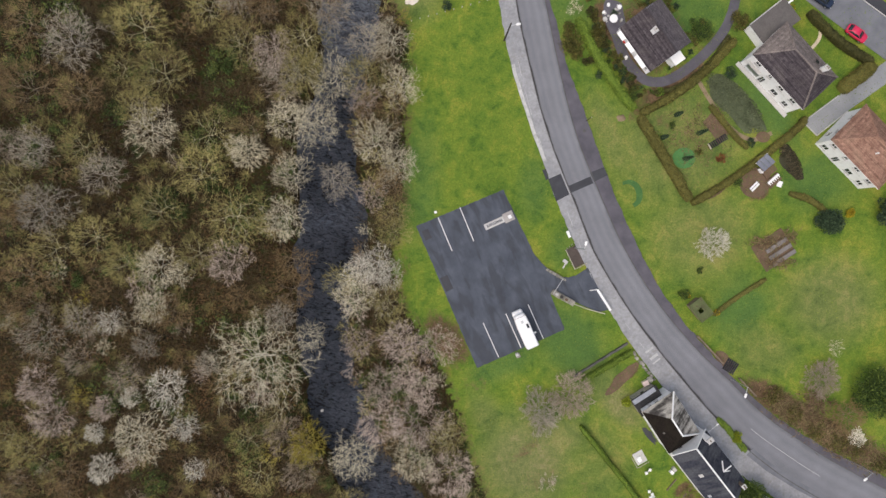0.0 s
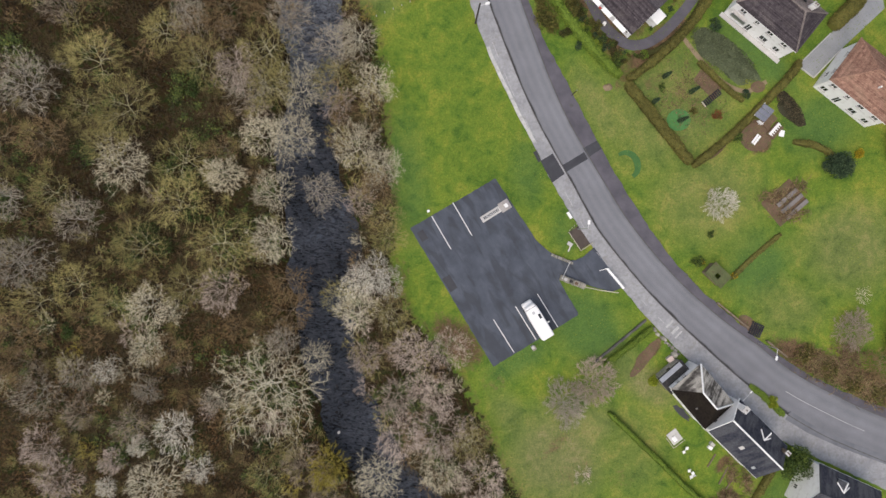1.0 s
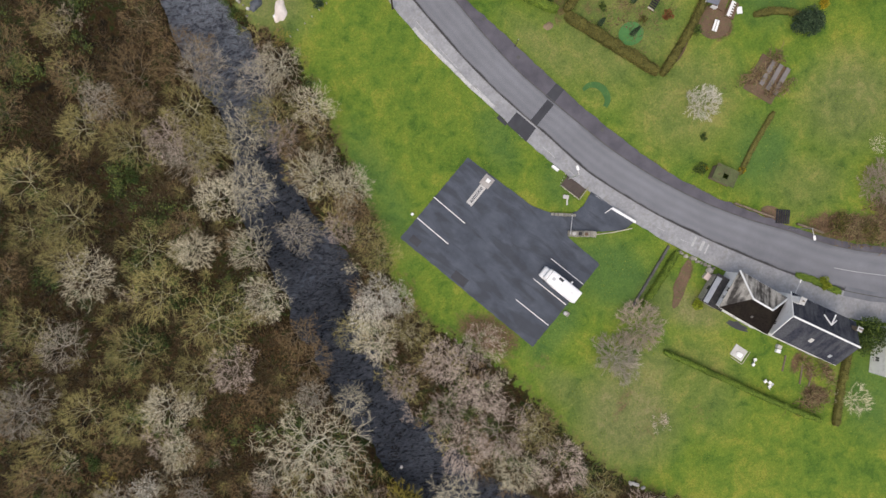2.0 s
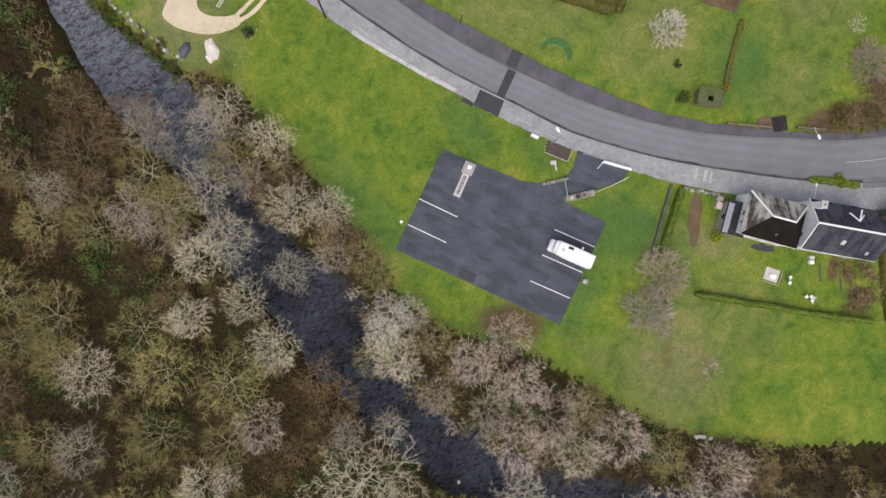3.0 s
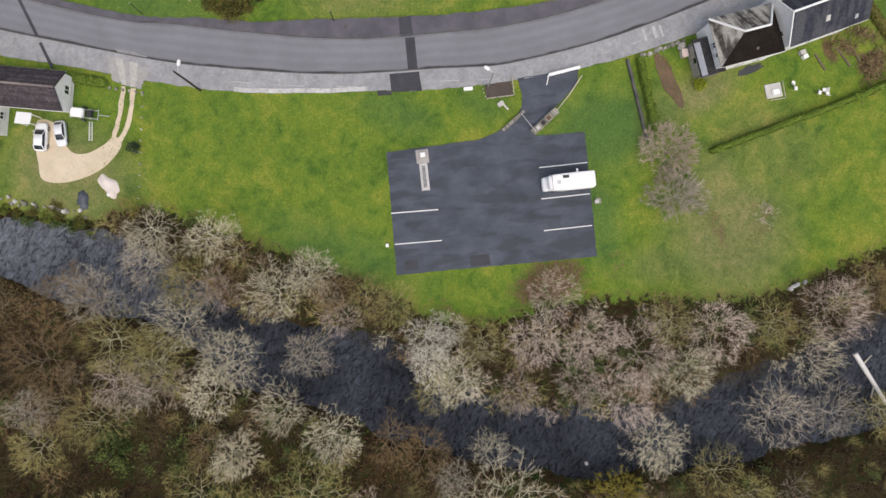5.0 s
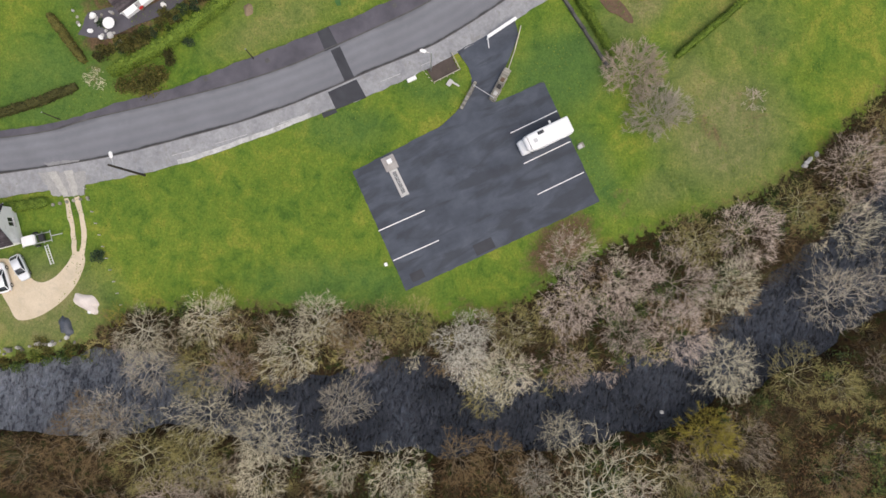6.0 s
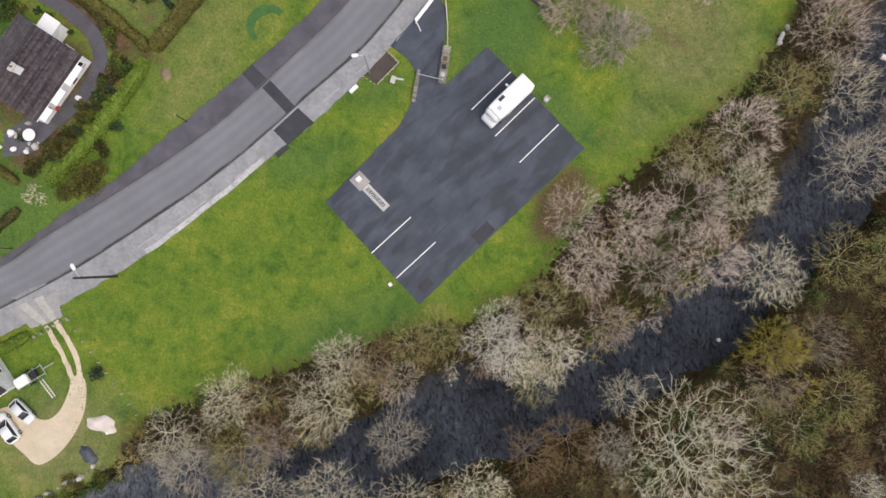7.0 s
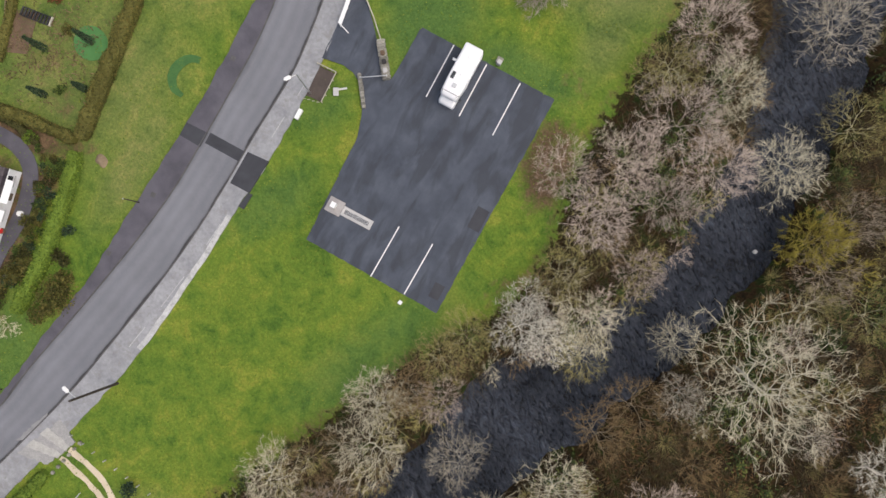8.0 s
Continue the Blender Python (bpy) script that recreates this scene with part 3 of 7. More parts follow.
# ---- road, footways, kerbs ----
road_mesh = strip("road", KERB_EAST, KERB_WEST, -0.3, 0.03, ROAD, 12)
lane = np.r_[np.tile(np.linspace(0, 1, 13), len(KERB_EAST)), np.tile([0.0, 1.0], len(KERB_EAST))]
road_mesh.attributes.new("lane", "FLOAT", "POINT").data.foreach_set("value", lane.astype(np.float32))
setting("road", road_mesh, "grey worn asphalt road curving past the field", "road")
kw_in, ke_in = offset(KERB_WEST, -0.14), offset(KERB_EAST, 0.14)
setting("kerb_west", strip("kerb_west", KERB_WEST, kw_in, -0.3, 0.14, KERB), "dark weathered kerb along the concrete footway", "kerb")
setting("kerb_east", strip("kerb_east", KERB_EAST, ke_in, -0.3, 0.13, KERB), "dark weathered kerb along the asphalt footway", "kerb")
setting("pavement_east", strip("pavement_east", curve(ke_in[::3], 420), PATH_EAST, -0.3, 0.12, FOOTPATH, 2), "dark patched asphalt footway beside the road", "footway")
setting("pavement_west", strip("pavement_west", curve(kw_in[::3], 420), PATH_WEST, -0.3, 0.125, CONCRETE, 2), "pale worn concrete footway beside the road", "footway")

# ---- car park and its drive ----
U, V = Vector((0.4534, -0.8913)), Vector((-0.8913, -0.4534))
PARK_TURN = -63.04


def lay(outline, name, material, label, category, z1, z0=-0.25, raise_near=None):
    """A thin laid surface over an outline."""
    bm = slab(outline, z0, z1)
    if raise_near is not None:
        for v in bm.verts:
            if v.co.z > z0 + 0.01 and distance(np.array([v.co.x]), np.array([v.co.y]), raise_near)[0] < 1.0:
                v.co.z = 0.13
    bmesh.ops.triangulate(bm, faces=[f for f in bm.faces if len(f.verts) > 4])
    ob = part(name, bm, material)
    return tagged(ob, label, category, "", "structure")


def worn_edge(points, step, jitter, seed):
    """The outline with extra points along it, a little uneven."""
    r, out = random.Random(seed), []
    for (x0, y0), (x1, y1) in zip(points, points[1:] + points[:1]):
        n = max(1, int(math.hypot(x1 - x0, y1 - y0) / step))
        for k in range(n):
            j = jitter if k else 0.0
            out.append((x0 + (x1 - x0) * k / n + r.uniform(-j, j), y0 + (y1 - y0) * k / n + r.uniform(-j, j)))
    return out


PARK = [(10.33, 11.16), (13.7, 5.0)] + [tuple(p) for p in curve([(16.6, -0.2), (19.6, -3.1), (22.2, -4.1), (24.3, -3.7), (25.6, -2.7), (26.4, -2.1)], 10)]
PARK += [(30.9, -9.55), (28.9, -10.1), (26.6, -9.3), (23.6, -8.1), (19.9, -7.25), (20.9, -9.5), (22.89, -13.53), (7.28, -21.3), (-5.0, 3.85)]
lay(worn_edge(PARK, 0.6, 0.05, 3), "pavement_car_park", CAR_PARK, "new dark asphalt car park with damp patches and a drive to the road", "car park", 0.05, -0.25, PATH_WEST)
for (x, y), (w, h), turn, z in (((1.0, -6.2), (2.7, 1.5), 28, 0.054), ((-3.0, 2.4), (1.8, 1.2), 28, 0.054)):
    bm = box(w, h, 0.02, (x, y, z - 0.02), PARK_TURN + turn - 28)
    tagged(part("pavement_patch", bm, DARK_PATCH), "darker rectangular repair in the asphalt", "asphalt patch", "", "structure")


def stripe(a, b, w, z, material, label):
    a, b = Vector(a), Vector(b)
    d = b - a
    bm = box(d.length, w, 0.012, ((a.x + b.x) / 2, (a.y + b.y) / 2, z), math.degrees(math.atan2(d.y, d.x)))
    return tagged(part("road_marking", bm, material), label, "road marking", "bay lines" if "bay" in label else "", "structure")


for a in ((2.68, 7.58), (-1.14, 5.59)):
    stripe(a, (a[0] + 2.81 * 1.0, a[1] - 5.9), 0.13, 0.046, LINE, "white painted parking bay line on asphalt")
for a in ((15.94, -9.34), (11.97, -11.18), (7.97, -13.07)):
    stripe(a, (a[0] + 3.1, a[1] - 6.06), 0.13, 0.046, LINE, "white painted parking bay line on asphalt")

# ---- the road's patches and markings ----
def across(line, y):
    i = int(np.argmin(abs(line[:, 1] - y)))
    return tuple(line[i])


lay([(29.1, 14.75), (28.35, 16.2), (25.9, 15.1), (26.75, 13.45)], "pavement_trench", DARK_PATCH, "dark asphalt trench repair across the footway", "asphalt patch", 0.128)
lay([(26.6, 13.2), (26.0, 14.4), (21.75, 12.3), (22.35, 11.1)], "road_trench", DARK_PATCH, "dark asphalt trench repair across the road", "asphalt patch", 0.036)
lay([(20.55, 14.6), (18.35, 13.5), (20.05, 9.6), (22.35, 10.95)], "pavement_repair", DARK_PATCH, "large dark asphalt repair in the concrete footway", "asphalt patch", 0.131)
lay([(18.42, 13.55), (17.8, 15.35), (17.2, 15.05), (18.0, 13.3)], "pavement_repair_strip", DARK_PATCH, "narrow dark asphalt repair at the footway's edge", "asphalt patch", 0.139)
lay([tuple(p) for p in cut(PATH_WEST, 16.2, 34, 16)] + [tuple(p) for p in offset(cut(PATH_WEST, 16.2, 34, 16), 0.6)[::-1]], "pavement_edging", EDGING,
    "pale new concrete edging of the footway", "edging", 0.135)
lay([(29.4, -2.6), (32.9, -7.4), (31.4, -10.1), (26.8, -2.6)], "pavement_crossover", CONCRETE, "smooth concrete vehicle crossover at the car park", "crossover", 0.133)
edge = offset(KERB_WEST, -1.9)
for lo, hi in ((-17, -14.2), (-13.2, -10.8), (0.5, 3.2), (4.5, 8.6), (18, 22), (24, 29), (31, 35)):
    p = cut(edge, lo, hi, 2)
    stripe(p[0], p[1], 0.09, 0.127, WORN_LINE, "worn pale joint line in the footway")
for x, y, w in ((38.6, -16.6, 0.5), (39.5, -17.8, 0.7), (40.0, -18.6, 0.35)):
    tagged(part("road_marking", box(w * 0.7, 1.7, 0.012, (x, y, 0.122), -50), WORN_LINE), "worn white painted stripes on the footway", "road marking", "", "structure")
line = cut(offset(KERB_EAST, -3.55), -39, -29.6, 30)
setting("road_edge_line", strip("road_edge_line", line, offset(line, 0.1), 0.0, 0.036, WORN_LINE), "thin worn white edge line on the road", "road marking")
lay([(57.8, -35.2), (58.9, -33.9), (62.5, -36.6), (68, -39.9), (79, -45.2), (78.4, -46.4), (67.6, -41.3), (61.8, -38.1)], "pavement_layby", ESTATE, "worn asphalt lay-by beside the road", "lay-by", 0.132)
for y in (-8, 6, 31, 22):
    p = Vector(across(offset(KERB_EAST, 1.6), y))
    tagged(part("manhole_cover", box(0.55, 0.55, 0.012, (p.x, p.y, 0.115), 33, 0.004), KERB), "small square dark manhole cover in the footway", "manhole cover", "covers", "structure")

# ---- motorhome service point ----
point = thing("service_point", "concrete plinth with white drain channel for motorhomes", "service point", pose(11.55, 6.35, 0.05, 0, 0, PARK_TURN))
part("plinth", box(1.75, 1.9, 0.14, (0, 0, 0), 0, 0.03), surface("plinth_concrete", (0.28, 0.26, 0.25), (0.42, 0.4, 0.38), 0.8, 9.0, 0.9), point, "grey concrete plinth")
col = part("pedestal", box(0.62, 0.5, 0.95, (0.05, 0.1, 0.14), 0, 0.05), WHITE, point, "white service pedestal")
part("lid", box(0.66, 0.54, 0.05, (0.05, 0.1, 1.09), 0, 0.02), WHITE, col)
part("tap", rod((0.05, -0.17, 0.7), (0.05, -0.32, 0.66), 0.025), STEEL, col)
for sx in (-0.4, 0.4):
    part("channel_edge", box(0.32, 3.75, 0.1, (sx, -2.85, 0), 0, 0.02), PALE_CONCRETE, point, "white painted channel edge")
for y in (-1.12, -4.5):
    part("channel_end", box(0.48, 0.42 if y < -2 else 0.3, 0.1, (0, y, 0.002), 0, 0.02), PALE_CONCRETE, point, "white painted channel end")
grate = part("grate", box(0.47, 2.95, 0.03, (0, -2.78, 0)), BLACK, point, "dark steel drain grate")
for k in range(24):
    part("slat", box(0.46, 0.045, 0.03, (0, -4.2 + k * 0.122, 0.03)), STEEL, grate)


# ---- entrance: stone walls, swing barriers, brown pad with rail ----
def stone_wall(a, b, width, high, label, seed):
    a, b = Vector(a), Vector(b)
    d = b - a
    ob = thing("stone_wall", label, "wall", pose(a.x, a.y, 0, 0, 0, math.degrees(math.atan2(d.y, d.x))), "entrance walls")
    part("core", box(d.length, width * 0.8, high * 0.9, (d.length / 2, 0, -0.05)), STONE, ob)
    r = random.Random(seed)
    shapes = []
    for _ in range(4):
        bm = box(1, 1, 1, (0, 0, 0), 0, 0.14)
        for v in bm.verts:
            v.co += Vector((r.uniform(-0.06, 0.06), r.uniform(-0.06, 0.06), r.uniform(-0.05, 0.05)))
        me = bpy.data.meshes.new("stone")
        bm.to_mesh(me)
        bm.free()
        me.materials.append(STONE)
        shapes.append(me)
    z = 0.0
    while z < high - 0.05:
        h = r.uniform(0.16, 0.26)
        x = 0.0
        while x < d.length - 0.1:
            w = r.uniform(0.28, 0.6)
            s = new("stone", r.choice(shapes))
            s.parent = ob
            s.matrix_basis = pose(x + w / 2, r.uniform(-0.03, 0.03), z, 0, 0, r.uniform(-4, 4)) @ Matrix.Diagonal((w, width * r.uniform(0.9, 1.08), min(h, high - z + 0.05), 1))
            x += w
        z += h
    return ob


stone_wall((18.9, -2.75), (22.3, -4.5), 0.45, 0.55, "low pale stone wall curving by the car park entrance", 31)
stone_wall((20.1, -6.75), (23.9, -8.6), 0.95, 0.7, "low rough stone wall with planting by the entrance", 32)
for k, (x, y) in enumerate(((20.9, -7.15), (21.8, -7.6), (22.7, -8.05))):
    tagged(part("planter", box(0.55, 0.5, 0.28, (x, y, 0.7), -26, 0.06), (PALE_CONCRETE, DARK_FELT, EARTH)[k]), ("pale", "dark", "earth-filled")[k] + " planter on the stone wall by the entrance", "planter", "wall planters")
rail = thing("timber_rail", "long low pale timber rail beside the entrance drive", "rail", Matrix(), "entrance rails")
for a, b in (((24.0, -8.75), (26.6, -9.55)), ((26.7, -9.6), (30.0, -10.35))):
    part("rail", rod((*a, 0.4), (*b, 0.42), 0.07), PALE_TIMBER, rail)
for x, y in ((24.1, -8.8), (26.6, -9.57), (29.9, -10.33)):
    part("post", box(0.12, 0.12, 0.5, (x, y, -0.05)), PALE_TIMBER, rail)
bar = thing("barrier", "closed slim steel barrier bar across the drive", "barrier", Matrix())
part("bar", rod((21.75, -4.45, 0.95), (20.35, -6.85, 0.95), 0.06), STEEL, bar)
for x, y in ((21.8, -4.36), (20.3, -6.94)):
    part("post", rod((x, y, 0), (x, y, 1.05), 0.08), STEEL, bar)
gate = thing("swing_gate", "open white-painted swing gate beside the footway", "gate", Matrix())
g0, g1 = Vector((28.15, -5.95)), Vector((30.75, -9.6))
for z in (0.35, 0.65, 0.95):
    part("gate_rail", rod((*g0, z), (*g1, z), 0.05), WHITE, gate)
part("top_board", box((g1 - g0).length, 0.42, 0.06, (*((g0 + g1) / 2), 1.05), math.degrees(math.atan2(g1.y - g0.y, g1.x - g0.x)), 0.02), WHITE, gate, "broad white top board")
for p in (g0, (g0 + g1) / 2, g1):
    part("gate_post", rod((*p, 0), (*p, 1.06), 0.07), WHITE, gate)
part("brace", rod((*g0, 1.0), (27.05, -6.25, 0.1), 0.06), WHITE, gate)

lay([(24.25, 2.0), (22.3, 0.85), (24.0, -2.35), (25.95, -1.3)], "pavement_pad", BROWN_FELT, "brown surfaced waiting pad beside the footway", "waiting pad", 0.1)
fence = thing("low_fence", "low cream timber rail around the brown pad", "fence", Matrix())
for a, b in (((22.2, 0.8), (24.0, -2.5)), ((24.0, -2.5), (26.1, -1.35))):
    a, b = Vector(a), Vector(b)
    n = 5
    part("rail", rod((*a, 0.55), (*b, 0.55), 0.06), PALE_TIMBER, fence)
    for k in range(n):
        p = a.lerp(b, k / (n - 1))
        part("post", box(0.11, 0.11, 0.62, (p.x, p.y, -0.05)), PALE_TIMBER, fence)
for k in range(4):
    part("stake", rod((23.7 - k * 0.42, 2.1 - k * 0.35, 0), (23.6 - k * 0.42, 2.3 - k * 0.35, 0.7 + 0.1 * (k % 2)), 0.05), PALE_TIMBER, fence, "leaning cream stake")
bench = thing("stone_bench", "pale stone slab bench standing on the grass", "bench", pose(22.2, -1.2, 0, 0, 0, -35) @ Matrix.Diagonal((0.72, 0.72, 0.9, 1)))
part("seat", box(1.3, 0.85, 0.12, (0, 0, 0.42), 0, 0.03), PALE_CONCRETE, bench)
for x in (-0.4, 0.4):
    part("leg", box(0.22, 0.7, 0.44, (x, 0, -0.02), 0, 0.02), PALE_CONCRETE, bench)
part("rest", box(0.3, 1.5, 0.1, (0.5, -1.0, 0.3), 8, 0.02), PALE_CONCRETE, bench, "long narrow stone rest")
tagged(part("cable_cabinet", box(1.25, 0.45, 0.5, (22.55, 3.75, -0.02), -63, 0.03), WHITE), "low white utility cabinet on the grass verge", "cabinet", "utility boxes")
tagged(part("marker_box", box(0.45, 0.4, 0.6, (-1.65, 6.5, -0.03), 20, 0.03), WHITE), "small white box at the edge of the car park", "box", "utility boxes")
sign = thing("information_post", "pale stone block and post on the grass", "post", pose(14.35, -18.45, 0, 0, 0, PARK_TURN))
part("block", box(0.55, 0.5, 0.7, (0, 0, -0.03), 0, 0.04), PALE_CONCRETE, sign)
part("foot", box(0.8, 0.75, 0.1, (0.35, 0.1, -0.04), 0, 0.03), STONE, sign)


# ---- lamps and poles ----
def street_lamp(x, y, high, reach, toward, wooden=False, label="slim grey steel street lamp beside the footway"):
    ob = thing("street_lamp", label, "street lamp", pose(x, y, 0, 0, 0, toward), "street lamps")
    if wooden:
        part("pole", rod((0, 0, -0.3), (0, 0, 9.0), 0.16, 0.12, 12), POLE_WOOD, ob, "dark creosoted wooden pole")
        for k in range(3):
            part("step_iron", rod((-0.2, 0, 5.5 + k * 0.5), (0.2, 0, 5.5 + k * 0.5), 0.02, None, 6), STEEL, ob)
    else:
        part("base", rod((0, 0, -0.1), (0, 0, 1.2), 0.1, 0.095), STEEL, ob)
        part("pole", rod((0, 0, 1.2), (0, 0, high), 0.065, 0.05), STEEL, ob)
    z = high - 0.2
    part("arm", rod((0, 0, z), (reach, 0, z + 0.15), 0.05), STEEL, ob)
    head = part("head", box(0.8, 0.42, 0.22, (reach + 0.15, 0, z + 0.1), 0, 0.1), WHITE, ob, "white lamp head")
    part("lens", box(0.55, 0.3, 0.08, (reach + 0.15, 0, z + 0.03), 0, 0.03), GLASS, head)
    return ob


street_lamp(23.85, 1.3, 7.0, 0.85, 80)
street_lamp(54.0, -21.3, 6.2, 1.35, 255)
street_lamp(76.6, -35.2, 7.0, 1.6, 220)
street_lamp(9.1, 37.8, 8.0, 1.2, 12, True, "wooden utility pole with a white street lamp on an arm")

for x, y in ((16.0, 48.8), (24.6, 24.3)):
    ob = thing("marker_post", "thin dark timber post on the road verge", "post", pose(x, y, -0.05), "verge posts")
    part("post", rod((0, 0, -0.2), (0.05, 0, 3.7), 0.07, 0.05, 8), POLE_WOOD, ob)
    part("cap", rod((0.05, 0, 3.7), (0.05, 0, 3.76), 0.08, 0.03, 8), STEEL, ob)

# ---- houses ----
def hash_of(text):
    return sum((i + 1) * ord(c) for i, c in enumerate(text)) % 997


def wall_panel(length, high, thick, openings):
    """A wall along x from its middle, its outer face at y = 0, with openings (x, z, w, h) right through it."""
    bm = bmesh.new()
    zs = sorted({0.0, high, *[o[1] for o in openings], *[o[1] + o[3] for o in openings]})
    xs = sorted({-length / 2, length / 2, *[o[0] - o[2] / 2 for o in openings], *[o[0] + o[2] / 2 for o in openings]})
    for x0, x1 in zip(xs[:-1], xs[1:]):
        for z0, z1 in zip(zs[:-1], zs[1:]):
            mx, mz = (x0 + x1) / 2, (z0 + z1) / 2
            if not any(abs(o[0] - mx) < o[2] / 2 and o[1] < mz < o[1] + o[3] for o in openings):
                box(x1 - x0, thick, z1 - z0, (mx, thick / 2, z0), 0, 0, bm)
    bmesh.ops.remove_doubles(bm, verts=bm.verts, dist=0.001)
    bm.verts.index_update()
    seen = {}
    for face in bm.faces:
        seen.setdefault(frozenset(v.index for v in face.verts), []).append(face)
    bmesh.ops.delete(bm, geom=[face for same in seen.values() if len(same) > 1 for face in same], context="FACES_ONLY")
    return bm


def window(parent, m, w, h, door=False):
    ob = part("door" if door else "window", box(w, 0.05, h, (0, 0.1, 0)), GLASS if not door else TIMBER, parent)
    ob.matrix_basis = m
    f = bmesh.new()
    for x in (-w / 2 + 0.04, w / 2 - 0.04) + (() if door else (0.0,)):
        box(0.07, 0.09, h, (x, 0.08, 0), 0, 0, f)
    for z in (0, h - 0.07):
        box(w, 0.09, 0.07, (0, 0.08, z), 0, 0, f)
    part("frame", f, WHITE, ob)
    if not door:
        part("sill", box(w + 0.16, 0.2, 0.06, (0, -0.05, -0.06)), PALE_CONCRETE, ob)


def tiles(corners, step, run, lift, seed, rib=0.0):
    """Courses of tiles over a slope given by its eaves (a, b) and its top (c above b, d above a; may meet)."""
    a, b, c, d = (Vector(p) for p in corners)
    r = random.Random(seed)
    normal = (b - a).cross((d + c) / 2 - (a + b) / 2).normalized()
    n_rows = max(2, int(((c + d) / 2 - (a + b) / 2).length / step))
    verts, faces = [], []
    for i in range(n_rows):
        v0, v1 = i / n_rows, (i + 1.25) / n_rows
        l0, r0 = a.lerp(d, v0), b.lerp(c, v0)
        l1, r1 = a.lerp(d, min(v1, 1)), b.lerp(c, min(v1, 1))
        length = (r0 - l0).length
        n = max(1, int(length / run))
        along = (b - a).normalized()
        for k in range(n):
            shift = 0.0 if rib else 0.5 * (i % 2)
            s0, s1 = (k + shift) * run, (k + 1 + shift) * run
            s1 = min(s1, length)
            if s1 - s0 < 0.05:
                continue
            lo, hi = (l1 - l0).dot(along), length - (r0 - r1).dot(along)
            t0, t1 = min(max(s0, lo), hi), min(max(s1, lo), hi)
            up0, up1 = l1 + along * (t0 - lo), l1 + along * (t1 - lo)
            e = normal * (lift + r.uniform(-0.006, 0.006))
            g = (s1 - s0) * 0.03
            p = [l0 + along * (s0 + g) + e, l0 + along * (s1 - g) + e + normal * rib, up1 + normal * (0.004 + rib), up0 + normal * 0.004]
            q = [l0 + along * (s0 + g), l0 + along * (s1 - g)]
            z = len(verts)
            verts += [tuple(x) for x in p + q]
            faces += [(z, z + 1, z + 2, z + 3), (z + 4, z + 5, z + 1, z)]
    return verts, faces


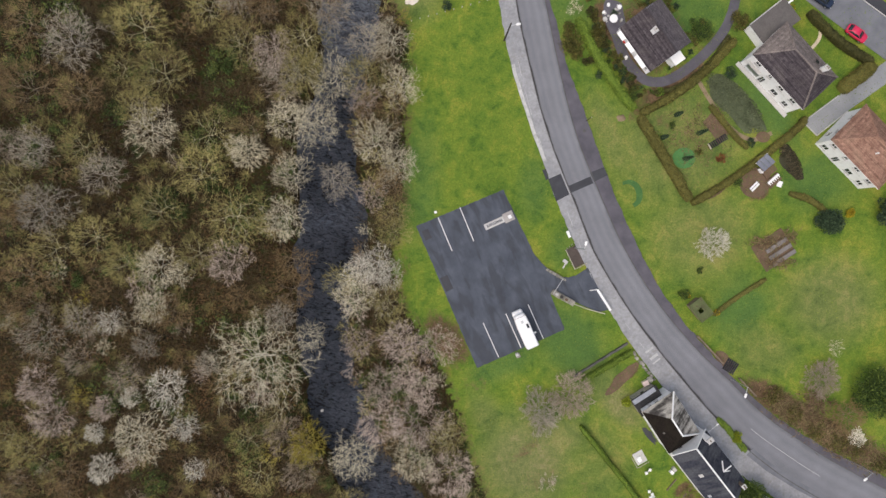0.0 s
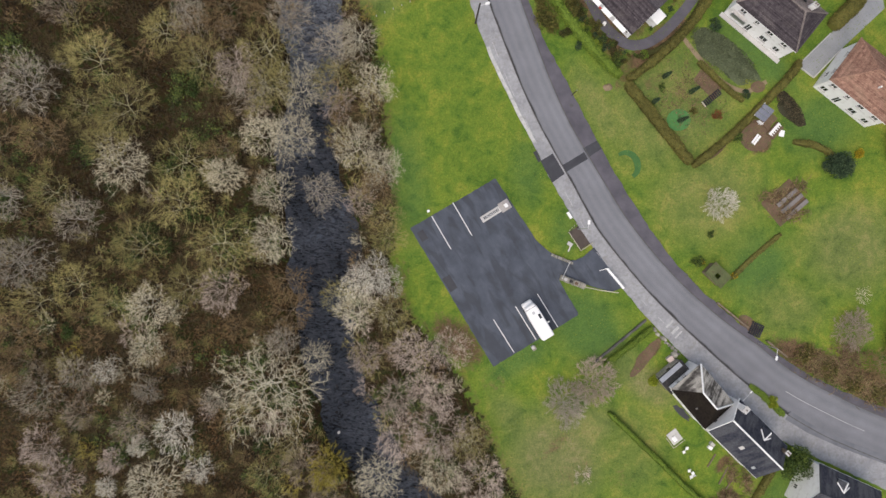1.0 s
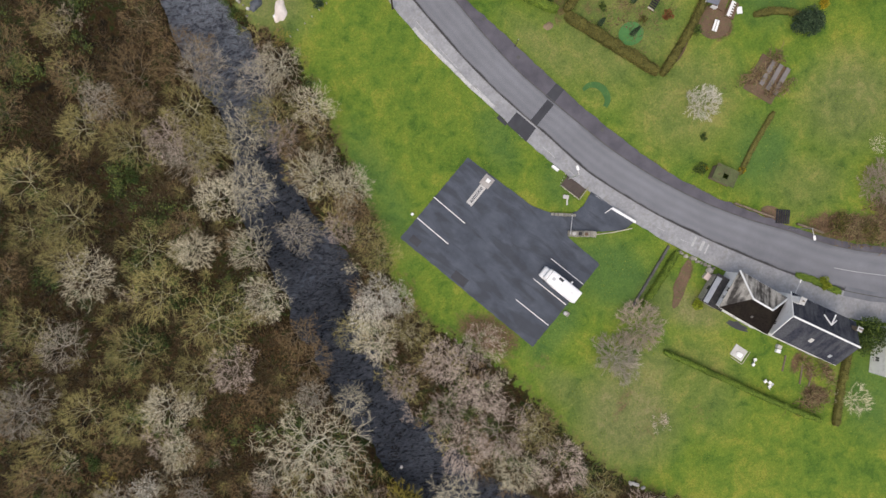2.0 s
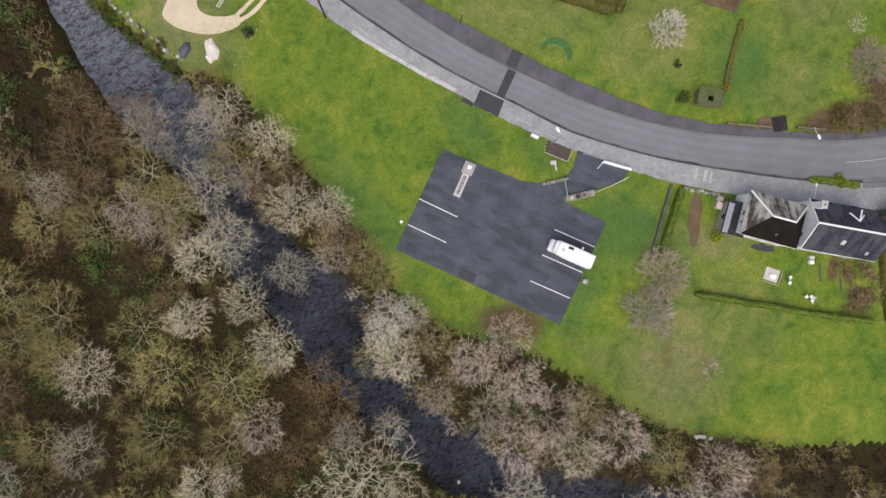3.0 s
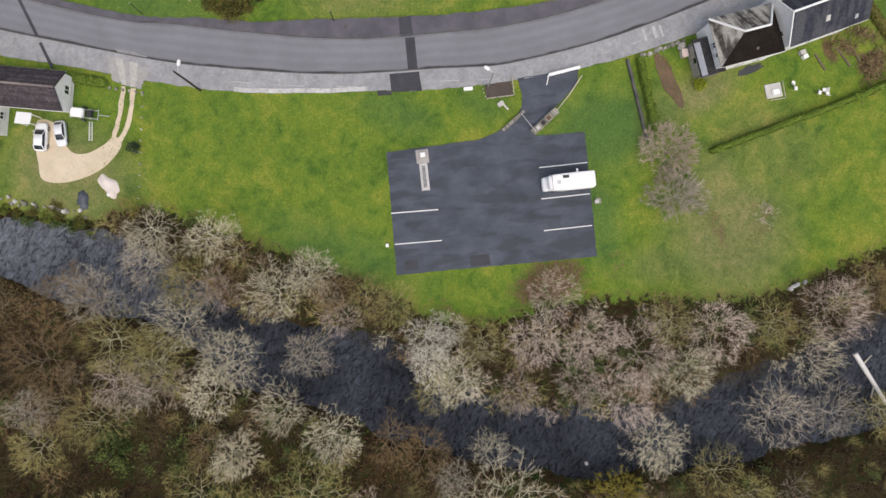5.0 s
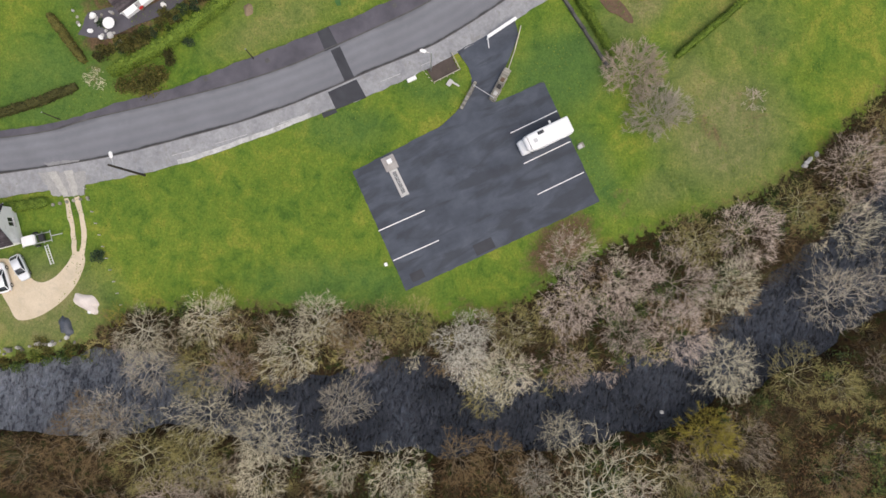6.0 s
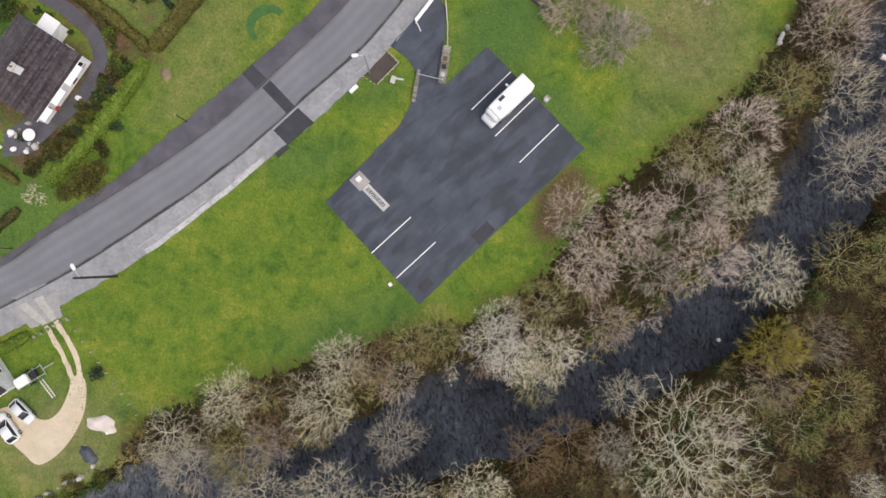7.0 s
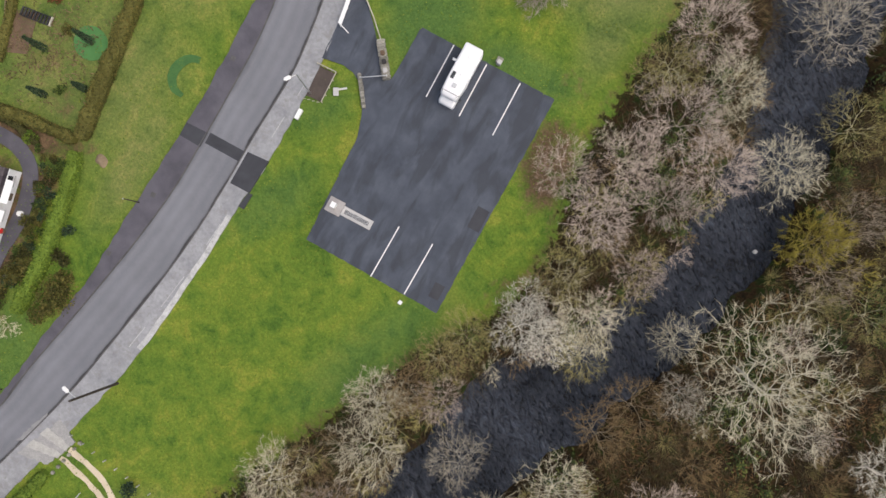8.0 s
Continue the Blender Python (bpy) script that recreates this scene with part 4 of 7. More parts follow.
def house(name, label, x, y, turn, L, W, eave, ridge, hip, walls, roofs, openings, ridge_mat, step=0.34, run=0.33, caps=("ridge", "hips"), over=0.3, gutter=WHITE, rib=0.0):
    """A house along its local x. hip: how far the ridge stays back from each end (0: gables). roofs: materials for the slopes s, n, w, e."""
    ob = thing(name, label, "house", pose(x, y, 0, 0, 0, turn))
    spots = {"s": (L, pose(0, -W / 2, 0)), "n": (L, pose(0, W / 2, 0, 0, 0, 180)), "w": (W - 0.6, pose(-L / 2, 0, 0, 0, 0, -90)), "e": (W - 0.6, pose(L / 2, 0, 0, 0, 0, 90))}
    for side, (length, m) in spots.items():
        wall = part("wall", wall_panel(length, eave, 0.3, [o[:4] for o in openings.get(side, ())]), walls, ob)
        wall.matrix_basis = m
        for o in openings.get(side, ()):
            window(ob, m @ pose(o[0], 0, o[1]), o[2], o[3], len(o) > 4)
    if not hip:
        for sx in (-1, 1):
            bm = bmesh.new()
            pts = [(-W / 2, eave), (W / 2, eave), (0, ridge - 0.08)]
            f = [bm.verts.new((sx * (L / 2), py, pz)) for py, pz in pts]
            g = [bm.verts.new((sx * (L / 2 - 0.3), py, pz)) for py, pz in pts]
            bm.faces.new(f), bm.faces.new(g[::-1])
            for i in range(3):
                j = (i + 1) % 3
                bm.faces.new((f[i], f[j], g[j], g[i]))
            part("gable", bm, walls, ob)
    part("ceiling_slab", box(L - 0.5, W - 0.5, 0.12, (0, 0, eave - 0.14)), DARK_FELT, ob)
    ex, ey = L / 2 + (over if hip else 0.12), W / 2 + over
    slope = (ridge - eave) / (W / 2)
    ez = eave - slope * over
    rx = (L / 2 - hip) if hip else ex
    cor = {"sw": (-ex, -ey, ez), "se": (ex, -ey, ez), "ne": (ex, ey, ez), "nw": (-ex, ey, ez), "rw": (-rx, 0, ridge), "re": (rx, 0, ridge)}
    faces_of = {"s": ("sw", "se", "re", "rw"), "n": ("ne", "nw", "rw", "re")}
    if hip:
        faces_of.update({"w": ("nw", "sw", "rw", "rw"), "e": ("se", "ne", "re", "re")})
    for k, (side, keys) in enumerate(faces_of.items()):
        p = [Vector(cor[c]) for c in keys]
        bm = bmesh.new()
        own = [q for i, q in enumerate(p) if i == 0 or (q - p[i - 1]).length > 1e-6]
        top, low = [bm.verts.new(q) for q in own], [bm.verts.new(q - Vector((0, 0, 0.16))) for q in own]
        bm.faces.new(top), bm.faces.new(low[::-1])
        for i in range(len(own)):
            j = (i + 1) % len(own)
            bm.faces.new((low[i], low[j], top[j], top[i]))
        roof = part("roof", bm, roofs[side], ob)
        cover = new("tiles", mesh_of("tiles", *tiles(p, step, run, 0.05, hash_of(name) + k, rib), roofs[side]))
        cover.parent = roof
        tagged(cover, "", "", "", "stuff")
    lines = {"ridge": ("rw", "re")}
    if hip:
        lines.update({"sw": ("sw", "rw"), "nw": ("nw", "rw"), "se": ("se", "re"), "ne": ("ne", "re")})
    for key, (p, q) in lines.items():
        if key in caps or ("hips" in caps and key != "ridge"):
            part("ridge_cap" if key == "ridge" else "hip_cap", rod(Vector(cor[p]) + Vector((0, 0, 0.06)), Vector(cor[q]) + Vector((0, 0, 0.06)), 0.15, None, 8), ridge_mat, ob)
    for sy in (-1, 1):
        part("gutter", rod((-ex, sy * ey, ez - 0.08), (ex, sy * ey, ez - 0.08), 0.065, None, 8), gutter, ob)
    return ob


def chimney(parent, x, y, z0, z1, w, d, material, pots=2):
    stack = part("chimney", box(w, d, z1 - z0, (x, y, z0), 0, 0.02), material, parent)
    part("capping", box(w + 0.14, d + 0.14, 0.1, (x, y, z1)), PALE_CONCRETE, stack)
    for k in range(pots):
        part("pot", rod((x + (k - (pots - 1) / 2) * 0.35, y, z1 + 0.1), (x + (k - (pots - 1) / 2) * 0.35, y, z1 + 0.45), 0.11, 0.09), TIMBER, stack)


two_rows = [(-4.6, 0.9, 1.3, 1.2), (-1.6, 0.2, 1.0, 2.0), (1.6, 0.9, 1.5, 1.2), (4.4, 0.9, 1.2, 1.2), (-4.4, 3.4, 1.2, 1.1), (-1.4, 3.4, 0.8, 1.0), (1.4, 3.4, 1.2, 1.1), (4.4, 3.4, 1.2, 1.1)]
side_row = [(-1.8, 3.4, 1.0, 1.1), (1.8, 3.4, 1.0, 1.1), (1.8, 0.9, 1.0, 1.2)]
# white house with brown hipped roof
# Roof tile: darker brown on s and e, paler grey on n and w.
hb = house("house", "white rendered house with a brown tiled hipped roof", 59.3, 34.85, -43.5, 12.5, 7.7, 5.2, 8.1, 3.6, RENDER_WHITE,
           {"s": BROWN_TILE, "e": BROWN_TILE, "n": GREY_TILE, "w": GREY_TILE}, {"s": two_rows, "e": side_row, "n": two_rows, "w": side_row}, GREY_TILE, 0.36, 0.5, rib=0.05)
chimney(hb, 3.2, 1.6, 6.2, 8.5, 0.9, 0.55, RENDER_WHITE)
part("balcony", box(2.8, 1.1, 0.16, (-4.2, -4.4, 2.5), 0, 0.02), PALE_CONCRETE, hb, "pale balcony slab")
part("balcony_rail", box(2.8, 0.06, 0.85, (-4.2, -4.92, 2.66)), STEEL, hb)
part("skylight", box(0.7, 0.9, 0.08, (1.8, 2.3, 6.55), 0, 0.02, None, (-37, 0)), GLASS, hb)
tagged(part("terrace", box(13.2, 0.8, 0.2, (59.3 - 0.688 * 4.3, 34.85 - 0.726 * 4.3, -0.12), -43.5, 0.02), PALE_CONCRETE), "pale paved terrace along the white house", "terrace", "", "structure")
# white house with red roof
hc = house("house", "white rendered house with a red tiled hipped roof", 73.9, 21.6, -42, 11.6, 8.1, 5.2, 8.2, 4.0, RENDER_WHITE,
           {"s": RED_TILE, "e": RED_TILE, "n": RED_TILE, "w": RED_TILE}, {"s": two_rows, "e": side_row, "n": two_rows, "w": side_row}, RED_TILE, 0.36, 0.5, rib=0.05)
chimney(hc, 0.8, 1.2, 7.2, 9.0, 1.0, 0.6, RENDER_WHITE)
part("vent_pipe", rod((0.4, -1.6, 6.8), (0.4, -1.6, 7.7), 0.14), WHITE, hc)
part("solar_panel", box(1.0, 0.9, 0.06, (2.4, 0.9, 7.62), 0, 0, None, (-36, 0)), STEEL, hc)
# bungalow
ha = house("bungalow", "white bungalow with a dark brown tiled roof", 35.4, 39.5, -51.0, 9.2, 8.4, 2.7, 5.2, 0, RENDER_WHITE, {"s": BROWN_TILE, "n": PURPLE_TILE},
           {"s": [(-3.2, 0.9, 1.4, 1.2), (-0.6, 0.9, 1.2, 1.2), (1.6, 0.1, 1.0, 2.0, 1), (3.4, 0.9, 1.2, 1.2)], "e": [(-1.6, 0.9, 1.1, 1.2)]}, BROWN_TILE, 0.34, 0.36, ("ridge",))
chimney(ha, -0.6, -1.0, 4.2, 5.9, 0.9, 0.5, RENDER_WHITE, 1)
porch = part("porch", box(1.9, 1.9, 2.3, (5.4, 1.0, 0), 0, 0.03), RENDER_WHITE, ha, "white flat-roofed porch")
part("porch_roof", box(2.2, 2.2, 0.12, (5.4, 1.0, 2.3), 0, 0.02), WHITE, porch)
for x, w in ((-3.4, 1.7), (-0.9, 2.0), (2.2, 2.6)):
    part("sun_canopy", box(w, 1.0, 0.08, (x, -4.75, 2.35), 0, 0.02, None, (8, 0)), WHITE, ha, "white canopy over the windows")
part("aerial", rod((-4.4, 0, 5.2), (-4.4, 0, 6.6), 0.025, None, 6), STEEL, ha)
part("aerial_boom", rod((-4.4, -0.7, 6.5), (-4.4, 0.7, 6.5), 0.02, None, 6), STEEL, ha)
# hipped cottage of the terrace
windows4 = [(-2.6, 0.9, 0.9, 1.2), (0, 0.9, 0.9, 1.2), (2.6, 0.9, 0.9, 1.2), (-2.6, 3.3, 0.9, 1.0), (0, 3.3, 0.9, 1.0), (2.6, 3.3, 0.9, 1.0)]
# Near-black slate on s and e, paler lichened slate on n and w.
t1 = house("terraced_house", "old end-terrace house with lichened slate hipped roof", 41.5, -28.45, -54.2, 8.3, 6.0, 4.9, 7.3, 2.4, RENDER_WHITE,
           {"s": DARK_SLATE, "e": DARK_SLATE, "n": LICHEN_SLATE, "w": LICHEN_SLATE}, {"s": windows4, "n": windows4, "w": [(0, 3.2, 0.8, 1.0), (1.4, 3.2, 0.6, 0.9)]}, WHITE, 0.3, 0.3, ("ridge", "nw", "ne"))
part("skylight", box(0.35, 0.4, 0.06, (0.4, -2.2, 5.58), 0, 0.02, None, (38, 0)), GREY_FELT, t1)
# gabled house of the terrace
t2 = house("terraced_house", "white gabled terrace house with blue-grey slate roof", 48.3, -36.0, -49.2, 11.3, 6.9, 5.5, 8.4, 0, RENDER_WHITE, {"s": SLATE, "n": SLATE},
           {"s": [(-4, 3.6, 1.0, 1.1), (0, 3.6, 1.0, 1.1), (4, 3.6, 1.0, 1.1), (-4, 0.9, 1.0, 1.2), (0, 0.1, 0.95, 2.05, 1), (4, 0.9, 1.0, 1.2)],
            "n": [(-4, 0.9, 1.0, 1.2), (0, 0.1, 0.95, 2.05, 1), (4, 0.9, 1.0, 1.2), (4, 3.6, 1.0, 1.1)], "w": [(1.6, 3.9, 0.7, 1.0)]}, WHITE, 0.3, 0.3, ("ridge",))
chimney(t2, -5.3, 2.7, 5.0, 8.2, 0.8, 1.0, RENDER_WHITE, 1)
chimney(t2, 5.1, 2.6, 6.0, 7.6, 0.7, 0.6, TIMBER, 2)
part("skylight", box(0.6, 0.8, 0.08, (-0.6, -2.0, 6.8), 0, 0.02, None, (40, 0)), PALE_CONCRETE, t2)
part("skylight", box(0.5, 0.6, 0.08, (3.6, -2.9, 6.12), 0, 0.02, None, (40, 0)), STEEL, t2)
for sx in (-1, 1):
    part("verge_board", rod((-5.78, 0, 8.42), (-5.78, sx * 3.75, 5.27), 0.09, None, 8), WHITE, t2)


def dormer(parent, x, ridge, slope, tip, arm, front, material):
    """A small gabled dormer: its ridge goes level from the roof to its front, which faces +y."""
    top = ridge - slope * tip + 0.1
    d = part("dormer", box(arm * 1.5, front - tip - arm * 0.6, 1.2, (x, (front + tip + arm * 0.6) / 2, top - slope * arm - 1.25)), RENDER_WHITE, parent)
    low = top - slope * arm
    for sx in (-1, 1):
        bm = bmesh.new()
        q = [(x, front, top), (x, tip, top), (x + sx * arm, tip + arm, low), (x + sx * arm, front, low)]
        upper, under = [bm.verts.new(p) for p in q], [bm.verts.new((p[0], p[1], p[2] - 0.1)) for p in q]
        bm.faces.new(upper), bm.faces.new(under[::-1])
        for i in range(4):
            bm.faces.new((under[i], under[(i + 1) % 4], upper[(i + 1) % 4], upper[i]))
        part("dormer_roof", bm, material, d)
        part("valley", rod((x, tip, top + 0.04), (x + sx * arm, tip + arm, low + 0.05), 0.11, None, 8), WHITE, d, "white lead valley")
    part("dormer_ridge", rod((x, front, top + 0.04), (x, tip, top + 0.04), 0.11, None, 8), WHITE, d)
    part("dormer_window", box(arm * 0.9, 0.08, 0.6, (x, front - 0.06, low - 0.75)), GLASS, d)


dormer(t2, 0.9, 8.4, 0.84, 1.4, 1.1, 3.1, SLATE)
bracket = part("lamp_bracket", rod((-4.9, 3.3, 5.0), (-5.1, 5.7, 5.3), 0.05, 0.035, 8), STEEL, t2, "pale steel lamp bracket")
part("lamp", box(0.22, 0.5, 0.12, (-5.12, 5.9, 5.25), 0, 0.04), WHITE, bracket)
# lean-to at the end of the terrace
lt = thing("lean_to", "flat dark-roofed lean-to with a silver roof sheet", "outbuilding", pose(38.05, -25.3, 0, 0, 0, -54.2))
for m, l in ((pose(0, -2.4, 0), 3.1), (pose(0, 2.4, 0, 0, 0, 180), 3.1), (pose(-1.55, 0, 0, 0, 0, -90), 4.2), (pose(1.55, 0, 0, 0, 0, 90), 4.2)):
    part("wall", wall_panel(l, 2.5, 0.25, [(0, 0.9, 0.8, 1.0)]), STONE, lt).matrix_basis = m
part("roof", box(3.5, 5.2, 0.16, (0, 0, 2.5), 0, 0.02, None, (0, -3)), DARK_FELT, lt)
part("roof_sheet", box(0.85, 4.6, 0.05, (-1.2, -0.2, 2.62), 0, 0.01, None, (0, -3)), surface("grey_roof_sheet", (0.2, 0.22, 0.25), (0.34, 0.36, 0.4), 0.8, 6.0, 0.5), lt, "silver metal roof sheet")
part("rubble_heap", box(1.1, 0.9, 0.8, (-2.2, 2.6, 0), 20, 0.2), STONE, lt)
# white house beyond the evergreen
hd = house("house", "white gabled house with a dark slate roof and dormer", 63.7, -48.2, -29.5, 11.6, 7.8, 4.8, 7.6, 0, RENDER_WHITE, {"s": SLATE, "n": SLATE},
           {"w": [(1.4, 1.0, 0.8, 1.0)], "s": windows4, "n": windows4}, SLATE, 0.3, 0.3, ("ridge",))
dormer(hd, -1.6, 7.6, 0.718, 1.5, 1.1, 3.3, SLATE)
# low cottage by the river with a wing towards the water
he = house("cottage", "long low white cottage with a brown-grey tiled roof", 0.2, 60.6, 106, 15.0, 4.7, 2.6, 4.6, 0, RENDER_WHITE, {"s": BROWN_TILE, "n": BROWN_TILE},
           {"n": [(-5, 0.9, 1.1, 1.1), (-2, 0.1, 0.95, 2.0, 1), (1.2, 0.9, 1.1, 1.1)], "s": [(-4, 0.9, 1.1, 1.1), (2, 0.9, 1.1, 1.1)], "w": [(0.4, 0.9, 1.2, 1.1)]}, GREY_TILE, 0.32, 0.34, ("ridge",))
chimney(he, 3.4, -0.6, 3.9, 5.4, 0.9, 0.55, STONE)
wing = house("cottage_wing", "low white cottage wing with a dark tiled hipped roof", -4.3, 62.8, 196, 5.0, 5.2, 2.5, 4.2, 2.2, RENDER_WHITE, {"s": BROWN_TILE, "n": BROWN_TILE, "w": BROWN_TILE, "e": BROWN_TILE},
             {"e": [(-1.2, 0.9, 1.1, 1.1), (1.2, 0.9, 1.1, 1.1)], "n": [(0, 0.9, 1.0, 1.1)]}, GREY_TILE, 0.32, 0.34, ("ridge", "hips"))
porch = thing("porch", "small white porch on the cottage front", "porch", pose(-2.9, 57.0, 0, 0, 0, 106))
part("roof", box(2.0, 1.6, 0.12, (0, 0, 2.2), 0, 0.03, None, (10, 0)), WHITE, porch)
for x, y in ((-0.85, 0.6), (0.85, 0.6), (-0.85, -0.6), (0.85, -0.6)):
    part("post", box(0.12, 0.12, 2.3, (x, y, 0)), WHITE, porch)
# garage beside the brown-roofed house
gar = thing("garage", "flat grey-roofed garage beside the white house", "garage", pose(56.6, 43.0, 0, 0, 0, 41))
for m, l in ((pose(0, -2.2, 0), 7.4), (pose(0, 2.2, 0, 0, 0, 180), 7.4), (pose(-3.7, 0, 0, 0, 0, -90), 3.8), (pose(3.7, 0, 0, 0, 0, 90), 3.8)):
    part("wall", wall_panel(l, 2.6, 0.25, [(0, 0.0, 2.4, 2.1)] if l < 5 and m.translation.x > 0 else []), RENDER_WHITE, gar).matrix_basis = m
part("roof", box(7.9, 4.9, 0.18, (0, 0, 2.6), 0, 0.03), GREY_FELT, gar)
part("kerb_edge", box(7.9, 0.16, 0.12, (0, 2.4, 2.77)), PALE_CONCRETE, gar)
part("fascia", box(2.2, 0.35, 0.2, (4.9, 1.2, 2.6), 0, 0.03), WHITE, gar)

# ---- vehicles ----
def wheel(parent, x, y, r, w):
    tyre = part("wheel", rod((x, y - w / 2, r), (x, y + w / 2, r), r, None, 20), RUBBER, parent)
    part("rim", rod((x, y - w / 2 - 0.01, r), (x, y + w / 2 + 0.01, r), r * 0.6, None, 14), STEEL, tyre)


def loft(sections, bevel=0.0):
    """A body through cross sections along x: (x, half width low, half width high, z low, z high)."""
    bm = bmesh.new()
    rings = []
    for x, wl, wh, z0, z1 in sections:
        zc = z0 + (z1 - z0) * 0.55
        rings.append([bm.verts.new(p) for p in ((x, -wl, z0), (x, -wl * 1.02, zc), (x, -wh, z1 - 0.05), (x, -wh * 0.8, z1), (x, wh * 0.8, z1), (x, wh, z1 - 0.05), (x, wl * 1.02, zc), (x, wl, z0))])
    for a, b in zip(rings[:-1], rings[1:]):
        for i in range(8):
            bm.faces.new((a[i], a[(i + 1) % 8], b[(i + 1) % 8], b[i]))
    bm.faces.new(rings[0][::-1]), bm.faces.new(rings[-1])
    if bevel:
        bmesh.ops.bevel(bm, geom=bm.edges[:], offset=bevel, segments=2, affect="EDGES")
    return bm


def smooth(ob):
    ob.data.polygons.foreach_set("use_smooth", [True] * len(ob.data.polygons))
    return ob


def car(x, y, turn, paint, label, z=0.05, size=1.0):
    ob = thing("car", label, "car", pose(x, y, z, 0, 0, turn) @ Matrix.Diagonal((size, size, size, 1)), "parked cars")
    body = smooth(part("body", loft([(-2.05, 0.62, 0.6, 0.42, 0.78), (-1.9, 0.8, 0.74, 0.28, 0.9), (-1.3, 0.86, 0.8, 0.22, 0.95), (0.6, 0.86, 0.8, 0.22, 0.95), (1.5, 0.84, 0.76, 0.24, 0.86),
                               (1.95, 0.74, 0.66, 0.3, 0.74), (2.1, 0.58, 0.52, 0.4, 0.66)], 0.02), paint, ob))
    cabin = smooth(part("glasshouse", loft([(-1.85, 0.7, 0.66, 0.84, 0.92), (-1.25, 0.76, 0.6, 0.84, 1.4), (0.2, 0.76, 0.6, 0.84, 1.42), (1.05, 0.72, 0.66, 0.84, 0.92)], 0.01), GLASS, ob, "dark tinted car windows"))
    smooth(part("roof", loft([(-1.32, 0.6, 0.54, 1.3, 1.43), (-0.5, 0.63, 0.56, 1.32, 1.475), (0.28, 0.6, 0.54, 1.3, 1.45)], 0.02), paint, ob))
    for sy in (-1, 1):
        part("pillar", rod((0.25, sy * 0.6, 1.38), (1.02, sy * 0.72, 0.9), 0.045, None, 6), paint, ob)
        part("rear_pillar", rod((-1.28, sy * 0.6, 1.38), (-1.85, sy * 0.7, 0.9), 0.06, None, 6), paint, ob)
        part("headlight", box(0.22, 0.34, 0.14, (1.96, sy * 0.52, 0.56), sy * -18, 0.04), STEEL, ob)
        part("tail_light", box(0.12, 0.3, 0.16, (-2.0, sy * 0.56, 0.62), 0, 0.03), TAIL, ob)
        part("wing_mirror", box(0.14, 0.2, 0.13, (0.78, sy * 0.95, 0.92), 0, 0.04), paint, ob)
        for wx in (-1.28, 1.28):
            wheel(ob, wx, sy * 0.78, 0.31, 0.2)
    part("bonnet_seam", rod((1.12, -0.62, 0.94), (1.12, 0.62, 0.94), 0.018, None, 6), BLACK, ob)
    return ob


def paint_of(name, c, rough=0.25):
    return surface(name, tuple(v * 0.92 for v in c), c, 0.5, 4.0, rough, 0.0, 0.0, 0.0, 0.0, None, 0.5)


TAIL = paint_of("red_lens", (0.3, 0.01, 0.012))
CAR_WHITE, CAR_RED, CAR_DARK = paint_of("white_car_paint", (0.8, 0.81, 0.82)), paint_of("red_car_paint", (0.62, 0.03, 0.085)), paint_of("navy_car_paint", (0.02, 0.03, 0.06))
car(-4.5, 55.0, 18, CAR_WHITE, "white hatchback parked on the gravel drive", 0.05, 0.92)
car(-3.1, 52.8, 27 + 180, paint_of("silver_car_paint", (0.68, 0.7, 0.72)), "silver hatchback parked on the gravel drive", 0.05, 0.82)
car(72.8, 42.6, -31, CAR_RED, "bright red hatchback parked on the estate road", 0.08)
car(66.2, 48.4, -31, CAR_DARK, "dark blue car parked on the estate road", 0.08)

# ---- motorhome ----
COACH = paint_of("motorhome_white", (0.86, 0.86, 0.86), 0.35)
mh = thing("motorhome", "white coachbuilt motorhome parked in a bay", "motorhome", pose(15.28, -13.55, 0.05, 0, 0, PARK_TURN + 180))
smooth(part("body", loft([(-3.45, 1.06, 1.0, 0.45, 2.75), (-3.3, 1.13, 1.08, 0.4, 2.85), (0.9, 1.13, 1.08, 0.4, 2.85), (1.6, 1.12, 1.05, 0.95, 2.85), (2.4, 1.08, 1.0, 1.75, 2.78), (2.8, 0.97, 0.84, 1.9, 2.62), (2.95, 0.78, 0.64, 2.0, 2.42)], 0.03), COACH, mh))
smooth(part("cab", loft([(1.2, 1.0, 0.96, 0.35, 1.8), (2.0, 0.99, 0.84, 0.34, 1.82), (2.75, 0.99, 0.9, 0.34, 1.5), (3.25, 0.97, 0.88, 0.36, 1.3), (3.5, 0.84, 0.76, 0.42, 1.05)], 0.02), COACH, mh))
part("windscreen", box(0.06, 1.6, 0.75, (2.5, 0, 1.35), 0, 0.02, None, (0, -50)), GLASS, mh)
part("overcab_seam", box(0.05, 1.7, 0.03, (2.42, 0, 2.775)), BLACK, mh, "dark seam behind the overcab")
